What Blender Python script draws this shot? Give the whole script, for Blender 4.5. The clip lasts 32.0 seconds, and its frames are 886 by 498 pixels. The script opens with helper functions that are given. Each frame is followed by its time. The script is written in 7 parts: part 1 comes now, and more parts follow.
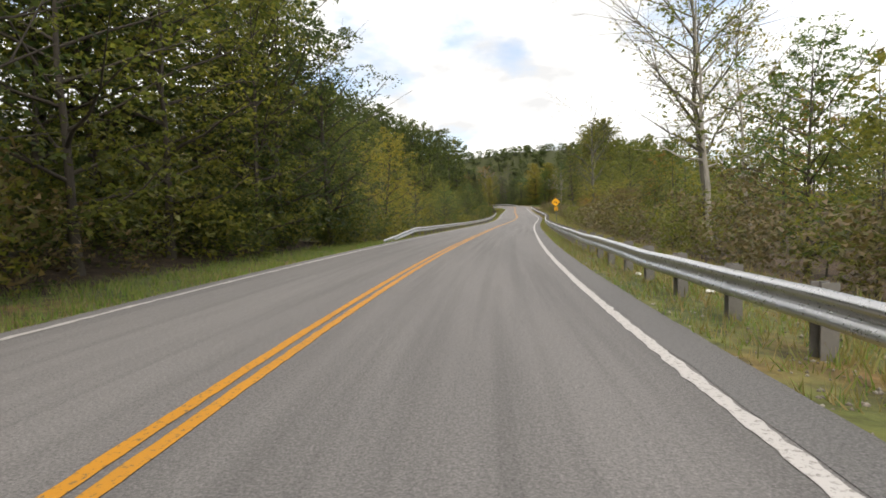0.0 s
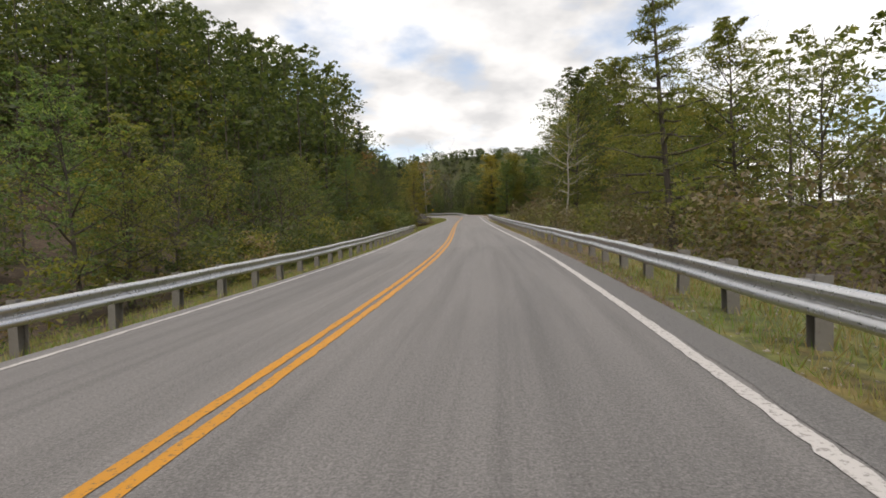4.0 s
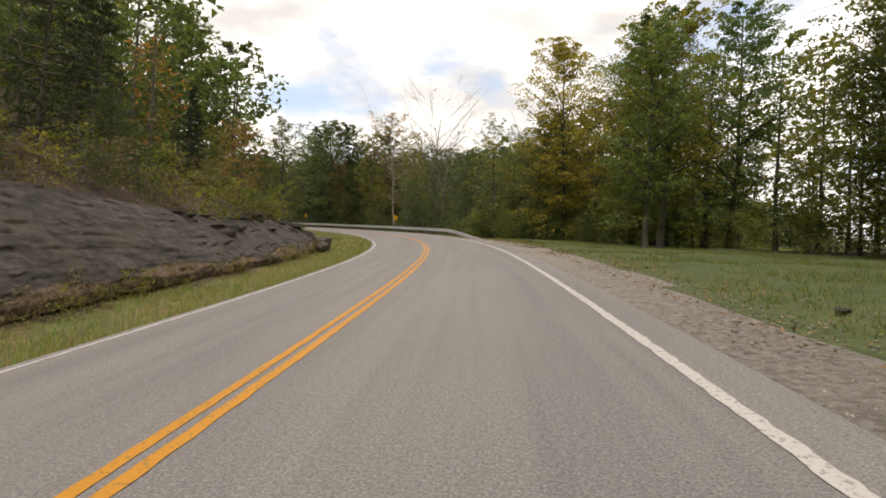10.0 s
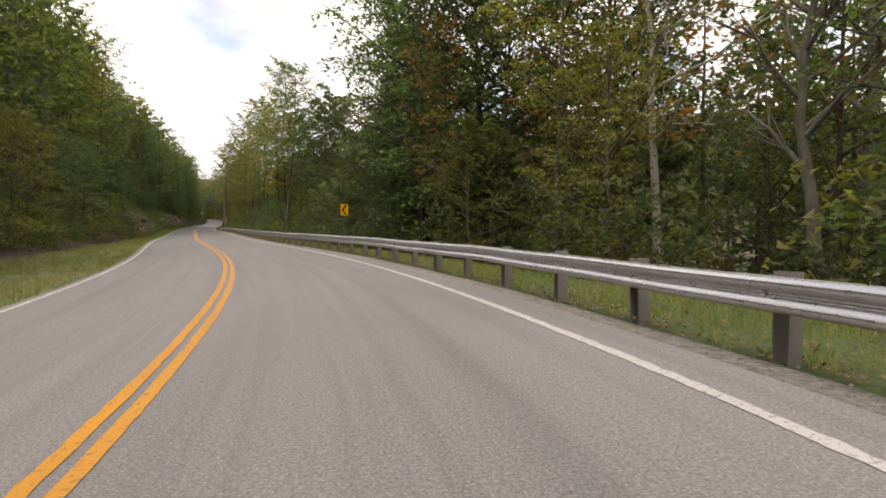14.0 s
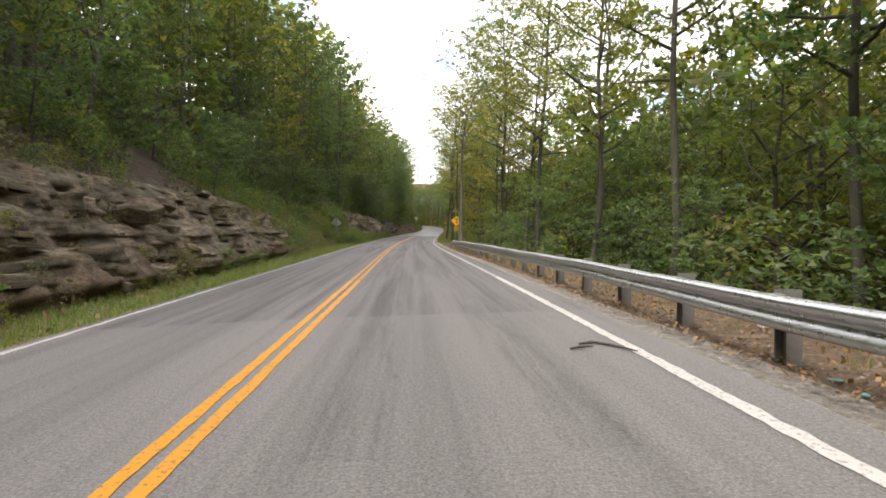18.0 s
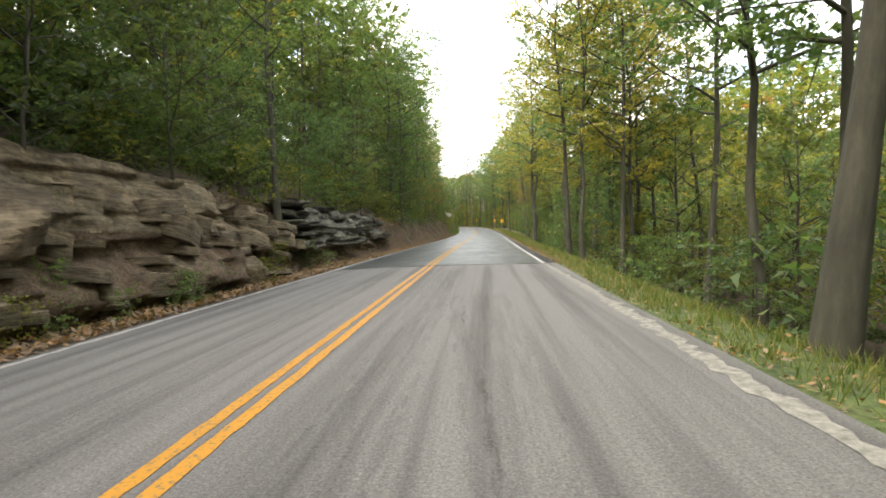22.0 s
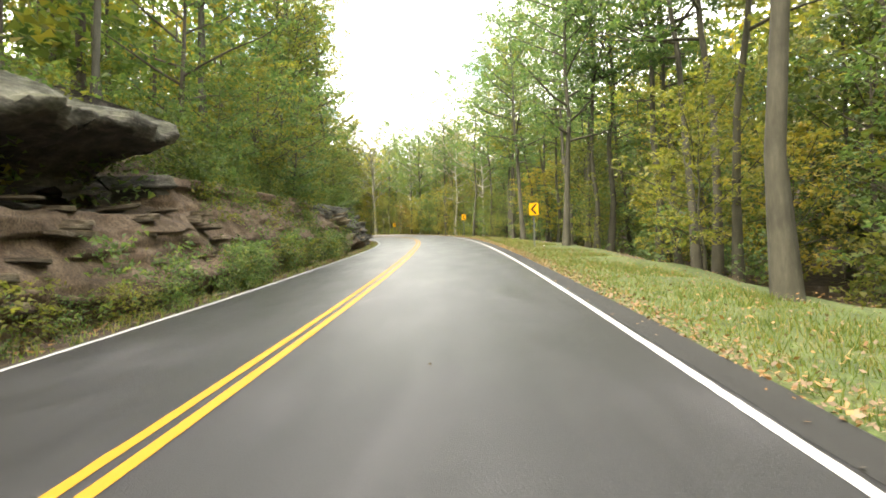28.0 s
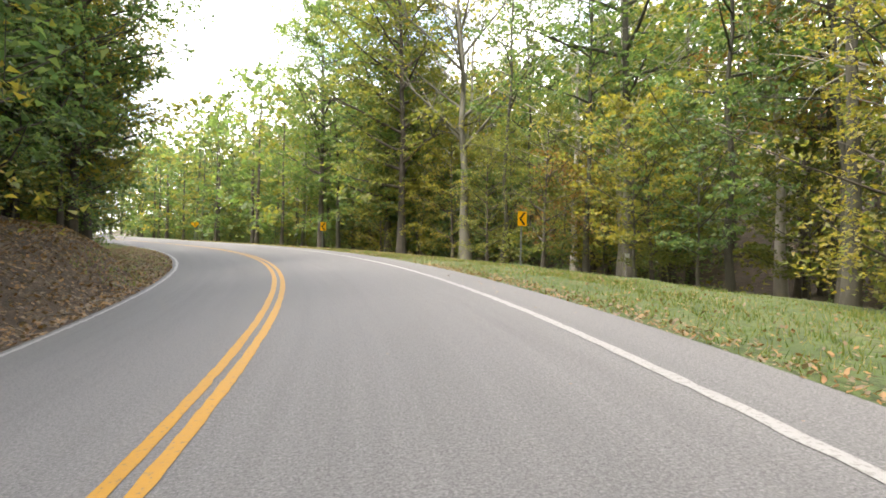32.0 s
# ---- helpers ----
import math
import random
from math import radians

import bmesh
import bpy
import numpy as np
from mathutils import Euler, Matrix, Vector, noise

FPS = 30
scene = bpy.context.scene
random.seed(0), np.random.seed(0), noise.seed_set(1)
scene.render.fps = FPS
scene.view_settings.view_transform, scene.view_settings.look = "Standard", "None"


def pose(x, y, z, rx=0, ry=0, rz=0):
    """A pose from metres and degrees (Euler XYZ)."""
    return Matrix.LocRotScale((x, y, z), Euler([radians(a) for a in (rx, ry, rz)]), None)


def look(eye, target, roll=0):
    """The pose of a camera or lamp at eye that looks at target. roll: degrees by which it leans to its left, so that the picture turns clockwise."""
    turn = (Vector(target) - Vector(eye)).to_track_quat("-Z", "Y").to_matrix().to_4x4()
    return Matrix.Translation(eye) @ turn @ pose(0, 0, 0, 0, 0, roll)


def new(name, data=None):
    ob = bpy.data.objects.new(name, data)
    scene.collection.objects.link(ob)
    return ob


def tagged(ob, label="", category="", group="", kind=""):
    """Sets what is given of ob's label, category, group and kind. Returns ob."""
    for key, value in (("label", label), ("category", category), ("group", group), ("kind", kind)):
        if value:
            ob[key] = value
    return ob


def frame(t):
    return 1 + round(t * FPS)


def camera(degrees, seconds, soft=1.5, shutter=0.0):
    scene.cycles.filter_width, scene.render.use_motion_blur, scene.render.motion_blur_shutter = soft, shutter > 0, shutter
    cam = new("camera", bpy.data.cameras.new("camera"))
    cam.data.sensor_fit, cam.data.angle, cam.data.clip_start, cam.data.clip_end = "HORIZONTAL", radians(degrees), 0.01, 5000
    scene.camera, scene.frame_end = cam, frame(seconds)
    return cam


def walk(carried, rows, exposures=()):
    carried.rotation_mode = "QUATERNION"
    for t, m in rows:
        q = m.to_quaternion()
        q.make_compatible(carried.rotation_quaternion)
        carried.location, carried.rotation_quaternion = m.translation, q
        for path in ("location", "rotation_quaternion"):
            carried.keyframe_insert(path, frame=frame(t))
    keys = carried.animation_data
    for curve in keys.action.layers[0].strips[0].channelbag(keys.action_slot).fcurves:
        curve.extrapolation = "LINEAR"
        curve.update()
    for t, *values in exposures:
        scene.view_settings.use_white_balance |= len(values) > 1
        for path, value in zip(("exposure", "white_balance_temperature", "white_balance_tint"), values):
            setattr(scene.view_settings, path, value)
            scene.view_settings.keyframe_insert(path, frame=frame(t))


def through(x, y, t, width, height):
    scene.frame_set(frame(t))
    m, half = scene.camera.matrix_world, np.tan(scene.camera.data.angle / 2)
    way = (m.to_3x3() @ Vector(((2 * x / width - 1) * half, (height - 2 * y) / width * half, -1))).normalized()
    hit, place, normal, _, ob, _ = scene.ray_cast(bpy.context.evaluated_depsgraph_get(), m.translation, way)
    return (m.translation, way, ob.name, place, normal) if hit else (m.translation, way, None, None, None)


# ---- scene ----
# ---------------- camera ----------------
cam = camera(78.8, 32.0, soft=1.7)
PATH = [
    (0.0, pose(1.87, -0.30, 1.225, 87.61, 1.87, -5.87)),
    (0.5, pose(3.60, 8.69, 1.397, 87.76, 2.00, -6.85)),
    (1.0, pose(5.65, 17.65, 1.573, 87.85, 2.07, -7.01)),
    (1.5, pose(7.80, 26.62, 1.743, 88.11, 2.17, -7.74)),
    (2.0, pose(10.02, 35.59, 1.917, 88.42, 2.16, -8.38)),
    (2.5, pose(12.42, 44.51, 2.105, 88.42, 2.16, -8.81)),
    (3.0, pose(14.95, 53.38, 2.315, 88.38, 2.04, -9.54)),
    (3.5, pose(17.62, 62.20, 2.557, 88.49, 1.81, -10.50)),
    (4.0, pose(20.39, 71.02, 2.829, 88.69, 1.66, -10.85)),
    (4.5, pose(23.12, 79.89, 3.136, 88.97, 1.60, -10.25)),
    (5.0, pose(25.66, 88.84, 3.483, 89.27, 1.50, -9.03)),
    (5.5, pose(27.94, 97.86, 3.868, 89.55, 1.33, -7.95)),
    (6.0, pose(30.03, 106.89, 4.287, 89.82, 1.09, -7.58)),
    (6.5, pose(32.05, 115.90, 4.733, 89.95, 0.49, -7.81)),
    (7.0, pose(34.08, 124.90, 5.181, 90.05, -0.09, -8.22)),
    (7.5, pose(36.19, 133.87, 5.628, 90.01, -0.44, -8.60)),
    (8.0, pose(38.34, 142.82, 6.074, 89.95, -0.76, -8.93)),
    (8.5, pose(40.54, 151.76, 6.518, 89.93, -1.15, -9.19)),
    (9.0, pose(42.73, 160.69, 6.952, 89.92, -1.56, -9.33)),
    (9.5, pose(44.88, 169.62, 7.373, 89.99, -1.83, -9.32)),
    (10.0, pose(46.97, 178.55, 7.797, 90.10, -2.05, -9.12)),
    (10.5, pose(48.92, 187.50, 8.224, 90.14, -2.25, -8.83)),
    (11.0, pose(50.63, 196.48, 8.652, 90.19, -2.27, -8.08)),
    (11.5, pose(51.99, 205.52, 9.083, 90.34, -2.09, -6.93)),
    (12.0, pose(52.83, 214.60, 9.511, 90.46, -1.72, -5.21)),
    (12.5, pose(52.96, 223.71, 9.934, 90.49, -1.42, -2.86)),
    (13.0, pose(52.27, 232.78, 10.351, 90.39, -1.03, 0.42)),
    (13.5, pose(50.66, 241.69, 10.758, 90.06, -0.54, 4.52)),
    (14.0, pose(48.06, 250.31, 11.149, 89.69, -0.26, 9.25)),
    (14.5, pose(44.55, 258.51, 11.504, 89.80, -0.38, 14.39)),
    (15.0, pose(40.32, 266.25, 11.823, 90.09, -0.61, 18.64)),
    (15.5, pose(35.55, 273.56, 12.120, 90.20, -0.66, 22.36)),
    (16.0, pose(30.45, 280.60, 12.403, 90.17, -0.62, 25.20)),
    (16.5, pose(25.25, 287.62, 12.695, 90.16, -0.68, 27.00)),
    (17.0, pose(20.08, 294.77, 12.998, 90.12, -0.72, 28.21)),
    (17.5, pose(15.00, 302.10, 13.315, 90.12, -0.80, 29.38)),
    (18.0, pose(9.92, 309.61, 13.653, 90.21, -0.96, 30.66)),
    (18.5, pose(4.76, 317.23, 14.000, 90.29, -1.04, 31.87)),
    (19.0, pose(-0.52, 324.94, 14.340, 90.26, -1.00, 32.79)),
    (19.5, pose(-5.83, 332.70, 14.670, 90.12, -0.64, 33.46)),
    (20.0, pose(-11.08, 340.48, 15.000, 89.97, -0.24, 33.90)),
    (20.5, pose(-16.22, 348.33, 15.333, 89.92, -0.14, 34.33)),
    (21.0, pose(-21.23, 356.25, 15.695, 90.06, 0.15, 34.51)),
    (21.5, pose(-26.09, 364.26, 16.095, 90.32, 0.83, 34.56)),
    (22.0, pose(-30.86, 372.29, 16.525, 90.54, 1.37, 34.61)),
    (22.5, pose(-35.63, 380.29, 16.975, 90.73, 1.65, 34.34)),
    (23.0, pose(-40.36, 388.29, 17.437, 90.79, 1.67, 34.04)),
    (23.5, pose(-45.00, 396.31, 17.899, 90.76, 1.61, 33.91)),
    (24.0, pose(-49.58, 404.33, 18.358, 90.66, 1.50, 33.70)),
    (24.5, pose(-54.10, 412.35, 18.809, 90.56, 1.44, 33.41)),
    (25.0, pose(-58.59, 420.39, 19.258, 90.51, 1.50, 33.23)),
    (25.5, pose(-63.10, 428.44, 19.714, 90.47, 1.60, 33.27)),
    (26.0, pose(-67.66, 436.48, 20.181, 90.51, 1.71, 33.47)),
    (26.5, pose(-72.29, 444.49, 20.673, 90.60, 1.83, 33.68)),
    (27.0, pose(-76.98, 452.45, 21.191, 90.73, 1.83, 33.86)),
    (27.5, pose(-81.70, 460.33, 21.734, 90.94, 1.69, 34.18)),
    (28.0, pose(-86.48, 468.14, 22.299, 91.07, 1.58, 34.74)),
    (28.5, pose(-91.31, 475.86, 22.885, 90.91, 1.53, 35.42)),
    (29.0, pose(-96.27, 483.44, 23.494, 90.77, 1.51, 36.03)),
    (29.5, pose(-101.45, 490.81, 24.102, 90.77, 1.35, 36.75)),
    (30.0, pose(-106.82, 497.98, 24.679, 90.89, 1.16, 37.80)),
    (30.5, pose(-112.46, 504.89, 25.231, 90.92, 0.75, 39.33)),
    (31.0, pose(-118.49, 511.41, 25.751, 90.92, 0.28, 41.53)),
    (31.5, pose(-125.00, 517.37, 26.245, 90.93, -0.38, 44.27)),
    (32.0, pose(-132.00, 522.63, 26.716, 90.96, -1.18, 47.77)),
]

walk(cam, PATH, exposures=[(0.0, 0.33, 7000, 10), (2.0, 0.02, 7000, 10), (3.5, 0.02, 7000, 11), (6.0, 0.11, 7300, 13), (9.0, 0.24, 7500, 12), (13.0, 0.36, 7400, 15), (15.5, 0.71, 7100, 15), (18.0, 1.21, 6900, 12), (19.0, 1.49, 7000, 12), (20.0, 1.64, 7000, 8), (22.0, 1.81, 7000, 6), (23.0, 2.17, 7200, 4), (24.0, 2.45, 7300, 3), (27.0, 2.69, 7400, 6), (28.0, 2.59, 7500, 6), (29.0, 2.35, 7200, 6), (30.0, 2.58, 7100, 7), (31.0, 2.86, 6600, 11), (32.0, 2.31, 6900, 11)])

# ---------------- sky and sun ----------------
SUN_EL, SUN_AZ = radians(60), radians(196)
world = bpy.data.worlds.new("overcast_sky")
scene.world = world
world.use_nodes = True
wn, wl_ = world.node_tree.nodes, world.node_tree.links
wn.clear()
w_out = wn.new("ShaderNodeOutputWorld")
w_bg = wn.new("ShaderNodeBackground")
w_sky = wn.new("ShaderNodeTexSky")
w_sky.sky_type = "NISHITA"
w_sky.sun_disc = False
w_sky.sun_elevation, w_sky.sun_rotation = SUN_EL, SUN_AZ
w_sky.dust_density = 2.0
w_bg.inputs["Strength"].default_value = 0.13
w_co = wn.new("ShaderNodeTexCoord")
w_sep = wn.new("ShaderNodeSeparateXYZ")
w_add = wn.new("ShaderNodeMath"); w_add.operation = "ADD"; w_add.inputs[1].default_value = 0.28
w_div = wn.new("ShaderNodeVectorMath"); w_div.operation = "DIVIDE"
w_com = wn.new("ShaderNodeCombineXYZ")
w_n1 = wn.new("ShaderNodeTexNoise"); w_n1.inputs["Scale"].default_value = 1.7; w_n1.inputs["Detail"].default_value = 7.0; w_n1.inputs["Roughness"].default_value = 0.52
w_r1 = wn.new("ShaderNodeValToRGB")
w_r1.color_ramp.elements[0].position, w_r1.color_ramp.elements[1].position = 0.37, 0.48
w_r1.color_ramp.elements[0].color = (0.2, 0.2, 0.2, 1)
w_n2 = wn.new("ShaderNodeTexNoise"); w_n2.inputs["Scale"].default_value = 3.1; w_n2.inputs["Detail"].default_value = 5.0
w_r2 = wn.new("ShaderNodeValToRGB")
w_r2.color_ramp.elements[0].position, w_r2.color_ramp.elements[1].position = 0.36, 0.6
w_r2.color_ramp.elements[0].color = (5.5, 5.7, 6.05, 1)
w_r2.color_ramp.elements[1].color = (9.2, 9.35, 9.6, 1)
w_mix = wn.new("ShaderNodeMix"); w_mix.data_type = "RGBA"
wl_.new(w_co.outputs["Generated"], w_sep.inputs[0])
wl_.new(w_sep.outputs["Z"], w_add.inputs[0])
for ax in ("X", "Y", "Z"):
    wl_.new(w_add.outputs[0], w_com.inputs[ax])
wl_.new(w_co.outputs["Generated"], w_div.inputs[0])
wl_.new(w_com.outputs[0], w_div.inputs[1])
wl_.new(w_div.outputs[0], w_n1.inputs["Vector"])
wl_.new(w_div.outputs[0], w_n2.inputs["Vector"])
wl_.new(w_n1.outputs["Fac"], w_r1.inputs[0])
wl_.new(w_n2.outputs["Fac"], w_r2.inputs[0])
wl_.new(w_r1.outputs[0], w_mix.inputs["Factor"])
w_gain = wn.new("ShaderNodeVectorMath"); w_gain.operation = "SCALE"; w_gain.inputs["Scale"].default_value = 1.7
wl_.new(w_sky.outputs[0], w_gain.inputs[0])
wl_.new(w_gain.outputs[0], w_mix.inputs["A"])
wl_.new(w_r2.outputs[0], w_mix.inputs["B"])
wl_.new(w_mix.outputs["Result"], w_bg.inputs["Color"])
wl_.new(w_bg.outputs[0], w_out.inputs[0])
sun_data = bpy.data.lights.new("sun", "SUN")
sun_data.energy, sun_data.angle, sun_data.color = 1.7, radians(28), (1.0, 0.96, 0.9)
sun_ob = new("sun", sun_data)
sun_ob.matrix_world = look((math.sin(SUN_AZ) * math.cos(SUN_EL) * 100, math.cos(SUN_AZ) * math.cos(SUN_EL) * 100, math.sin(SUN_EL) * 100), (0, 0, 0))

# ---------------- the road's line, from the first camera on ----------------
PSI0 = -0.07000
KAPPA = [-0.01020, -0.00706, -0.00392, -0.00199, -0.00033, -0.00086, -0.00159, -0.00195, -0.00028, 0.00201, 0.00317, 0.00236, 0.00044, -0.00042, -0.00053, -0.00054, -0.00053, -0.00022, -0.00013, 0.00076, 0.00199, 0.00408, 0.00607, 0.00823, 0.01039, 0.01284, 0.01388, 0.01326, 0.00941, 0.00621, 0.00127, -0.00205, -0.00243, -0.00075, 0.00090, 0.00046, -0.00002, -0.00071, -0.00140, -0.00192, -0.00151, -0.00091, -0.00067, -0.00039, -0.00049, -0.00059, -0.00029, 0.00037, 0.00083, 0.00088, 0.00068, 0.00089, 0.00162, 0.00202, 0.00198, 0.00269, 0.00469, 0.00720, 0.00964, 0.01193, 0.01443, 0.01312, 0.01028, 0.00764, 0.00537, 0.00348, 0.00197, 0.00080, -0.00010, -0.00080, -0.00136, -0.00185, -0.00232]
BANK = [0.0105, 0.0154, 0.0177, 0.0137, 0.0021, -0.0019, -0.0078, -0.0263, -0.0400, -0.0550, -0.0639, -0.0632, -0.0551, -0.0440, -0.0378, -0.0333, -0.0379, -0.0427, -0.0371, -0.0254, -0.0054, 0.0024, 0.0030, 0.0024, 0.0053, 0.0088, 0.0054, 0.0015, -0.0118, -0.0300, -0.0622, -0.0660, -0.0660, -0.0660, -0.0660, -0.0660, -0.0660]
GRADE = [0.0173, 0.0197, 0.0178, 0.0216, 0.0287, 0.0381, 0.0461, 0.0470, 0.0469, 0.0448, 0.0474, 0.0487, 0.0481, 0.0456, 0.0361, 0.0325, 0.0348, 0.0384, 0.0355, 0.0361, 0.0449, 0.0496, 0.0499, 0.0486, 0.0505, 0.0563, 0.0621, 0.0681, 0.0620, 0.0557, 0.0505, 0.0350, 0.0280, 0.0280, 0.0300, 0.0320, 0.0320]
WIDTH_R = [3.44, 3.48, 3.56, 3.58, 3.50, 3.54, 3.60, 3.57, 3.70, 3.97, 3.74, 3.68, 3.58, 3.56, 3.70, 3.71, 3.65, 3.63, 3.73, 3.65, 3.60, 3.54, 3.50, 3.48, 3.47]
WIDTH_L = [3.33, 3.33, 3.26, 3.21, 3.18, 3.18, 3.19, 3.26, 3.30, 3.37, 3.34, 3.31, 3.29, 3.31, 3.25, 3.20, 3.18, 3.15, 3.10, 3.06, 3.11, 3.17, 3.22, 3.25, 3.27]
CROWN = [-0.0032, -0.0006, 0.0087, 0.0278, 0.0434, 0.0521, 0.0592, 0.0627, 0.0623, 0.0600, 0.0539, 0.0481, 0.0447, 0.0367, 0.0285, 0.0258, 0.0242, 0.0231, 0.0185, 0.0118, 0.0110, 0.0247, 0.0381, 0.0429, 0.0452, 0.0510, 0.0635, 0.0797, 0.0920, 0.0887, 0.0722, 0.0506, 0.0329, 0.0227, 0.0182, 0.0168, 0.0165]

SG = np.arange(-60.0, 760.0, 1.0)
_k = np.interp(SG, np.linspace(-10, 710, len(KAPPA)), KAPPA)
_k[SG < -10] = -0.002
_k[SG > 700] = 0.0
HEAD = np.concatenate([[0], np.cumsum((_k[1:] + _k[:-1]) / 2)])
HEAD += PSI0 - np.interp(-10, SG, HEAD)
_m = (HEAD[1:] + HEAD[:-1]) / 2
LX = np.concatenate([[0], np.cumsum(-np.sin(_m))])
LY = np.concatenate([[0], np.cumsum(np.cos(_m))])
LX -= np.interp(0, SG, LX)
LY -= np.interp(0, SG, LY)
_g = np.interp(SG, np.linspace(-10, 710, len(GRADE)), GRADE)
LZ = np.concatenate([[0], np.cumsum((_g[1:] + _g[:-1]) / 2)])
LZ -= np.interp(0, SG, LZ)
LB = np.interp(SG, np.linspace(-10, 710, len(BANK)), BANK)
LC = np.interp(SG, np.linspace(-10, 710, len(CROWN)), CROWN)


def knots(s, pairs):
    a = np.array(pairs, float)
    return np.interp(s, a[:, 0], a[:, 1])


def w_right(s):
    return np.interp(s, np.linspace(-10, 710, len(WIDTH_R)), WIDTH_R)


def w_left(s):
    return np.interp(s, np.linspace(-10, 710, len(WIDTH_L)), WIDTH_L)


def heading(s):
    return np.interp(s, SG, HEAD)


def road_z(s, d):
    return np.interp(s, SG, LZ) - np.clip(d, -7, 7) * np.tan(np.interp(s, SG, LB)) - np.clip(-d, 0, 7) * np.interp(s, SG, LC)


def plan(s, d):
    a = heading(s)
    return np.interp(s, SG, LX) + d * np.cos(a), np.interp(s, SG, LY) + d * np.sin(a)


def place(s, d, up=0.0):
    """The point s metres along the road, d metres right of its centre line, up above the plane of the road."""
    s, d = np.asarray(s, float), np.asarray(d, float)
    x, y = plan(s, d)
    return np.stack(np.broadcast_arrays(x, y, road_z(s, d) + up), -1)


def smooth(a, b, x):
    u = np.clip((x - a) / (b - a), 0, 1)
    return u * u * (3 - 2 * u)


# the paved edge beyond the white lines
def pave_r(s):
    return w_right(s) + knots(s, [(0, 0.57), (150, 0.5), (180, 0.5), (215, 0.65), (240, 0.7), (300, 0.55), (380, 0.42), (412, 0.3), (418, 0.42), (575, 0.5), (588, 0.95), (700, 0.9)])


def pave_l(s):
    return w_left(s) + knots(s, [(0, 0.3), (40, 0.5), (60, 0.45), (110, 0.22), (400, 0.2), (418, 0.12), (575, 0.15), (700, 0.2)])


# ---------------- the lie of the land ----------------
VERGE_L = [(-60, 3.2), (25, 3.0), (45, 2.2), (130, 2.2), (150, 3.2), (158, 4.0), (165, 4.2), (170, 2.3), (180, 2.4), (190, 3.6), (200, 4.5), (215, 4.0), (225, 3.7), (245, 5.5), (290, 5.0), (315, 3.4), (335, 2.6), (372, 2.6), (395, 1.6), (420, 1.5), (438, 1.6), (446, 0.5), (500, 0.9), (520, 1.3), (560, 1.0), (575, 0.4), (605, 0.4), (625, 2.2), (700, 2.0)]
CUT_H = [(-60, 0.7), (25, 0.8), (45, -1.2), (120, -1.0), (142, 2.5), (152, 4.8), (160, 4.5), (166, 3.4), (170, 3.0), (178, 3.3), (192, 3.0), (200, 2.9), (206, 2.4), (213, 1.9), (230, 1.8), (245, 0.8), (305, 1.0), (325, 2.7), (340, 3.2), (356, 3.2), (362, 2.9), (367, 2.5), (375, 2.1), (390, 3.4), (412, 3.1), (424, 2.6), (438, 2.5), (448, 2.0), (470, 2.2), (495, 3.0), (520, 3.3), (535, 3.2), (550, 3.2), (560, 3.4), (566, 2.2), (605, 2.0), (625, 1.0), (700, 1.0)]
CUT_W = [(-60, 4), (130, 4), (150, 4.2), (225, 3.6), (245, 6), (305, 5), (330, 2.6), (372, 3.4), (390, 2.2), (440, 2.2), (470, 3.4), (510, 2.4), (560, 2.0), (580, 3.0), (610, 3.4), (700, 5)]
HILL_L = [(-60, 0.12), (30, 0.16), (88, 0.2), (116, 0.22), (140, 0.5), (225, 0.5), (260, 0.32), (310, 0.55), (420, 0.62), (560, 0.5), (620, 0.22), (700, 0.15)]
FLAT_R = [(-60, 2.2), (142, 2.2), (150, 8), (162, 18), (215, 19), (232, 6), (250, 3.2), (330, 2.2), (372, 1.8), (382, 1.0), (415, 0.9), (445, 1.2), (490, 2.5), (525, 3.6), (560, 5.0), (590, 7.0), (700, 7.0)]
FALL_R = [(-60, -1.4), (138, -1.2), (155, 0.1), (175, 0.2), (220, 0.2), (240, -1.2), (300, -3.0), (350, -4.5), (480, -4.0), (520, -2.8), (560, -1.8), (600, -1.2), (700, -1.5)]


def land(s, d):
    """The ground's height over the plane of the road."""
    s, d = np.asarray(s, float), np.asarray(d, float)
    el, er = -d - pave_l(s), d - pave_r(s)
    vl, ch, cw, hl = knots(s, VERGE_L), knots(s, CUT_H), knots(s, CUT_W), knots(s, HILL_L)
    dip = knots(s, [(20, 0.0), (34, 0.2), (138, 0.2), (150, 0.1), (230, 0.1), (245, 0.0)])
    left = -0.04 - dip * smooth(0, 1.6, el) - 0.12 * smooth(0, 1.0, el) * smooth(0, 1, vl - 1) + ch * smooth(0, 1, (el - vl) / cw)
    beyond = np.maximum(el - vl - cw, 0)
    left = left + np.where(ch < 0, hl * np.maximum(beyond - 6, 0), hl * beyond) * (1 - 0.6 * smooth(30, 110, beyond))
    fr, fa = knots(s, FLAT_R), knots(s, FALL_R)
    right = -0.05 - 0.06 * np.clip(er, 0, fr) * np.where(fr > 8, 0, 1) + fa * smooth(0, 1, (er - fr) / knots(s, [(300, 9.0), (372, 7.0), (384, 4.5), (415, 4.5), (470, 5.0), (510, 9.0)])) + 0.02 * np.maximum(er - fr - 9, 0) * np.where(fa > -1, 1, -0.5) + knots(s, [(300, 0.0), (420, 0.06), (500, 0.3), (700, 0.36)]) * np.maximum(er - fr - 16, 0)
    hole = smooth(516, 518, s) * (1 - smooth(526.4, 527.6, s))
    left = left - hole * np.maximum(left - 1.9, 0) * (1 - smooth(4.3, 5.2, el))
    h = np.where(el > 0, left, np.where(er > 0, right, -0.14))
    return h


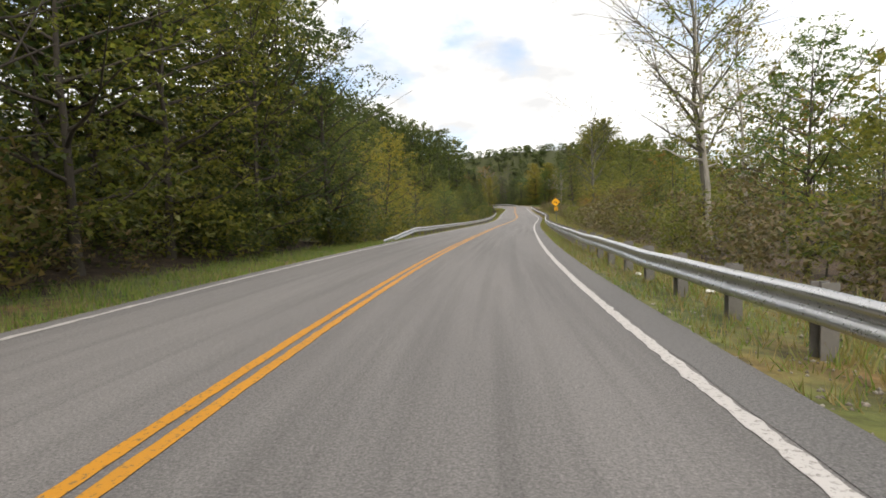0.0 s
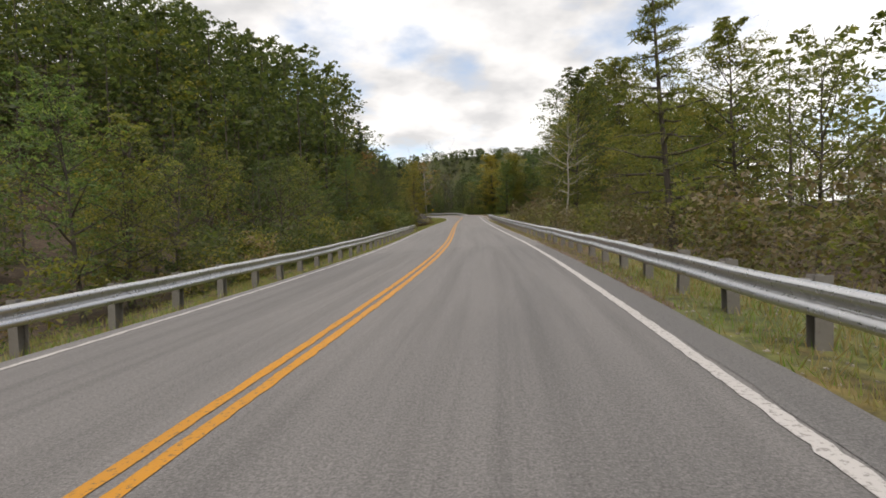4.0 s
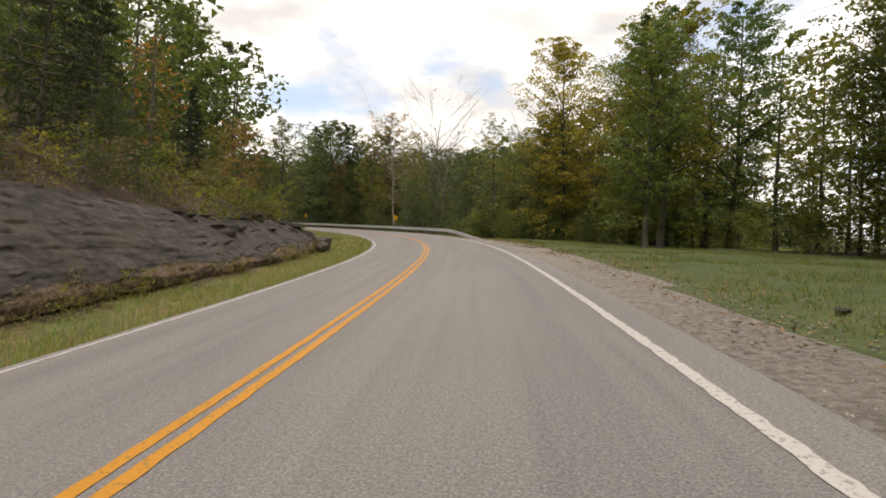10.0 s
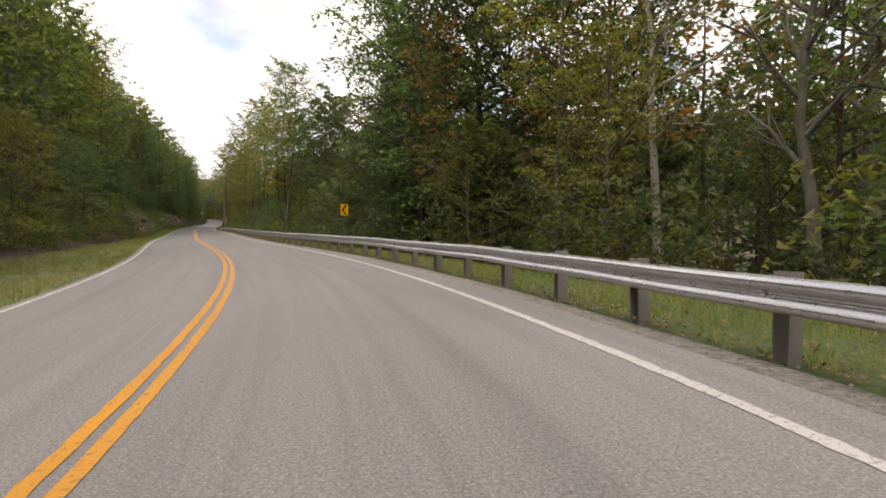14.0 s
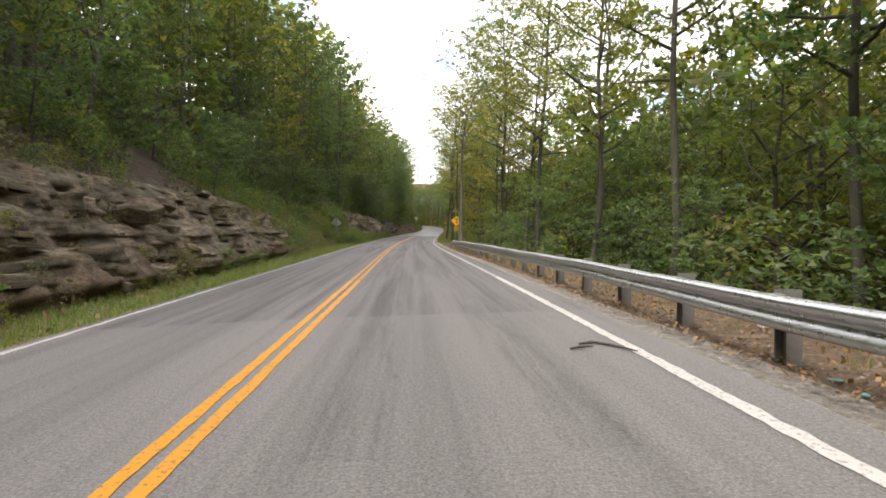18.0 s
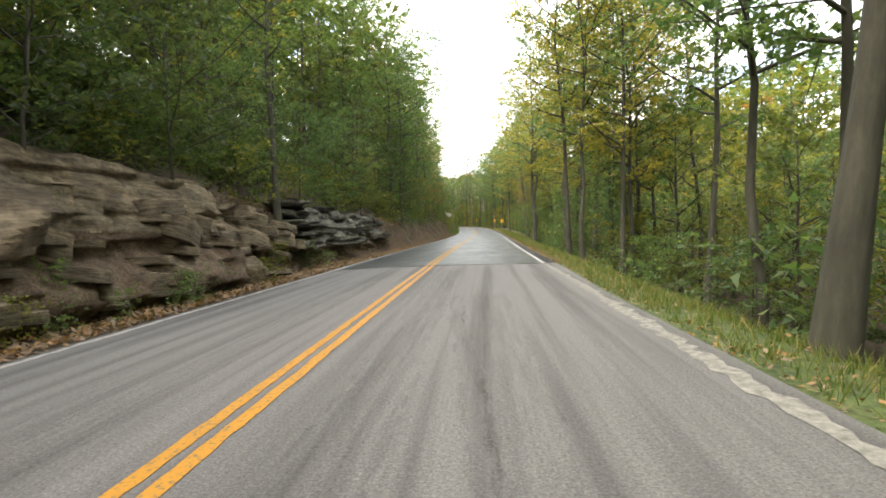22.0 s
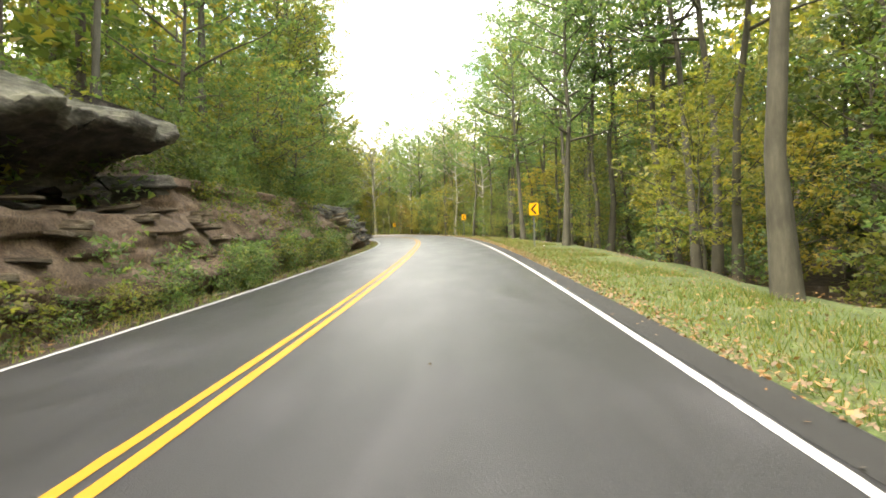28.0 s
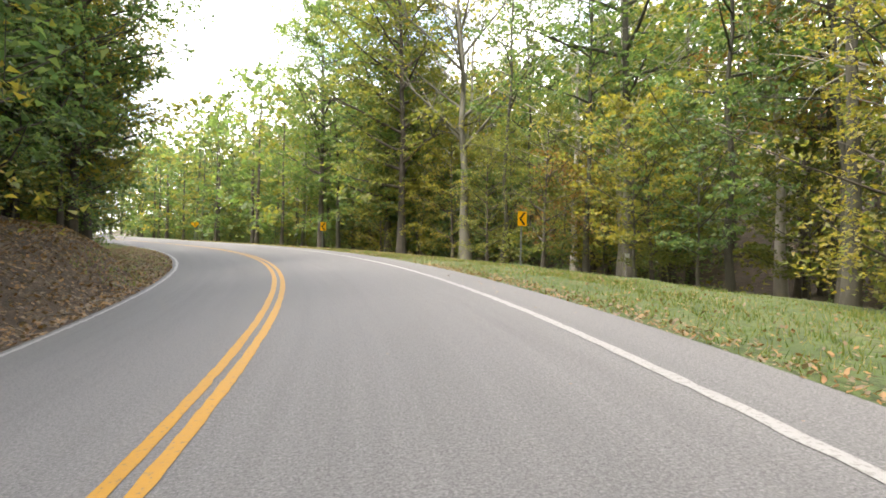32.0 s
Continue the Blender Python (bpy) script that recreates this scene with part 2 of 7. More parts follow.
def ground(s, d):
    return place(s, d, land(s, d))


_line = np.stack([LX, LY], -1)


def along(x, y):
    """s and d of a place in plan."""
    q = np.stack([np.ravel(x), np.ravel(y)], -1)
    i = np.empty(len(q), int)
    for a in range(0, len(q), 4000):
        b = q[a:a + 4000]
        i[a:a + 4000] = ((b[:, None, 0] - _line[None, :, 0]) ** 2 + (b[:, None, 1] - _line[None, :, 1]) ** 2).argmin(1)
    a = HEAD[i]
    r = q - _line[i]
    return SG[i], r[:, 0] * np.cos(a) + r[:, 1] * np.sin(a)


# ---------------- materials ----------------
def material(name, rough=0.8, metal=0.0):
    m = bpy.data.materials.new(name)
    m.use_nodes = True
    b = m.node_tree.nodes["Principled BSDF"]
    b.inputs["Roughness"].default_value, b.inputs["Metallic"].default_value = rough, metal
    return m, m.node_tree.nodes, m.node_tree.links, b


def coords(n, l, uv=False, scale=(1, 1, 1)):
    c = n.new("ShaderNodeTexCoord")
    mp = n.new("ShaderNodeMapping")
    mp.inputs["Scale"].default_value = scale
    l.new(c.outputs["UV" if uv else "Object"], mp.inputs["Vector"])
    return mp.outputs["Vector"]


def noise_node(n, l, vec, scale, detail=4.0, rough=0.55):
    t = n.new("ShaderNodeTexNoise")
    t.inputs["Scale"].default_value, t.inputs["Detail"].default_value, t.inputs["Roughness"].default_value = scale, detail, rough
    l.new(vec, t.inputs["Vector"])
    return t.outputs["Fac"]


def ramp(n, l, fac, stops):
    r = n.new("ShaderNodeValToRGB")
    e = r.color_ramp.elements
    while len(e) < len(stops):
        e.new(0.5)
    for el, (p, c) in zip(e, stops):
        el.position, el.color = p, (*c, 1) if len(c) == 3 else c
    l.new(fac, r.inputs["Fac"])
    return r.outputs["Color"]


def mix(n, l, fac, a, b, how="MIX"):
    m = n.new("ShaderNodeMix")
    m.data_type, m.blend_type = "RGBA", how
    for key, v in (("Factor", fac), ("A", a), ("B", b)):
        if hasattr(v, "links"):
            l.new(v, m.inputs[key])
        else:
            m.inputs[key].default_value = v if key == "Factor" else (*v, 1)
    return m.outputs["Result"]


def bump(n, l, b, height, strength=0.5, dist=0.02):
    k = n.new("ShaderNodeBump")
    k.inputs["Strength"].default_value, k.inputs["Distance"].default_value = strength, dist
    l.new(height, k.inputs["Height"])
    l.new(k.outputs["Normal"], b.inputs["Normal"])


def grey(v, t=(1, 1, 1)):
    return (v * t[0], v * t[1], v * t[2])


def asphalt(name, lo, hi, tint, tracks=0.0, rough=0.85, blot=0.3):
    """Worn paving: aggregate grain, broad patches, long streaks in the wheel tracks."""
    m, n, l, b = material(name, rough)
    v = coords(n, l, True)
    grain = noise_node(n, l, v, 55.0, 5.0, 0.75)
    speck = noise_node(n, l, v, 24.0, 3.0, 0.8)
    broad = noise_node(n, l, coords(n, l, True, (0.35, 0.05, 1) if blot < 0.4 else (0.6, 0.22, 1)), 1.6, 5.0)
    streak = noise_node(n, l, coords(n, l, True, (1.0, 0.02, 1)), 3.2, 4.0, 0.6)
    base = ramp(n, l, grain, [(0.36, grey(lo * 0.22, tint)), (0.5, grey((lo + hi) / 2, tint)), (0.64, grey(hi * (1.95 if blot < 0.4 else 3.0), tint))])
    base = mix(n, l, 0.38, base, ramp(n, l, speck, [(0.35, grey(lo * 0.5, tint)), (0.62, grey(hi * 1.3, tint))]))
    base = mix(n, l, blot, base, ramp(n, l, broad, [(0.32, grey(lo * (0.85 if blot < 0.4 else 0.5), tint)), (0.58, grey(hi * 1.1, tint)), (0.72, grey(hi * (1.1 if blot < 0.4 else 2.6), tint))]))
    if tracks:
        dark = ramp(n, l, streak, [(0.36, grey(1 - tracks)), (0.56, grey(1.0))])
        base = mix(n, l, 1.0, base, dark, "MULTIPLY")
    l.new(base, b.inputs["Base Color"])
    l.new(ramp(n, l, broad, [(0.3, grey(rough * 0.85)), (0.7, grey(min(1.0, rough * 1.25)))]), b.inputs["Roughness"])
    bump(n, l, b, grain, 0.6, 0.014)
    return m


ASPHALT_OLD = asphalt("weathered_asphalt", 0.128, 0.213, (1.0, 0.955, 0.92), 0.12)
ASPHALT_START = asphalt("patchy_weathered_asphalt", 0.107, 0.18, (1.0, 0.955, 0.92), 0.2, 0.85, 0.36)
ASPHALT_MID = asphalt("lightly_patched_asphalt", 0.118, 0.197, (1.0, 0.955, 0.92), 0.15, 0.85, 0.33)
ASPHALT_STREAKED = asphalt("streaked_asphalt", 0.09, 0.146, (1.0, 0.95, 0.935), 0.42)
ASPHALT_BLEND = [asphalt("worn_asphalt", 0.128 - 0.0058 * k, 0.213 - 0.01 * k, (1.0, 0.955, 0.922), 0.12 + 0.017 * k) for k in range(1, 6)]
ASPHALT_NEW = asphalt("fresh_asphalt", 0.0094, 0.024, (1.0, 0.975, 1.1), 0.2, 0.38, 0.42)
ASPHALT_EDGE = asphalt("unworn_asphalt_edge", 0.006, 0.014, (1.0, 1.0, 1.0), 0.1, 0.7)
ASPHALT_SHOULDER = asphalt("dark_shoulder_asphalt", 0.085, 0.15, (1.0, 0.97, 0.94), 0.1)
ASPHALT_LATE = asphalt("pale_asphalt", 0.092, 0.142, (1.0, 0.955, 0.935), 0.1)


def paint(name, colour, wear, dirt):
    m, n, l, b = material(name, 0.65)
    v = coords(n, l, True)
    chips = noise_node(n, l, v, 22.0, 6.0, 0.7)
    broad = noise_node(n, l, coords(n, l, True, (1, 0.25, 1)), 2.2, 4.0)
    c = mix(n, l, ramp(n, l, broad, [(0.3, grey(0.0)), (0.75, grey(0.22))]), colour, dirt)
    c = mix(n, l, ramp(n, l, chips, [(wear - 0.05, grey(1.0)), (wear + 0.02, grey(0.0))]), c, dirt)
    l.new(c, b.inputs["Base Color"])
    bump(n, l, b, chips, 0.3, 0.006)
    return m


YELLOW_OLD = paint("worn_yellow_line_paint", (0.5, 0.215, 0.008), 0.43, (0.15, 0.1, 0.045))
YELLOW_NEW = paint("fresh_yellow_line_paint", (0.34, 0.164, 0.002), 0.2, (0.26, 0.125, 0.006))
WHITE_OLD = paint("worn_white_line_paint", (0.46, 0.44, 0.42), 0.45, (0.23, 0.215, 0.2))
WHITE_WORN = paint("scuffed_white_line_paint", (0.34, 0.325, 0.31), 0.47, (0.15, 0.14, 0.13))
YELLOW_WORN = paint("scuffed_yellow_line_paint", (0.4, 0.178, 0.008), 0.45, (0.13, 0.095, 0.05))
WHITE_LATE = paint("dull_white_line_paint", (0.26, 0.25, 0.238), 0.46, (0.17, 0.16, 0.15))
YELLOW_LATE = paint("dull_yellow_line_paint", (0.34, 0.165, 0.006), 0.42, (0.17, 0.11, 0.045))
WHITE_NEW = paint("fresh_white_line_paint", (0.4, 0.4, 0.4), 0.2, (0.4, 0.4, 0.4))


def soil(name, a, b_, c, scale, gain=0.6):
    m, n, l, b = material(name, 0.95)
    v = coords(n, l)
    f1, f2 = noise_node(n, l, v, scale, 8.0, 0.65), noise_node(n, l, v, scale * 9, 5.0, 0.7)
    base = ramp(n, l, f1, [(0.32, a), (0.5, b_), (0.7, c)])
    base = mix(n, l, 0.8, base, ramp(n, l, f2, [(0.34, grey(0.22)), (0.5, grey(0.9)), (0.66, grey(1.5))]), "MULTIPLY")
    l.new(base, b.inputs["Base Color"])
    bump(n, l, b, f2, gain, 0.06)
    return m


FOREST_FLOOR = soil("leaf_litter_soil", (0.034, 0.023, 0.015), (0.075, 0.05, 0.032), (0.135, 0.094, 0.06), 2.2, 0.9)
TURF = soil("turf", (0.065, 0.09, 0.02), (0.105, 0.112, 0.03), (0.19, 0.115, 0.042), 0.4)
DIRT = soil("eroded_brown_dirt", (0.065, 0.042, 0.026), (0.135, 0.09, 0.057), (0.23, 0.165, 0.11), 2.6, 0.9)
TURF_GREEN = soil("green_verge_turf", (0.04, 0.06, 0.015), (0.062, 0.086, 0.022), (0.095, 0.1, 0.036), 1.1)
GRAVEL = soil("shoulder_gravel", (0.18, 0.155, 0.13), (0.31, 0.28, 0.245), (0.46, 0.43, 0.39), 9.0, 0.9)


def rock_mat(name, dark, mid, light, moss, relief=0.12):
    m, n, l, b = material(name, 0.9)
    v = coords(n, l)
    strata = noise_node(n, l, coords(n, l, False, (0.8, 0.8, 6.0)), 1.9, 10.0, 0.72)
    stain, fine = noise_node(n, l, v, 0.55, 5.0), noise_node(n, l, v, 9.0, 9.0, 0.8)
    lumps = noise_node(n, l, v, 2.3, 8.0, 0.7)
    base = ramp(n, l, strata, [(0.34, dark), (0.5, mid), (0.64, light)])
    base = mix(n, l, 0.7, base, ramp(n, l, lumps, [(0.36, grey(0.35)), (0.5, grey(0.95)), (0.64, grey(1.3))]), "MULTIPLY")
    base = mix(n, l, ramp(n, l, stain, [(0.5, grey(0.0)), (0.68, grey(0.75))]), base, moss)
    base = mix(n, l, 0.6, base, ramp(n, l, fine, [(0.34, grey(0.2)), (0.5, grey(0.85)), (0.68, grey(1.35))]), "MULTIPLY")
    seep = noise_node(n, l, coords(n, l, False, (1.0, 1.0, 0.35)), 0.9, 6.0, 0.6)
    base = mix(n, l, 1.0, base, ramp(n, l, seep, [(0.4, grey(0.55)), (0.58, grey(1.0))]), "MULTIPLY")
    info = n.new("ShaderNodeObjectInfo")
    base = mix(n, l, 1.0, base, ramp(n, l, info.outputs["Random"], [(0.0, grey(0.65)), (1.0, grey(1.15))]), "MULTIPLY")
    l.new(base, b.inputs["Base Color"])
    rel = mix(n, l, 0.4, mix(n, l, 0.5, strata, lumps), fine)
    bump(n, l, b, rel, 1.0, relief)
    return m


# the shale's own dark tone; the overhang's hollow borrows it as shade
SHALE = rock_mat("dark_shale_and_hollow_shade", (0.034, 0.028, 0.025), (0.072, 0.06, 0.052), (0.135, 0.112, 0.094), (0.085, 0.07, 0.045), 0.1)
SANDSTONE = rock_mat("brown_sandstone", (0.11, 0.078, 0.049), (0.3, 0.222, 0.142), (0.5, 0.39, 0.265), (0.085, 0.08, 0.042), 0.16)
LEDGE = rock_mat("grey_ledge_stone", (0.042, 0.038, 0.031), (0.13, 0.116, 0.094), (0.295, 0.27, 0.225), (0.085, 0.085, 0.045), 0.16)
LICHEN = rock_mat("lichened_stone_top", (0.07, 0.067, 0.047), (0.14, 0.134, 0.095), (0.25, 0.24, 0.19), (0.1, 0.105, 0.045), 0.14)


def metal_mat(name, colour, rough, metal, rust, orange=False):
    m, n, l, b = material(name, rough, metal)
    v = coords(n, l)
    f, s2 = noise_node(n, l, v, 1.3, 6.0, 0.6), noise_node(n, l, v, 14.0, 5.0, 0.7)
    c = mix(n, l, ramp(n, l, f, [(0.35, grey(0.0)), (0.75, grey(0.5))]), colour, grey(0.8, colour))
    c = mix(n, l, ramp(n, l, s2, [(0.66, grey(0.0)), (0.74, grey(rust))]), c, (0.16, 0.08, 0.04))
    if orange:
        patch = ramp(n, l, f, [(0.47, grey(0.0)), (0.56, grey(0.9))])
        c = mix(n, l, patch, c, (0.4, 0.17, 0.07))
        l.new(ramp(n, l, f, [(0.47, grey(metal)), (0.56, grey(0.1))]), b.inputs["Metallic"])
    l.new(c, b.inputs["Base Color"])
    l.new(ramp(n, l, s2, [(0.3, grey(rough * 0.8)), (0.7, grey(min(1, rough * 1.3)))]), b.inputs["Roughness"])
    return m


GALV = metal_mat("galvanised_steel", (0.58, 0.58, 0.59), 0.29, 0.95, 0.35)
GALV_RUSTED = metal_mat("rust_patched_galvanised_steel", (0.5, 0.49, 0.48), 0.5, 0.8, 0.6, True)
POST_STEEL = metal_mat("dull_post_steel", (0.2, 0.19, 0.175), 0.75, 0.3, 0.6)
SIGN_POST = metal_mat("dark_channel_post_steel", (0.13, 0.14, 0.125), 0.65, 0.3, 0.4)
SIGN_BACK = metal_mat("bare_aluminium", (0.3, 0.31, 0.3), 0.5, 0.6, 0.05)


def plain(name, colour, rough=0.5):
    m, n, l, b = material(name, rough)
    f = noise_node(n, l, coords(n, l), 7.0, 4.0)
    l.new(ramp(n, l, f, [(0.3, grey(0.86, colour)), (0.7, colour)]), b.inputs["Base Color"])
    return m


SIGN_YELLOW = plain("yellow_sign_sheeting", (0.86, 0.41, 0.004), 0.35)
SIGN_BLACK = plain("black_sign_film", (0.012, 0.011, 0.01), 0.4)
LITTER_WHITE = plain("white_paper", (0.75, 0.75, 0.72), 0.7)


def bark(name, a, b_, c):
    m, n, l, b = material(name, 0.92)
    f = noise_node(n, l, coords(n, l, False, (1, 1, 0.22)), 9.0, 6.0, 0.7)
    g = noise_node(n, l, coords(n, l), 0.9, 4.0)
    base = mix(n, l, 0.5, ramp(n, l, f, [(0.3, a), (0.5, b_), (0.7, c)]), ramp(n, l, g, [(0.3, a), (0.7, c)]))
    l.new(base, b.inputs["Base Color"])
    bump(n, l, b, f, 0.7, 0.03)
    return m


BARK_GREY = bark("grey_bark", (0.055, 0.049, 0.039), (0.11, 0.102, 0.078), (0.19, 0.178, 0.138))
BARK_DARK = bark("dark_bark", (0.03, 0.026, 0.02), (0.07, 0.058, 0.045), (0.12, 0.1, 0.08))
BARK_BROWN = bark("brown_grey_bark", (0.026, 0.024, 0.017), (0.055, 0.051, 0.036), (0.105, 0.098, 0.072))
BARK_PALE = bark("pale_bark", (0.2, 0.18, 0.15), (0.36, 0.33, 0.28), (0.5, 0.47, 0.42))


def leaf_mat(name, cols, through=0.5, per_tree=True):
    m = bpy.data.materials.new(name)
    m.use_nodes = True
    n, l = m.node_tree.nodes, m.node_tree.links
    n.clear()
    out, ms = n.new("ShaderNodeOutputMaterial"), n.new("ShaderNodeMixShader")
    df, tr = n.new("ShaderNodeBsdfPrincipled"), n.new("ShaderNodeBsdfTranslucent")
    df.inputs["Roughness"].default_value = 0.55
    df.inputs["Specular IOR Level"].default_value = 0.35
    geo, info = n.new("ShaderNodeNewGeometry"), n.new("ShaderNodeObjectInfo")
    k = len(cols)
    c = ramp(n, l, geo.outputs["Random Per Island"], [(i / max(k - 1, 1), q) for i, q in enumerate(cols)])
    if per_tree:
        c = mix(n, l, 1.0, c, ramp(n, l, info.outputs["Random"], [(0.0, (0.75, 0.82, 0.85)), (0.5, (1.0, 1.0, 1.0)), (0.8, (1.08, 1.05, 0.95)), (1.0, (1.18, 1.08, 0.88))]), "MULTIPLY")
    l.new(c, df.inputs["Base Color"])
    l.new(mix(n, l, 1.0, c, (1.85, 2.0, 1.1), "MULTIPLY"), tr.inputs["Color"])
    ms.inputs[0].default_value = through
    l.new(df.outputs[0], ms.inputs[1])
    l.new(tr.outputs[0], ms.inputs[2])
    l.new(ms.outputs[0], out.inputs[0])
    return m


LEAF_OLIVE = leaf_mat("olive_leaves", [(0.075, 0.085, 0.029), (0.11, 0.12, 0.0362), (0.15, 0.15, 0.0435), (0.19, 0.17, 0.0508)])
LEAF_GREEN = leaf_mat("green_leaves", [(0.05, 0.084, 0.038), (0.075, 0.118, 0.052), (0.105, 0.148, 0.062), (0.155, 0.18, 0.07)])
LEAF_DARK = leaf_mat("dark_leaves", [(0.035, 0.05, 0.0261), (0.05, 0.07, 0.0319), (0.07, 0.088, 0.0377), (0.1, 0.11, 0.0435)])
LEAF_YELLOW = leaf_mat("yellowing_leaves", [(0.135, 0.145, 0.045), (0.2, 0.175, 0.045), (0.29, 0.21, 0.045), (0.12, 0.145, 0.052)])
LEAF_RUST = leaf_mat("rust_leaves", [(0.12, 0.09, 0.0435), (0.22, 0.12, 0.0435), (0.3, 0.13, 0.0508), (0.1, 0.11, 0.0435)])
NEEDLES = leaf_mat("pine_needles", [(0.018, 0.03, 0.016), (0.03, 0.045, 0.02), (0.045, 0.06, 0.025)], 0.15)
BRUSH = leaf_mat("autumn_brush", [(0.07, 0.065, 0.0362), (0.13, 0.1, 0.058), (0.18, 0.13, 0.0725), (0.1, 0.11, 0.0435)], 0.3)
GRASS = leaf_mat("grass_blades", [(0.1, 0.17, 0.0435), (0.15, 0.22, 0.0508), (0.2, 0.24, 0.0653), (0.26, 0.24, 0.102)], 0.4, False)
GRASS_DRY = leaf_mat("dry_grass_blades", [(0.17, 0.15, 0.058), (0.24, 0.19, 0.087), (0.32, 0.24, 0.131), (0.15, 0.16, 0.058)], 0.35, False)
# shaded copy of GRASS, darkened against the woods' raised exposure; the meadow shares it
GRASS_DARKENED = leaf_mat("darkened_grass_blades", [(0.06, 0.098, 0.024), (0.09, 0.13, 0.03), (0.13, 0.155, 0.037), (0.19, 0.17, 0.044)], 0.35, False)
FALLEN = leaf_mat("fallen_leaves", [(0.14, 0.072, 0.028), (0.22, 0.112, 0.04), (0.29, 0.17, 0.075), (0.11, 0.075, 0.048), (0.22, 0.16, 0.11), (0.15, 0.098, 0.066)], 0.15, False)
GOLDENROD = leaf_mat("goldenrod", [(0.25, 0.19, 0.02), (0.4, 0.27, 0.02), (0.12, 0.14, 0.03)], 0.3, False)


# ---------------- mesh helpers ----------------
def mesh_of(name, verts, faces, mats, index=None, uvs=None, shade=False):
    """A mesh from arrays; faces is a list of index arrays with three or four columns."""
    me = bpy.data.meshes.new(name)
    verts = np.asarray(verts, np.float32)
    faces = [np.asarray(f, np.int32) for f in (faces if isinstance(faces, list) else [faces]) if len(f)]
    loops = np.concatenate([f.ravel() for f in faces])
    sizes = np.concatenate([np.full(len(f), f.shape[1], np.int32) for f in faces])
    me.vertices.add(len(verts))
    me.vertices.foreach_set("co", verts.ravel())
    me.loops.add(len(loops))
    me.loops.foreach_set("vertex_index", loops)
    me.polygons.add(len(sizes))
    me.polygons.foreach_set("loop_start", np.concatenate([[0], np.cumsum(sizes)[:-1]]).astype(np.int32))
    for m in mats if isinstance(mats, (list, tuple)) else [mats]:
        me.materials.append(m)
    if index is not None:
        me.polygons.foreach_set("material_index", np.asarray(index, np.int32))
    if uvs is not None:
        me.uv_layers.new(name="metres").data.foreach_set("uv", np.asarray(uvs, np.float32)[loops].ravel())
    if shade:
        me.polygons.foreach_set("use_smooth", np.ones(len(sizes), bool))
    me.update(calc_edges=True)
    return me


def thing(name, data=None, label="", category="", group="", kind=""):
    return tagged(new(name, data), label, category, group, kind)


def part(name, data, parent, label=""):
    ob = new(name, data)
    ob.parent = parent
    if label:
        ob["label"] = label
    return ob


def sheet(rows, cols):
    """Quads of a grid of rows x cols points."""
    i = np.arange(rows * cols).reshape(rows, cols)
    return np.stack([i[:-1, :-1].ravel(), i[:-1, 1:].ravel(), i[1:, 1:].ravel(), i[1:, :-1].ravel()], -1)


def bm_mesh(name, bm, mat):
    me = bpy.data.meshes.new(name)
    bm.to_mesh(me)
    bm.free()
    for m in mat if isinstance(mat, (list, tuple)) else [mat]:
        me.materials.append(m)
    return me


def block(name, size, mat, bevel=0.0, centre=(0, 0, 0)):
    bm = bmesh.new()
    bmesh.ops.create_cube(bm, size=1.0)
    bmesh.ops.transform(bm, verts=bm.verts, matrix=Matrix.Translation(centre) @ Matrix.Diagonal((*size, 1)))
    if bevel:
        bmesh.ops.bevel(bm, geom=bm.edges[:], offset=bevel, segments=1, affect="EDGES", profile=0.5)
    return bm_mesh(name, bm, mat)


rng = np.random.default_rng(7)

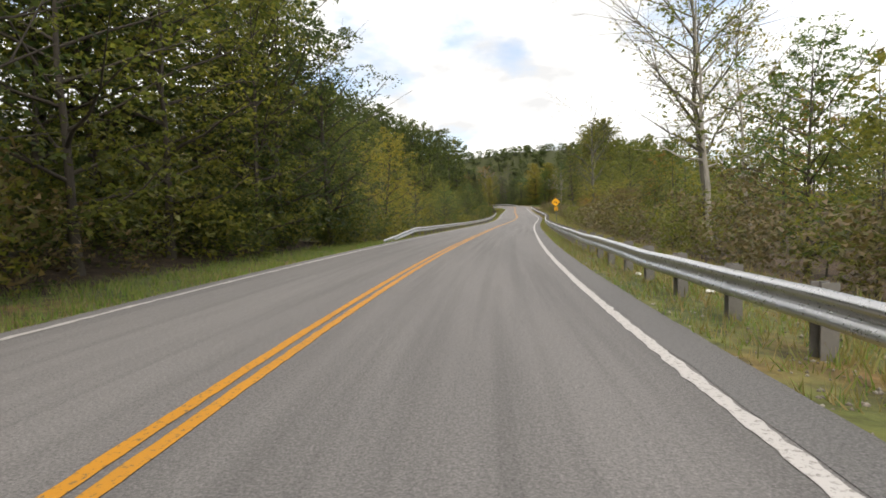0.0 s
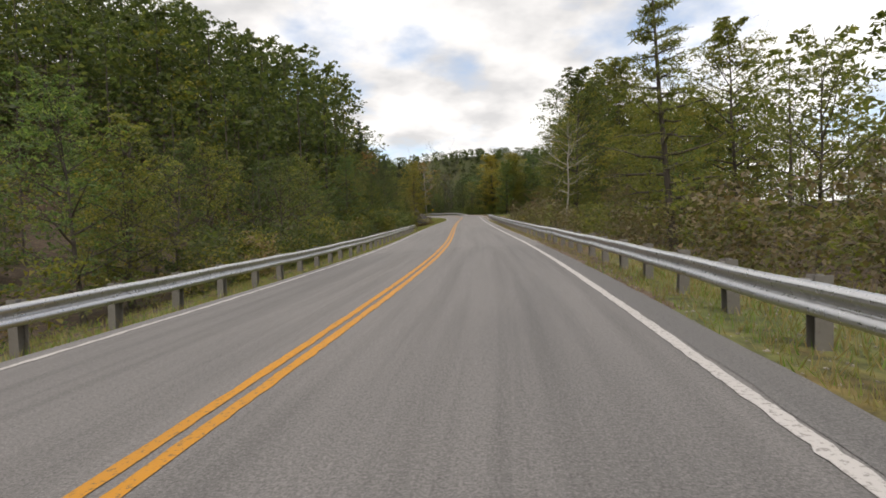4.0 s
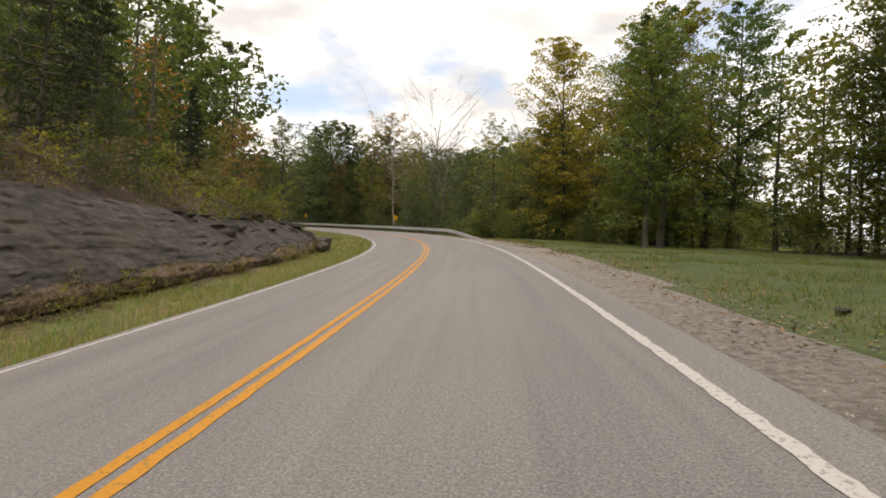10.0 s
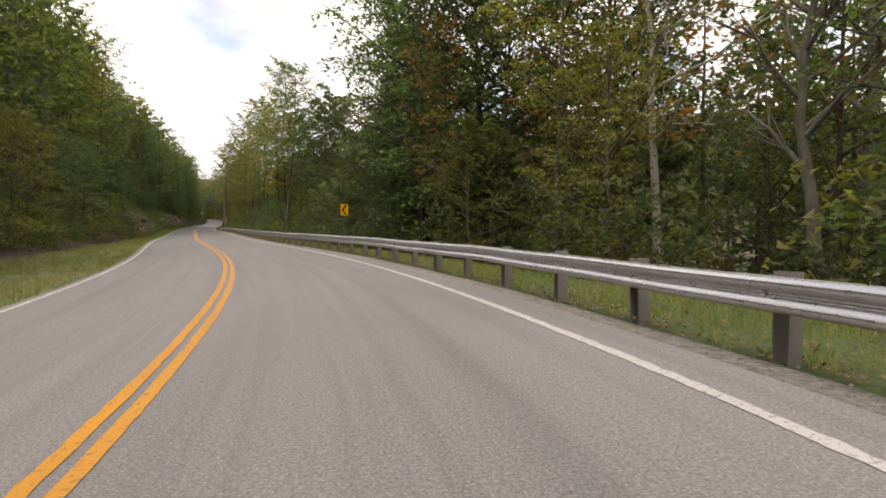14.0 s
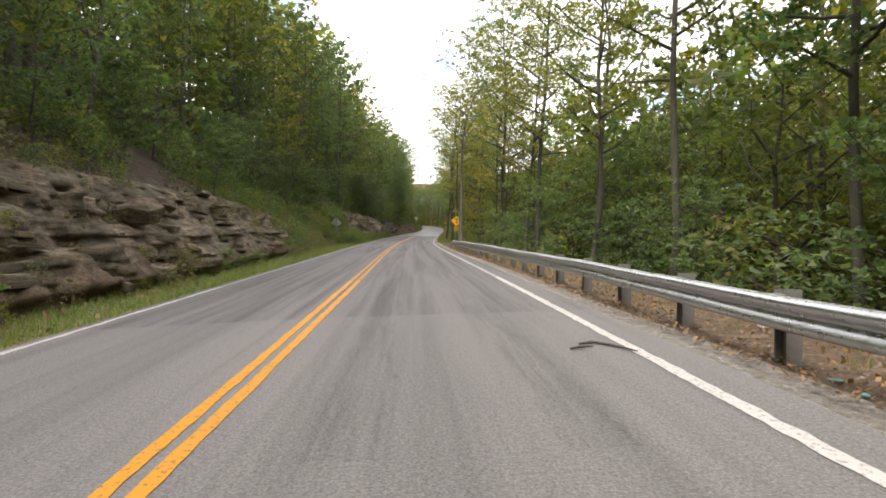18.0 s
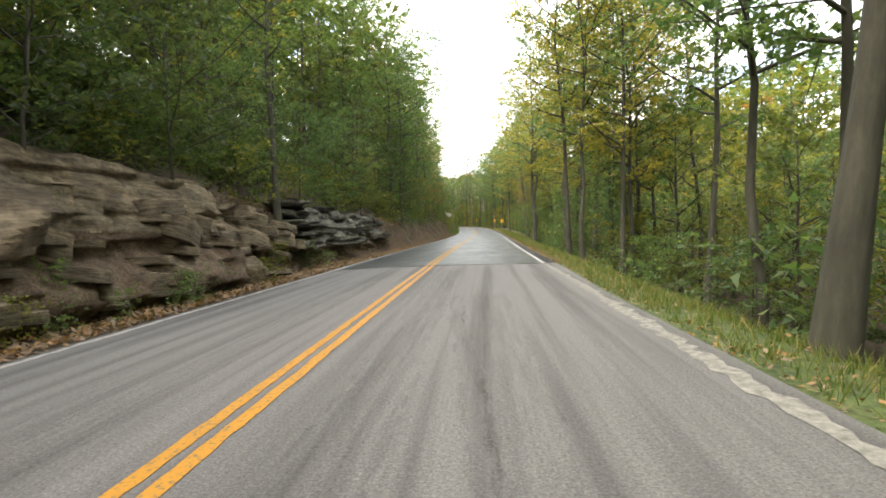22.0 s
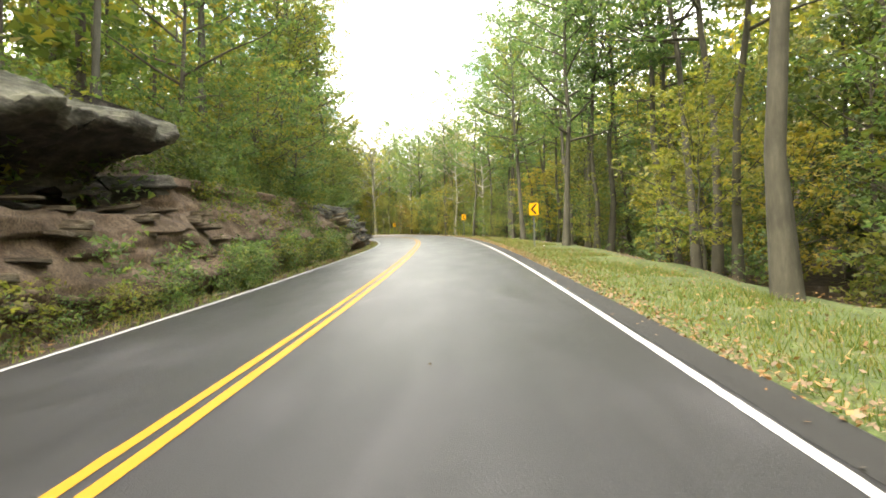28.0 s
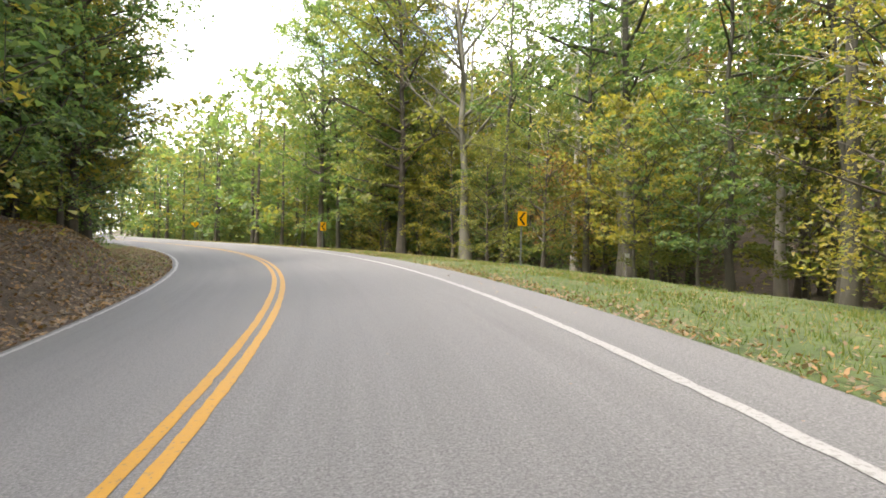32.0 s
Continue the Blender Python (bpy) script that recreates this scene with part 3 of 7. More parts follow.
# ---------------- ground: one sheet from the road's edges to the horizon ----------------
def build_ground():
    ss = np.arange(-58, 740, 1.5)
    out = np.array([0.02, 0.3, 0.6, 0.9, 1.3, 1.7, 2.1, 2.6, 3.1, 3.6, 4.1, 4.7, 5.3, 6.0, 6.8, 7.6, 8.6, 9.8, 11.2, 13, 15, 17.5, 20.5, 24, 28])
    nb = len(out)
    dl = -(pave_l(ss)[:, None] + out[None, ::-1])
    dr = pave_r(ss)[:, None] + out[None, :]
    mid = np.stack([-pave_l(ss) + 0.05, pave_r(ss) - 0.05], -1)
    d = np.concatenate([dl, mid, dr], 1)
    s = np.repeat(ss[:, None], d.shape[1], 1)
    p = ground(s, d)
    wob = np.array([noise.noise((x * 0.35, y * 0.35, 0.0)) for x, y, _ in p.reshape(-1, 3)]).reshape(d.shape)
    far = np.concatenate([out[::-1], [0, 0], out])[None, :]
    p[..., 2] += wob * 0.16 * smooth(0.5, 4, far) + wob * 0.03 * smooth(0.0, 0.6, far)
    f = sheet(*d.shape)
    sc, dc = s.ravel()[f].mean(1), d.ravel()[f].mean(1)
    el, er = -dc - pave_l(sc), dc - pave_r(sc)
    mat = np.zeros(len(f), int)
    mat[(el > 0) & (el < knots(sc, VERGE_L)) & (sc < 404)] = 1
    mat[(er > 0) & (er < np.minimum(knots(sc, FLAT_R) + 1.5, 22))] = 1
    mat[(er > 0) & (er < np.minimum(knots(sc, FLAT_R) + 1.5, 22)) & ((sc > 384) | ((sc > 184) & (sc < 300)))] = 3
    mat[(er > 0) & (er < knots(sc, [(-60, 0), (80, 0), (95, 1.6), (150, 2.4), (163, 3.6), (174, 2.8), (182, 0), (296, 0), (310, 2.6), (370, 2.6), (377, 0)]))] = 4
    mat[(er > 0) & (er < knots(sc, [(-60, 0.1), (90, 0.12), (120, 0.25), (145, 0.75), (176, 0.85), (185, 1.4), (215, 1.7), (232, 1.4), (245, 0.7), (330, 0.5), (378, 0.4), (386, 0.12), (700, 0.1)]))] = 2
    mat[(el > 0) & (el < knots(sc, [(-60, 0.2), (45, 0.35), (110, 0.25), (150, 0.12), (700, 0.1)]))] = 2
    mat[(dc > -pave_l(sc)) & (dc < pave_r(sc))] = 2
    vs, fs, ms = [p.reshape(-1, 3)], [f], [mat]
    nv = p.size // 3
    for step, lo, hi, drop, reach in ((7.0, 19.0, 150.0, 0.0, 260), (60.0, 62.0, 1e9, 4.0, 1500)):
        gx = np.arange(LX.min() - reach, LX.max() + reach, step)
        gy = np.arange(LY.min() - reach, LY.max() + reach, step)
        X, Y = np.meshgrid(gx, gy, indexing="ij")
        s2, d2 = along(X, Y)
        z = (place(s2, d2)[:, 2] + land(s2, np.clip(d2, -160, 160))) - drop - 0.25
        q = np.stack([X.ravel(), Y.ravel(), z], -1)
        ad = np.abs(d2)
        f2 = sheet(*X.shape)[:, ::-1]
        keep = (ad[f2].min(1) > lo) & (ad[f2].max(1) < hi)
        vs.append(q)
        fs.append(f2[keep] + nv)
        ms.append(np.zeros(keep.sum(), int))
        nv += len(q)
    me = mesh_of("ground", np.concatenate(vs), [np.concatenate(fs)], [FOREST_FLOOR, TURF, GRAVEL, TURF_GREEN, DIRT], np.concatenate(ms), shade=True)
    thing("ground", me, "leaf-strewn forest soil with grassy verges and gravel edges", "ground", kind="structure")


build_ground()

# ---------------- road ----------------
NEW_A, NEW_B = 419.8, 583.6


def strip(name, s0, s1, left, right, up, mat, step=1.0, cols=2, crumble=0.0):
    ss = np.append(np.arange(s0, s1, step), s1)
    a, b = left(ss), right(ss)
    if crumble:
        a = a + rng.normal(0, crumble, len(ss))
        b = b + rng.normal(0, crumble, len(ss))
    u = np.linspace(0, 1, cols)[None, :]
    d = a[:, None] * (1 - u) + b[:, None] * u
    if cols > 3:
        k = cols // 2 + 1
        h = np.linspace(0, 1, k)[None, :]
        d = np.concatenate([a[:, None] * (1 - h), b[:, None] * h[:, 1:]], 1)
    s = np.repeat(ss[:, None], d.shape[1], 1)
    return mesh_of(name, place(s, d, up).reshape(-1, 3), [sheet(*d.shape)], mat, uvs=np.stack([d.ravel(), s.ravel()], -1))


road = thing("road", None, "two-lane country road of worn grey asphalt with a fresh dark stretch", "road", kind="structure")
for s0, s1, m, lab in ((-58, 96, ASPHALT_START, "weathered grey asphalt with faint stains"), (96, 122, ASPHALT_MID, "weathered grey asphalt"), (122, 290, ASPHALT_OLD, "weathered grey asphalt"), *((290 + 9 * k, 299 + 9 * k, m_, "weathered grey asphalt") for k, m_ in enumerate(ASPHALT_BLEND)), (335, NEW_A, ASPHALT_STREAKED, "grey asphalt streaked by tyres"), (NEW_A, NEW_B, ASPHALT_NEW, "fresh dark asphalt"), (NEW_B, 735, ASPHALT_LATE, "pale worn asphalt")):
    part("pavement", strip("pavement", s0, s1, lambda s: -pave_l(s), pave_r, 0.012 if m is ASPHALT_NEW else 0.0, m, 0.5, 9, 0.0), road, lab)

part("shoulder", strip("shoulder", -58, 96, lambda s: w_right(s) + 0.1, pave_r, 0.005, ASPHALT_SHOULDER, 0.5, 3, 0.012), road, "dark paved shoulder")

part("shoulder", strip("shoulder", NEW_A, NEW_B, lambda s: w_right(s) + 0.09, pave_r, 0.016, ASPHALT_EDGE, 0.5, 3, 0.012), road, "black unworn asphalt edge")


def edge_strip(name, s0, s1, at, width, mat, scallop=0.0, parent=road, label="", ragged=0.006):
    ss = np.arange(s0, s1, 0.1 if scallop else 0.15)
    c = at(ss)
    w = width / 2 * np.ones_like(ss)
    if scallop:
        w = w * (1 + scallop * np.sin(ss * 2 * np.pi / 0.45) * (1 - smooth(30, 60, ss)))
    jit = lambda: rng.normal(0, ragged, len(ss)) + 0.3 * ragged * np.sin(ss * 1.7 + rng.random() * 6)
    d = np.stack([c - w + jit(), c + w + jit()], -1)
    s = np.repeat(ss[:, None], 2, 1)
    up = 0.017 if "fresh" in mat.name else 0.006
    part(name, mesh_of(name, place(s, d, up).reshape(-1, 3), [sheet(*d.shape)], mat, uvs=np.stack([d.ravel(), s.ravel()], -1)), parent, label)


for s0, s1, ym, wm in ((-58, 341, YELLOW_OLD, WHITE_OLD), (341, NEW_A, YELLOW_WORN, WHITE_WORN), (NEW_A, NEW_B, YELLOW_NEW, WHITE_NEW), (NEW_B, 735, YELLOW_LATE, WHITE_LATE)):
    old = ym is not YELLOW_NEW
    for o in (-0.093, 0.093):
        edge_strip("centre_line", s0, s1, lambda s, o=o: 0 * s + o, 0.108 if old else 0.1, ym, 0, label="double yellow centre line", ragged=0.005 if old else 0.002)
    edge_strip("edge_line", s0, 404.5 if s0 == 341 else s1, w_right, 0.125 if old else 0.09, wm, 0.14 if s0 < 0 else 0.0, label="white edge line", ragged=0.007 if old else 0.002)
    edge_strip("edge_line", s0, s1, lambda s: -w_left(s), 0.1, wm, 0, label="white edge line", ragged=0.012 if old else 0.002)

# ---------------- guardrails ----------------
WAVE = [(0.0, -0.156), (0.03, -0.15), (0.08, -0.118), (0.082, -0.075), (0.02, -0.025), (0.0, 0.0), (0.02, 0.025), (0.082, 0.075), (0.08, 0.118), (0.03, 0.15), (0.0, 0.156)]
RING = WAVE + [(a - 0.007, b) for a, b in reversed(WAVE)]


def post_mesh(height):
    bm = bmesh.new()
    for size, c in (((0.16, 0.014, height), (0, 0.075, 0)), ((0.16, 0.014, height), (0, -0.075, 0)), ((0.014, 0.136, height), (0, 0, 0))):
        k = bmesh.ops.create_cube(bm, size=1.0)
        bmesh.ops.transform(bm, verts=k["verts"], matrix=Matrix.Translation((c[0], c[1], height / 2)) @ Matrix.Diagonal((*size, 1)))
    return bm_mesh("post", bm, POST_STEEL)


POST = post_mesh(1.21)
SPACER = block("spacer", (0.14, 0.15, 0.27), POST_STEEL, 0.01)
BOLT = block("bolt", (0.012, 0.03, 0.03), GALV, 0.005)


def guardrail(s0, s1, at, mid, side, label, taper=(7.0, 7.0), first=0.4, gap=1.905, rusted=1e9):
    """W-beam rail on posts. at: its d along s; mid: height of the beam's middle; side: +1 right of the road, -1 left; the ends turn down to the ground."""
    rail = thing("guardrail", None, label, "guardrail")
    x, y, z = place(s0, at(np.array(s0)))
    rail.location = (x, y, z)
    inv = Matrix.Translation((-x, -y, -z))

    def mid_at(s):
        m = knots(s, mid)
        if taper[0]:
            m = m - (m + 0.2) * np.clip(1 - (s - s0) / taper[0], 0, 1)
        if taper[1]:
            m = m - (m + 0.2) * np.clip(1 - (s1 - s) / taper[1], 0, 1)
        return m

    n_sec = int(round((s1 - s0) / 3.81))
    edges = np.linspace(s0, s1, n_sec + 1)
    prof = np.array(RING)
    for i in range(n_sec):
        ss = np.linspace(edges[i] - 0.08, edges[i + 1] + 0.08, 5)
        lap = 0.004 * (i % 2)
        d = at(ss)[:, None] - side * (prof[None, :, 0] + lap + 0.02 * np.sin(ss * 0.83 + s0)[:, None])
        up = mid_at(ss)[:, None] + prof[None, :, 1] + 0.009 * np.sin(ss * 0.61 + s0)[:, None] + 0.006 * np.sin(ss * 1.7)[:, None]
        p = place(np.repeat(ss[:, None], len(prof), 1), d, up) - np.array([x, y, z])
        k = len(prof)
        idx = np.arange(5 * k).reshape(5, k)
        nxt = np.roll(idx, -1, 1)
        f = np.stack([idx[:-1].ravel(), nxt[:-1].ravel(), nxt[1:].ravel(), idx[1:].ravel()], -1)
        part("rail_beam", mesh_of("rail_beam", p.reshape(-1, 3), [f if side < 0 else f[:, ::-1]], GALV_RUSTED if edges[i] > rusted else GALV), rail, "rust-patched end section" if edges[i] > rusted else "")
    for j in range(int((s1 - s0) / gap) + 1):
        s = s0 + first + j * gap
        m = float(mid_at(np.array(s)))
        if m < 0.2 or s > s1 - 1.5:
            continue
        d = float(at(np.array(s))) + side * 0.24
        px, py, pz = place(s, d, m - 1.04) - np.array([x, y, z])
        a = math.degrees(float(heading(s)))
        pm = pose(px, py, pz, rng.normal(0, 1.2), rng.normal(0, 1.5), a + rng.normal(0, 4))
        post = part("post", POST, rail)
        post.matrix_basis = pm
        sp = part("spacer", SPACER, rail)
        bx, by, bz = place(s, d - side * 0.15, m) - np.array([x, y, z])
        sp.matrix_basis = pose(bx, by, bz, 0, 0, a)
        bo = part("bolt", BOLT, rail)
        bx, by, bz = place(s, float(at(np.array(s))) - side * 0.004, m) - np.array([x, y, z])
        bo.matrix_basis = pose(bx, by, bz, 0, 0, a)
    return rail


guardrail(-20.0, 174.0, lambda s: knots(s, [(-20, 4.7), (90, 4.7), (150, 4.72), (163, 4.8), (174, 5.5)]), [(0, 0.42), (60, 0.43), (110, 0.46), (174, 0.47)], 1, "galvanised W-beam guardrail on steel posts beside the shoulder", (0, 9.0), rusted=166.0)
guardrail(30.0, 144.0, lambda s: -knots(s, [(30, 5.1), (40, 4.5), (130, 4.5), (144, 5.25)]), [(40, 0.36), (120, 0.41)], -1, "weathered W-beam guardrail on short posts beside the grass", first=1.3)
guardrail(228.5, 372.5, lambda s: knots(s, [(228.5, 5.65), (245, 5.15), (262, 5.05), (300, 4.85), (331, 4.72), (360, 4.65), (368, 4.5), (372.5, 4.3)]), [(228, 0.5), (258, 0.56), (300, 0.5), (331, 0.44), (370, 0.4)], 1, "galvanised W-beam guardrail round the outside of the bend", (11.0, 6.5), 1.04, 1.932)


# ---------------- road signs ----------------
def plate(name, pts, y, thick, mat):
    """A flat plate, its outline in x and z, its front at -y."""
    bm = bmesh.new()
    f = bm.faces.new([bm.verts.new((px, y, pz)) for px, pz in pts])
    if f.normal.y > 0:
        f.normal_flip()
    r = bmesh.ops.extrude_face_region(bm, geom=[f])
    bmesh.ops.translate(bm, verts=[v for v in r["geom"] if isinstance(v, bmesh.types.BMVert)], vec=(0, thick, 0))
    bmesh.ops.recalc_face_normals(bm, faces=bm.faces[:])
    return bm_mesh(name, bm, mat)


def rounded(w, h, r, turn=0.0, cz=0.0):
    pts = []
    for cx_, cz_, a0 in ((w / 2 - r, h / 2 - r, 0), (-w / 2 + r, h / 2 - r, 90), (-w / 2 + r, -h / 2 + r, 180), (w / 2 - r, -h / 2 + r, 270)):
        for k in range(5):
            a = radians(a0 + k * 22.5)
            pts.append((cx_ + r * math.cos(a), cz_ + r * math.sin(a)))
    c, s = math.cos(radians(turn)), math.sin(radians(turn))
    return [(px * c - pz * s, px * s + pz * c + cz) for px, pz in pts]


def frame_mesh(name, outer, inner, y, mat):
    n_ = len(outer)
    v = [(px, y, pz) for px, pz in outer + inner]
    f = [(i, (i + 1) % n_, n_ + (i + 1) % n_, n_ + i) for i in range(n_)]
    return mesh_of(name, v, [np.array(f)], mat)


def ribbon(pts, w):
    """The outline of a thick line."""
    l_, r_ = [], []
    for i, q in enumerate(pts):
        a, b = Vector(pts[max(i - 1, 0)]), Vector(pts[min(i + 1, len(pts) - 1)])
        t = (b - a).normalized()
        l_.append((q[0] - t.y * w / 2, q[1] + t.x * w / 2))
        r_.append((q[0] + t.y * w / 2, q[1] - t.x * w / 2))
    return l_, r_


def symbol(name, lines, polys, y, mat):
    v, quads, fan = [], [], []
    for pts, w in lines:
        l_, r_ = ribbon(pts, w)
        o = len(v)
        v += [(a, y, b) for a, b in l_] + [(a, y, b) for a, b in r_]
        k = len(l_)
        quads += [(o + i, o + i + 1, o + k + i + 1, o + k + i) for i in range(k - 1)]
    for poly in polys:
        o = len(v)
        v += [(a, y, b) for a, b in poly]
        fan += [(o, o + i, o + i + 1) for i in range(1, len(poly) - 1)]
    return mesh_of(name, v, [np.array(quads, int).reshape(-1, 4), np.array(fan, int).reshape(-1, 3)], mat)


def lettering(name, text, size, x, y, z, mat):
    cu = bpy.data.curves.new(name, "FONT")
    cu.body, cu.size, cu.align_x, cu.align_y, cu.extrude = text, size, "CENTER", "CENTER", 0.0005
    tmp = bpy.data.objects.new(name, cu)
    scene.collection.objects.link(tmp)
    bpy.context.view_layer.update()
    me = bpy.data.meshes.new_from_object(tmp.evaluated_get(bpy.context.evaluated_depsgraph_get()))
    bpy.data.objects.remove(tmp)
    me.transform(pose(x, y, z, 90, 0, 0))
    me.materials.clear()
    me.materials.append(mat)
    return me


def channel_post(height):
    bm = bmesh.new()
    for size, c in (((0.03, 0.008, height), (0, 0.0, 0)), ((0.008, 0.035, height), (0.018, 0.014, 0)), ((0.008, 0.035, height), (-0.018, 0.014, 0)), ((0.02, 0.006, height), (0.03, 0.03, 0)), ((0.02, 0.006, height), (-0.03, 0.03, 0))):
        k = bmesh.ops.create_cube(bm, size=1.0)
        bmesh.ops.transform(bm, verts=k["verts"], matrix=Matrix.Translation((c[0], c[1], height / 2)) @ Matrix.Diagonal((*size, 1)))
    return bm_mesh("post", bm, SIGN_POST)


def stand(ob, s, d, turn=0.0, lean=0.0):
    g = ground(s, d)
    ob.matrix_world = pose(*g, 0, lean, math.degrees(float(heading(s))) + turn)


def diamond_sign(label, s, d, z_mid, arrow, speed, turn=0.0, side=0.762, lean=0.0):
    """Yellow warning diamond over a speed plaque; z_mid: the diamond's middle over the plane of the road."""
    sg_ = thing("warning_sign", None, label, "road sign")
    g = float(land(s, d))
    h = z_mid - g
    part("post", channel_post(h + 0.45), sg_)
    face = part("panel", plate("panel", rounded(side, side, 0.05, 45, h), -0.03, 0.004, [SIGN_YELLOW]), sg_, "yellow diamond panel")
    part("back", plate("back", rounded(side, side, 0.05, 45, h), -0.0255, 0.002, [SIGN_BACK]), sg_, "bare aluminium back")
    part("border", frame_mesh("border", rounded(side - 0.03, side - 0.03, 0.045, 45, h), rounded(side - 0.06, side - 0.06, 0.035, 45, h), -0.032, SIGN_BLACK), face)
    if arrow == "turn":
        lines = [([(0.11, h - 0.19), (0.11, h - 0.02), (0.10, h + 0.03), (0.06, h + 0.05), (-0.12, h + 0.045)], 0.075)]
        polys = [[(-0.25, h + 0.045), (-0.10, h + 0.135), (-0.10, h - 0.045)]]
    else:
        pts = [(0.045 * math.sin((k / 24) * 2 * math.pi * 1.5) * 1.3, h - 0.26 + 0.36 * k / 24) for k in range(25)]
        lines = [(pts, 0.065)]
        polys = [[(0.0, h + 0.27), (-0.085, h + 0.1), (0.085, h + 0.1)]]
    part("arrow", symbol("arrow", lines, polys, -0.0325, SIGN_BLACK), face, "black arrow")
    if speed:
        zc = h - side * 0.707 - 0.225
        pl = part("plaque", plate("plaque", rounded(0.44, 0.44, 0.03, 0, zc), -0.03, 0.004, [SIGN_YELLOW]), sg_, "yellow speed plaque")
        part("back", plate("back", rounded(0.44, 0.44, 0.03, 0, zc), -0.0255, 0.002, [SIGN_BACK]), sg_, "bare aluminium back")
        part("border", frame_mesh("border", rounded(0.42, 0.42, 0.03, 0, zc), rounded(0.395, 0.395, 0.025, 0, zc), -0.032, SIGN_BLACK), pl)
        part("numerals", lettering("numerals", "30", 0.27, 0, -0.0325, zc + 0.06, SIGN_BLACK), pl)
        part("letters", lettering("letters", "MPH", 0.12, 0, -0.0325, zc - 0.125, SIGN_BLACK), pl)
    stand(sg_, s, d, turn, lean)
    return sg_


def chevron_sign(s, d, z_mid, turn=0.0, first=None, w=0.5, hgt=0.63, lean=0.0):
    g = float(land(s, d))
    h = z_mid - g
    sg_ = thing("chevron_sign", None, "yellow chevron sign with black arrow on a steel post", "road sign", "chevron signs round the bend")
    part("post", channel_post(h + 0.3), sg_)
    face = part("panel", plate("panel", rounded(w, hgt, 0.03, 0, h), -0.03, 0.004, [SIGN_YELLOW]), sg_, "yellow panel")
    a, b = w * 0.36, hgt * 0.42
    part("chevron", symbol("chevron", [], [[(-a, h), (a * 0.35, h + b), (a * 1.05, h + b), (-a * 0.28, h)], [(-a, h), (-a * 0.28, h), (a * 1.05, h - b), (a * 0.35, h - b)]], -0.0325, SIGN_BLACK), face, "black chevron")
    stand(sg_, s, d, turn, lean)
    return sg_


diamond_sign("yellow left-turn warning sign with a 30 speed plaque behind the guardrail", 66.1, 6.0, 2.35, "turn", True, 2, lean=-2)
diamond_sign("yellow winding-road warning sign with a 30 speed plaque at the shoulder", 380.6, 5.75, 2.25, "wind", True, 1)
diamond_sign("bare back of a diamond sign on the grassy bank", 381.7, -6.3, 2.1, "wind", True, 178)
for s_, d_, z_, a_ in ((259.3, 6.95, 1.86, 8), (286.2, 6.7, 2.0, 16), (510.6, 5.4, 2.0, 3), (541.4, 6.35, 1.85, 3), (572.8, 7.15, 1.95, 6), (603.8, 10.4, 1.68, 10), (622.5, 7.2, 1.4, 16)):
    chevron_sign(s_, d_, z_, a_)
diamond_sign("distant yellow warning sign where the road bends away", 660.0, 7.0, 2.0, "wind", False, 0)
mk = thing("marker_post", None, "small white marker panel on a thin post at the wood's edge", "marker post")
part("post", block("post", (0.05, 0.05, 1.0), POST_STEEL, 0.005, (0, 0, 0.5)), mk)
part("panel", block("panel", (0.24, 0.02, 0.45), LITTER_WHITE, 0.008, (0, -0.04, 0.85)), mk, "white panel")
stand(mk, 602.0, 14.3)

# ---------------- rock cuts ----------------
def chance(i, j, seed):
    """A steady pseudo-random number from 0 to 1 for each pair of whole numbers."""
    q = np.sin(i * 127.1 + j * 311.7 + seed * 74.7) * 43758.5453
    return q - np.floor(q)


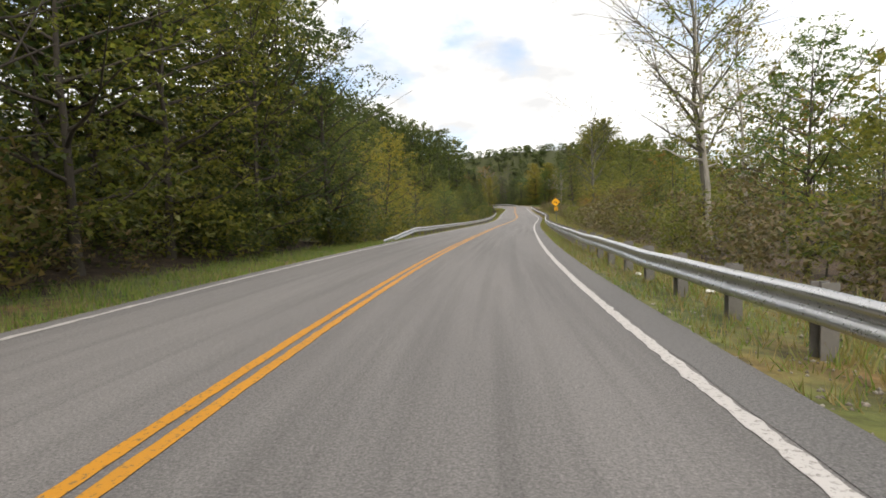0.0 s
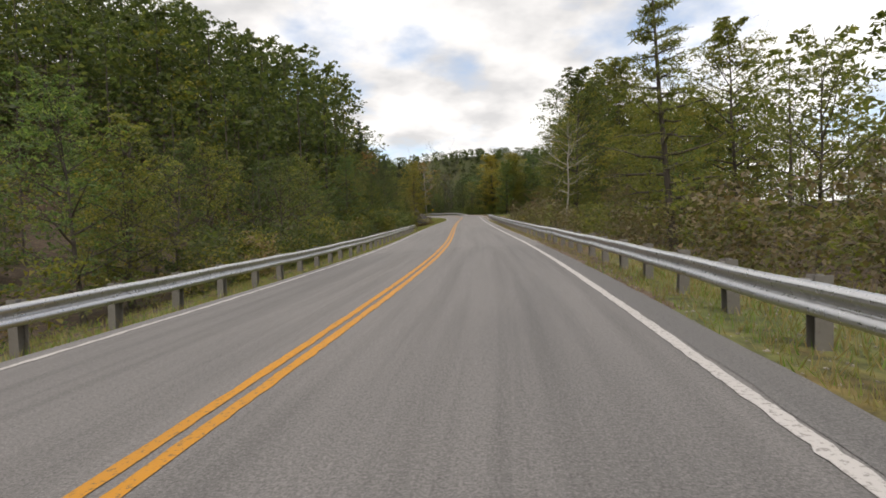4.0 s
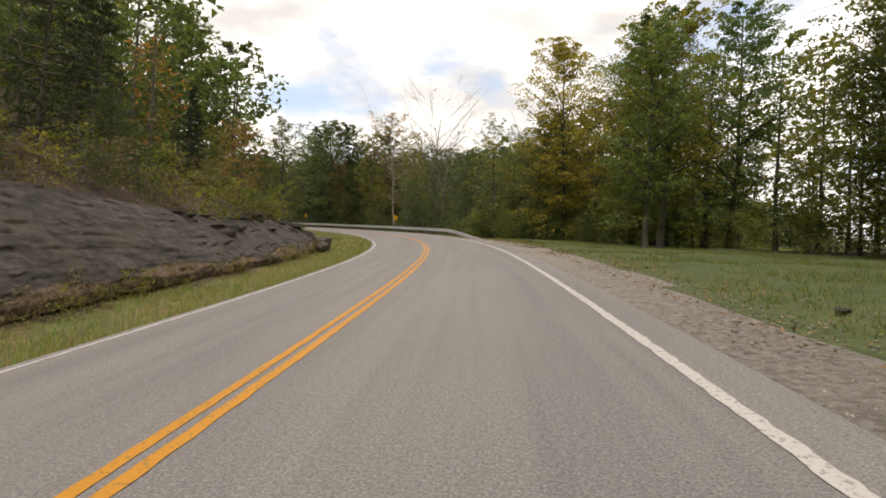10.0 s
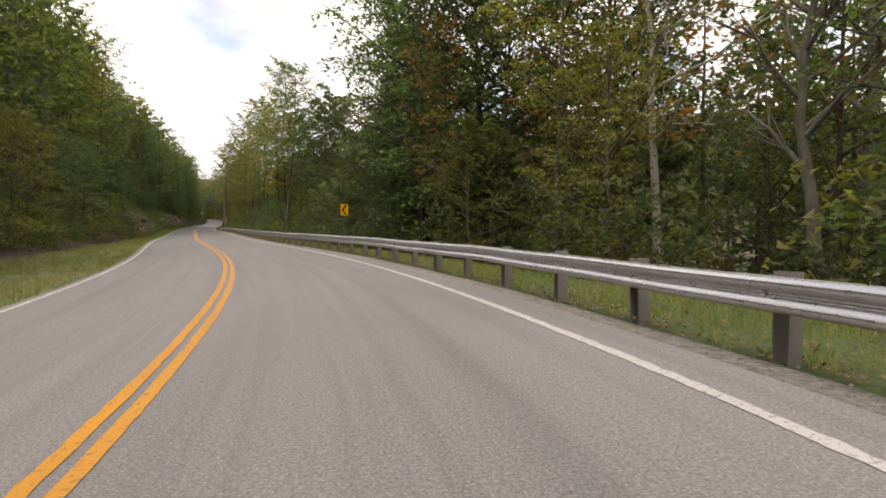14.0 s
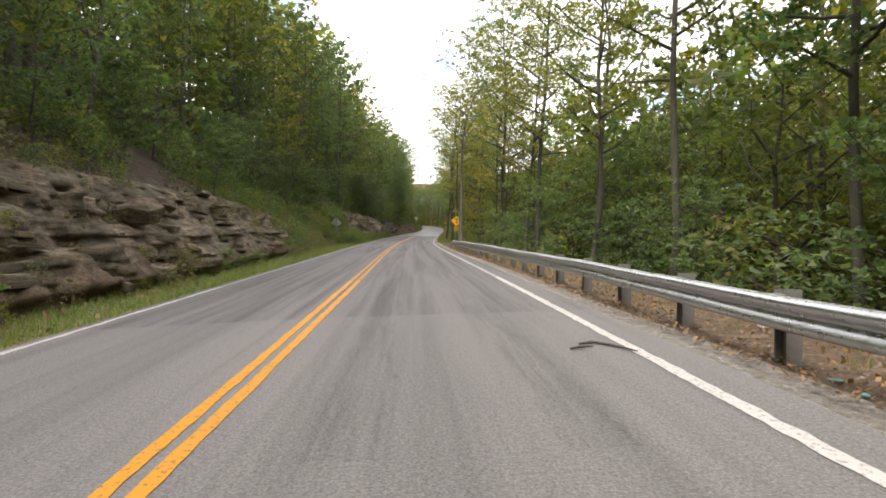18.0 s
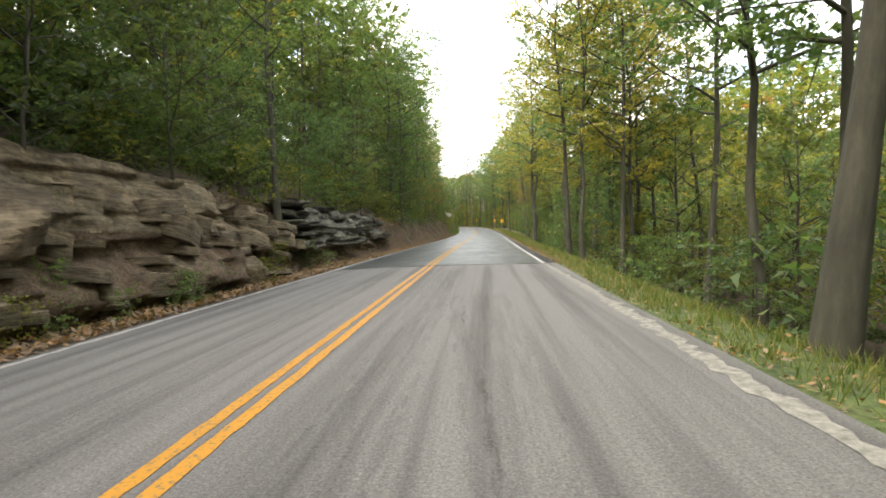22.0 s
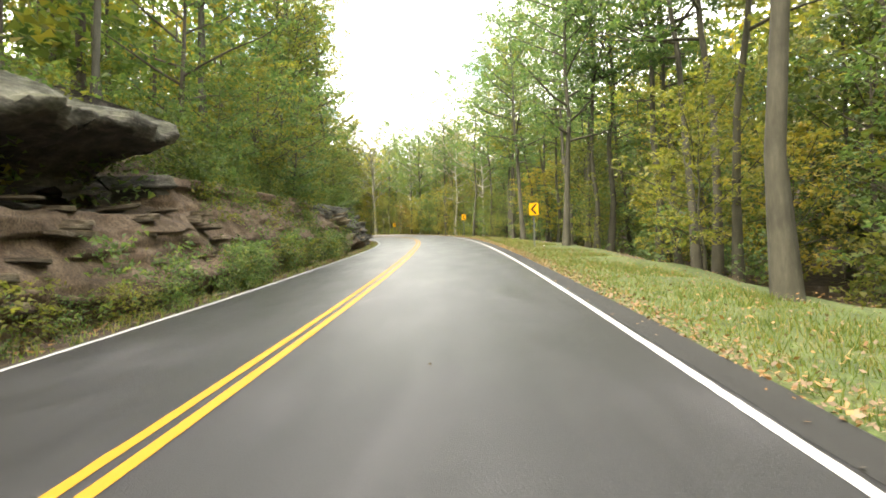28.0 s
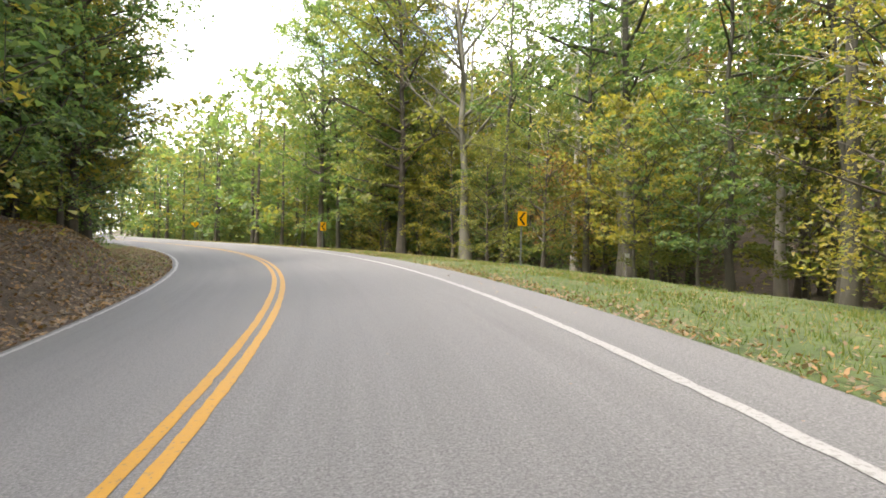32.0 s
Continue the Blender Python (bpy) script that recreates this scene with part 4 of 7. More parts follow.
def rock_face(name, s0, s1, mat, label, rough, bed, length, seed=0, hollows=(), dirt=0.0, talus=0.0):
    """The cut bank beside the road: beds of stone, each broken into blocks that stand out unevenly."""
    ss = np.arange(s0, s1, 0.16)
    vv = np.linspace(-0.04, 1.12, 78)
    S, V = np.meshgrid(ss, vv, indexing="ij")
    ch = knots(S, CUT_H)
    z = ch * np.clip(V, -0.05, 1.02)
    wave = np.array([noise.noise((a * 0.09, seed, 0.0)) for a in ss])[:, None] * 0.5
    lump = np.array([[noise.noise((a * 0.3, b * 4.0, seed + 3.0)) for b in vv] for a in ss])
    fine = np.array([[noise.noise((a * 2.2, b * 14.0, seed + 6.0)) for b in vv] for a in ss])
    layer = np.floor((z + wave + 0.06 * fine) / bed + 0.35 * lump)
    run = length * (0.5 + chance(layer, layer * 0 + 3, seed))
    block_no = np.floor(S / run + chance(layer, layer * 0 + 5, seed) * 9)
    step = chance(layer, block_no, seed) * 0.65 + chance(layer, layer * 0, seed + 2) * 0.5 - 0.35
    el = knots(S, VERGE_L) + knots(S, CUT_W) * (0.1 + 0.8 * np.clip(V, 0, None) ** 1.25) - 0.2
    ends = smooth(s0, s0 + 5, S) * (1 - smooth(s1 - 5, s1, S))
    fade = ends * smooth(-0.02, 0.08, V) * (1 - smooth(0.97, 1.1, V))
    push = (step * rough + lump * rough * 0.9 + fine * min(0.09, rough * 0.35)) * fade + 0.12 * fade - 0.9 * (1 - ends) - 0.8 * smooth(1.0, 1.12, V)
    for h0, h1, z0, z1, deep in hollows:
        push = push - deep * smooth(h0, h0 + 1.2, S) * (1 - smooth(h1 - 1.2, h1, S)) * smooth(z0 - 0.15, z0 + 0.2, z) * (1 - smooth(z1, z1 + 0.25, z))
    soft = knots(S, dirt) if isinstance(dirt, list) else dirt
    push = push - talus * (1 - smooth(-0.35, 0.3, z + 0.5 * lump - soft))
    p = place(S, -(pave_l(S) + el - push), z + 0.04 * fine)
    f = sheet(*S.shape)
    low_ = ((z + 0.5 * lump + 0.12 * fine - soft).ravel()[f].mean(1) < 0).astype(int)
    me = mesh_of(name, p.reshape(-1, 3), [f], [mat, DIRT], low_)
    return thing(name, me, label, "rock face", kind="structure")


rock_face("shale_cut", 148, 236, SHALE, "dark layered shale bank above the grass ditch", 0.1, 0.13, 0.6, seed=1, dirt=0.35)
rock_face("sandstone_cut", 328, 366, SANDSTONE, "broken brown sandstone bank below the woods", 0.5, 0.34, 1.3, seed=5, dirt=0.7)
rock_face("sandstone_cut_upper", 381, 421, SANDSTONE, "eroded brown bank with sandstone beds", 0.5, 0.3, 1.3, seed=8, hollows=((387, 397, 0.1, 0.75, 1.1),), dirt=[(381, 2.4), (386, 2.9), (404, 2.6), (410, 1.4), (421, 0.8)])
rock_face("ledge_cut", 421, 443, LEDGE, "grey stacked stone ledges above leaf litter", 0.5, 0.22, 1.2, seed=12, dirt=0.95, talus=0.75)
rock_face("ledge_cut_upper", 502, 564, LEDGE, "overhanging grey and brown stone ledges", 0.45, 0.4, 1.6, seed=17, hollows=((516, 527.4, 2.2, 3.6, 2.6), (545.5, 551.5, 1.2, 1.9, 0.9), (546, 552, -0.2, 0.35, 0.6)), dirt=[(502, 2.9), (514, 2.5), (519, 2.3), (526, 2.3), (529, 3.4), (539, 3.4), (544, 2.4), (548, 1.5), (552, 0.7), (564, 0.4)])


def slab_mesh(k):
    """A broken bed of stone: a flat block with a worn, uneven outline."""
    r = np.random.default_rng(100 + k)
    bm = bmesh.new()
    n_ = 7
    ang = np.sort(r.random(n_) * 0.5 + np.arange(n_)) / n_ * 2 * np.pi
    low = [bm.verts.new((math.cos(a) * (0.42 + 0.12 * r.random()), math.sin(a) * (0.42 + 0.12 * r.random()), -0.5 + 0.12 * r.random())) for a in ang]
    top = [bm.verts.new((v.co.x * (0.8 + 0.25 * r.random()), v.co.y * (0.8 + 0.25 * r.random()), 0.42 + 0.16 * r.random())) for v in low]
    bm.faces.new(low[::-1])
    bm.faces.new(top)
    for i in range(n_):
        j = (i + 1) % n_
        bm.faces.new((low[i], low[j], top[j], top[i]))
    bmesh.ops.bevel(bm, geom=[e for e in bm.edges], offset=0.035, segments=1, affect="EDGES")
    return bm


SLABS = {m: [bm_mesh("slab", slab_mesh(k), m) for k in range(7)] for m in (SANDSTONE, LEDGE, SHALE)}


def outcrop(s0, s1, mat, count, label, size=(1.0, 2.4), tall=(0.14, 0.4), zr=(0.1, 1.0), out=0.25):
    g = thing("rock_outcrop", None, label, "rock outcrop")
    org = ground((s0 + s1) / 2, -pave_l((s0 + s1) / 2) - 2)
    g.location = org
    for _ in range(count):
        s = rng.uniform(s0, s1)
        v = rng.uniform(*zr)
        ch = float(knots(s, CUT_H))
        el = float(knots(s, VERGE_L) + knots(s, CUT_W) * (0.1 + 0.8 * v ** 1.25)) - out + rng.normal(0, 0.12)
        p = place(s, -float(pave_l(s)) - el, ch * v) - org
        ln = rng.uniform(*size)
        sl = part("slab", SLABS[mat][rng.integers(7)], g)
        sl.matrix_basis = pose(*p, rng.normal(0, 5), rng.normal(3, 5), math.degrees(float(heading(s))) + 90 + rng.normal(0, 14)) @ Matrix.Diagonal((ln, rng.uniform(0.7, 1.3), rng.uniform(*tall), 1))


outcrop(148, 192, SHALE, 60, "loose slabs of dark shale in the bank", (0.3, 0.9), (0.04, 0.12), (0.08, 1.0), 0.16)
outcrop(222, 240, SHALE, 14, "loose dark slabs at the end of the bank", (0.5, 1.2), (0.15, 0.4))
outcrop(330, 364, SANDSTONE, 30, "projecting brown sandstone beds in the bank")
outcrop(386, 402, SANDSTONE, 9, "loose brown sandstone beds above the verge", (0.6, 1.6), (0.12, 0.3), (0.3, 1.0))
outcrop(404, 422, SANDSTONE, 26, "big fallen sandstone blocks in the bank", (1.2, 2.6), (0.25, 0.65), (0.1, 0.8))
outcrop(330, 366, SANDSTONE, 70, "small broken stones in the brown bank", (0.25, 0.7), (0.08, 0.26), (0.05, 0.9), 0.35)
outcrop(383, 422, SANDSTONE, 90, "broken stones strewn over the eroded bank", (0.2, 0.7), (0.07, 0.24), (0.03, 0.8), 0.4)
outcrop(512, 528, SANDSTONE, 70, "thin brown stones in the dirt below the overhang", (0.25, 0.8), (0.05, 0.15), (0.15, 0.7), 0.35)
outcrop(423, 441, LEDGE, 26, "loose grey flagstones between the ledges", (0.6, 1.4), (0.08, 0.25), (0.3, 1.0))
outcrop(500, 514, LEDGE, 14, "broken stones on the bank", (0.5, 1.3), (0.1, 0.3), (0.1, 0.7))
outcrop(541, 563, LEDGE, 22, "broken grey and brown stones", (0.5, 1.5), (0.1, 0.4))


def ledge(parent, org, s0, s1, el, back, z0, z1, mats, seed, rough=1.0, slope=0.0):
    """One bed of stone standing out of the bank: broken front, flat underside, worn top."""
    ss = np.arange(s0, s1 + 0.01, 0.2)
    prof = [(1.0, 0.0)] * 1 + [(0.6, 0.0), (0.3, 0.01), (0.06, 0.02), (0.0, 0.06), (-0.01, 0.3), (0.0, 0.5), (0.01, 0.72), (0.015, 0.93), (0.045, 1.0), (0.25, 1.02), (0.6, 1.06), (1.0, 1.1)]
    n_ = len(prof)
    end = np.minimum(smooth(s0 - 0.3, s0 + 0.5, ss), 1 - smooth(s1 - 0.5, s1 + 0.3, ss))
    d = np.zeros((len(ss), n_))
    z = np.zeros((len(ss), n_))
    for j, (a, b) in enumerate(prof):
        lay = int(b * 3.01)
        run = 0.7 + 0.9 * chance(np.array(lay), np.array(seed), 3)
        blk = chance(np.floor(ss / run + lay * 0.37), np.full(len(ss), lay), seed)
        low = np.array([noise.noise((q * 0.35, seed, 1.0)) for q in ss])
        fin = np.array([noise.noise((q * 2.3, seed + j, b * 3)) for q in ss])
        front = (1 - a) * (0.6 * (blk - 0.5) + 0.4 * low + 0.16 * fin) * rough
        e = el + (back - el) * (1 - (1 - a) * (0.3 + 0.7 * end)) - front
        d[:, j] = -(pave_l(ss) + e)
        z[:, j] = z0 + (z1 - z0) * b + 0.1 * low + 0.05 * fin + 0.14 * (blk - 0.5) * (b > 0.5) - (1 - end) * (b - 0.5) * (z1 - z0) * 0.4 + slope * a * (b > 0.5)
    p = place(np.repeat(ss[:, None], n_, 1), d, z) - org
    f = sheet(len(ss), n_)
    k = np.tile(np.arange(n_ - 1), len(ss) - 1)
    caps = np.array([(0, i + 1, i) for i in range(1, n_ - 1)] + [(o, o + i, o + i + 1) for o in [(len(ss) - 1) * n_] for i in range(1, n_ - 1)])
    idx = np.concatenate([(k >= (6 if slope else 8)).astype(int), np.zeros(len(caps), int)])
    part("ledge", mesh_of("ledge", p.reshape(-1, 3), [f, caps], mats, idx), parent)


def ledges(label, rows, mats):
    q = rows[0]
    g = thing("rock_ledge", None, label, "rock outcrop")
    org = ground((q[0] + q[1]) / 2, -float(pave_l(q[0])) - q[2])
    g.location = org
    for i, (s0, s1, el, back, z0, z1, *more) in enumerate(rows):
        ledge(g, org, s0, s1, el, back, z0, z1, mats, int(s0 * 10) + i, 1.0, more[0] if more else 0.0)
    return g, org


def beds(s0, s1, z0, z1, thick, length, out):
    """Rows of ledges stacked from z0 to z1 over the road, with gaps between them."""
    rows = []
    z = z0
    while z < z1:
        t = rng.uniform(*thick)
        s = s0 + rng.uniform(0, 2)
        while s < s1 - 1.5:
            ln = min(rng.uniform(*length), s1 - s)
            v = min(z / float(knots(s, CUT_H)), 1.0)
            el = float(knots(s, VERGE_L) + knots(s, CUT_W) * (0.1 + 0.8 * v ** 1.25)) - rng.uniform(*out)
            zz = z + rng.normal(0, 0.06)
            if ln > 1.4:
                rows.append((s, s + ln, el, el + 1.6, zz, zz + t * rng.uniform(0.6, 1.2)))
            s += ln + rng.uniform(0.0, 2.2)
        z += t + rng.uniform(0.05, 0.2)
    return rows


def overhang(parent, org, s0, s1, lip, top, thick, deep, foot):
    """A massive bed jutting out over a hollow: sloping mossy back, broken lip, recessed wall with its shade in the dark
    colour.
    """
    ss = np.arange(s0, s1 + 0.01, 0.2)
    n_ = 26
    d, z = np.zeros((len(ss), n_)), np.zeros((len(ss), n_))
    for i, s in enumerate(ss):
        nose = min(1.0, (s1 - s) / 0.4 + 0.82) * min(1.0, (s - s0) / 1.0 + 0.3)
        bite = 0.35 * noise.noise((s * 0.5, 3.0, 0.0)) + 0.2 * (chance(np.floor(s / 0.9), 2.0, 4) - 0.5)
        e = knots(s, lip) - bite
        zt = knots(s, top) + 0.12 * noise.noise((s * 0.8, 9.0, 0.0))
        th = thick * (0.8 + 0.5 * noise.noise((s * 0.7, 5.0, 2.0)))
        prof = [(e + 5.0, zt + 1.9), (e + 4.0, zt + 1.55), (e + 3.0, zt + 1.2), (e + 2.2, zt + 0.9), (e + 1.5, zt + 0.62), (e + 1.0, zt + 0.42), (e + 0.6, zt + 0.25), (e + 0.3, zt + 0.12), (e + 0.1, zt + 0.03), (e, zt - 0.05), (e - 0.03, zt - th * 0.4), (e + 0.02, zt - th * 0.75), (e + 0.1, zt - th),
                (e + 0.35, zt - th - 0.05), (e + 0.7, zt - th - 0.12), (e + 1.1, zt - th - 0.2), (e + deep * 0.75, zt - th - 0.35), (e + deep * 0.92, zt - th - 0.6)]
        low = knots(s, foot)
        k = n_ - len(prof)
        zb = zt - th - 0.6
        prof += [(e + deep * (0.95 - 0.2 * q / k), zb + (low - zb) * (q + 1) / k) for q in range(k)]
        for j, (a, b) in enumerate(prof):
            f = 0.11 * noise.noise((s * 1.6, j * 0.7, 1.0)) + 0.09 * noise.noise((s * 4.1, j * 1.9, 7.0)) + 0.2 * (chance(np.floor(s / 0.75 + (j // 2) * 0.3), np.floor(j / 2.0), 8) - 0.5)
            d[i, j] = -(pave_l(s) + e + 5 + (a - e - 5) * nose - f)
            z[i, j] = b + f
    p = place(np.repeat(ss[:, None], n_, 1), d, z) - org
    f = sheet(len(ss), n_)
    k = np.tile(np.arange(n_ - 1), len(ss) - 1)
    caps = np.array([(0, i + 1, i) for i in range(1, n_ - 1)] + [(o, o + i, o + i + 1) for o in [(len(ss) - 1) * n_] for i in range(1, n_ - 1)])
    # underside, hollow and end faces take the dark shale to stand for shade
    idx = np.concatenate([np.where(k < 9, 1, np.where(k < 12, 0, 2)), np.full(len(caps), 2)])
    part("overhang", mesh_of("overhang", p.reshape(-1, 3), [f, caps], [LEDGE, LICHEN, SHALE], idx), parent, "mossy jutting lip over a hollow coloured dark for shade")


big, big_org = ledges("huge overhanging grey rock with a mossy lip and dark hollow", [(516.5, 521, 2.6, 5.0, 2.45, 2.75), (520.5, 526, 2.9, 5.0, 2.1, 2.25)], [LEDGE, LICHEN])
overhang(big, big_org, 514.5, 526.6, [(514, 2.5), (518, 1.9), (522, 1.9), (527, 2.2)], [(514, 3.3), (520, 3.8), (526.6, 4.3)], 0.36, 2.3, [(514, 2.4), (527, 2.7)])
ledges("undercut brown rock shelves close to the road", [(545.2, 551.5, 1.6, 4.0, 1.9, 2.3), (546, 549.5, 1.8, 4.0, 2.4, 2.65), (546.5, 552, 1.3, 3.4, 0.35, 1.2), (553, 557.5, 1.1, 3.4, 0.05, 0.9), (554, 558.5, 1.5, 3.6, 1.0, 1.5)], [SANDSTONE, LEDGE])
ledges("tall dark stacked ledges close to the road", beds(556, 565, 0.1, 3.3, (0.25, 0.6), (1.8, 4.5), (0.2, 0.8)), [LEDGE, LEDGE])
ledges("stacked grey flagstone ledges with dark gaps", beds(421.5, 441, 0.8, 2.4, (0.14, 0.34), (2.2, 6.0), (0.1, 0.75)), [LEDGE, LICHEN])
ledges("dark jutting stone ledges in the bank", beds(500, 512, 0.8, 2.6, (0.15, 0.3), (1.2, 2.6), (-0.25, 0.15)), [LEDGE, LICHEN])
ledges("broken stone beds among brush on the bank", beds(528, 537, 1.6, 2.0, (0.18, 0.3), (1.4, 2.6), (-0.3, 0.1)), [LEDGE, LICHEN])
ledges("broken dark shale blocks at the end of the cut", beds(206, 236, 1.1, 2.1, (0.35, 0.6), (1.0, 2.4), (-0.3, 0.15)), [SHALE, SHALE])
ledges("projecting brown sandstone beds in the bank", beds(329, 364, 0.3, 2.5, (0.35, 0.8), (1.6, 3.6), (-0.25, 0.25)), [SANDSTONE, SANDSTONE])
ledges("undercut sandstone shelf with a dark hollow", [(388, 395.5, 1.45, 3.6, 0.8, 1.1), (386, 391, 2.9, 4.4, 2.75, 3.0), (396.5, 400, 1.6, 3.4, 0.5, 0.75), (394, 397.5, 2.5, 4.0, 2.0, 2.2)], [SANDSTONE, LEDGE])
ledges("eroded sandstone beds high in the bank", beds(397, 419, 1.9, 2.9, (0.3, 0.6), (1.6, 3.4), (-0.2, 0.25)), [SANDSTONE, SANDSTONE])


def boulder(s, el, z, dims, turn, tilt, mat, label, seed):
    r = np.random.default_rng(seed)
    bm = bmesh.new()
    bmesh.ops.create_cube(bm, size=1.0)
    bmesh.ops.subdivide_edges(bm, edges=bm.edges[:], cuts=15, use_grid_fill=True)
    cuts = [(Vector(r.normal(0, 1, 3)).normalized(), r.uniform(0.33, 0.5)) for _ in range(24)]
    for v in bm.verts:
        for n_, o in cuts:
            k = v.co.dot(n_) - o
            if k > 0:
                v.co -= n_ * k
        bed = math.floor(v.co.z * 9 + 0.6 * noise.noise(v.co * 3 + Vector((seed, 1, 0))))
        v.co *= 1 + 0.05 * noise.noise(v.co * 5 + Vector((seed, 0, 0))) + 0.035 * noise.noise(v.co * 14) + 0.05 * (chance(bed, seed, 3) - 0.5)
    ob = thing("boulder", bm_mesh("boulder", bm, mat), label, "boulder")
    ob.matrix_world = pose(*place(s, -float(pave_l(s)) - el, z), tilt, 0, math.degrees(float(heading(s))) + turn) @ Matrix.Diagonal((*dims, 1))


boulder(409.0, 2.3, 1.35, (2.2, 3.2, 1.7), 5, 4, SANDSTONE, "big weathered sandstone block in the bank", 21)
boulder(344.0, 3.3, 2.1, (1.6, 1.9, 0.9), 12, 0, SANDSTONE, "brown sandstone block jutting from the bank", 27)
for k, (s_, el_, sz_) in enumerate(((221, 3.2, 0.8), (224.5, 3.5, 1.2), (228, 4.0, 1.0), (230.5, 5.0, 1.3), (233, 5.6, 1.1), (236, 6.2, 1.5), (239, 6.8, 1.2), (411, 1.7, 0.8), (414, 1.9, 1.2), (417, 1.6, 0.9))):
    boulder(s_, el_, sz_ * 0.3, (sz_ * 1.2, sz_ * 1.5, sz_), k * 37, 4, SHALE if s_ < 300 else SANDSTONE, "tumbled angular block at the foot of the bank", 40 + k)


# ---------------- trees ----------------
def tube(pts, radii, sides=6):
    """A tapering limb through pts: its points and faces."""
    pts = np.asarray(pts, float)
    t = np.gradient(pts, axis=0)
    t /= np.linalg.norm(t, axis=1)[:, None] + 1e-9
    ref = np.where(np.abs(t[:, 2:3]) > 0.9, np.array([[1.0, 0, 0]]), np.array([[0, 0, 1.0]]))
    a = np.cross(t, ref)
    a /= np.linalg.norm(a, axis=1)[:, None] + 1e-9
    b = np.cross(t, a)
    ang = np.arange(sides) / sides * 2 * np.pi
    v = pts[:, None] + (np.cos(ang)[None, :, None] * a[:, None] + np.sin(ang)[None, :, None] * b[:, None]) * np.asarray(radii)[:, None, None]
    k = len(pts)
    i = np.arange(k * sides).reshape(k, sides)
    j = np.roll(i, -1, 1)
    f = np.stack([i[:-1].ravel(), j[:-1].ravel(), j[1:].ravel(), i[1:].ravel()], -1)
    return v.reshape(-1, 3), f


def join(bits):
    vs, fs, o = [], [], 0
    for v, f in bits:
        vs.append(v)
        fs.append(f + o)
        o += len(v)
    return np.concatenate(vs), np.concatenate(fs)


def leaves(r, centres, spread, count, size, flat=0.55, aspect=0.62):
    """Small rhombic leaves scattered in sprays about the centres."""
    k = r.integers(0, len(centres), count)
    sp = np.asarray(spread)[k] if np.ndim(spread) else spread
    off = r.normal(0, 1, (count, 3))
    off /= np.maximum(np.linalg.norm(off, axis=1)[:, None], 1e-6)
    far = r.random(count) ** 0.5
    off *= far[:, None]
    off[:, 2] = off[:, 2] * flat * 0.75 + 0.16 - 0.42 * far ** 2
    c = centres[k] + off * (sp[:, None] if np.ndim(sp) else sp)
    nrm = r.normal(0, 1, (count, 3))
    nrm[:, 2] = np.abs(nrm[:, 2]) + 0.7
    nrm /= np.linalg.norm(nrm, axis=1)[:, None]
    u = np.cross(nrm, r.normal(0, 1, (count, 3)))
    u /= np.linalg.norm(u, axis=1)[:, None] + 1e-9
    w = np.cross(nrm, u)
    sz = size * (0.6 + 0.8 * r.random(count))[:, None]
    droop = nrm * sz * 0.18
    v = np.stack([c - u * sz * 0.5 + w * sz * 0.5 * aspect, c + u * sz * 0.62 - droop, c - u * sz * 0.3 - w * sz * 0.6 * aspect], 1)
    return v.reshape(-1, 3), np.arange(count * 3).reshape(-1, 3)


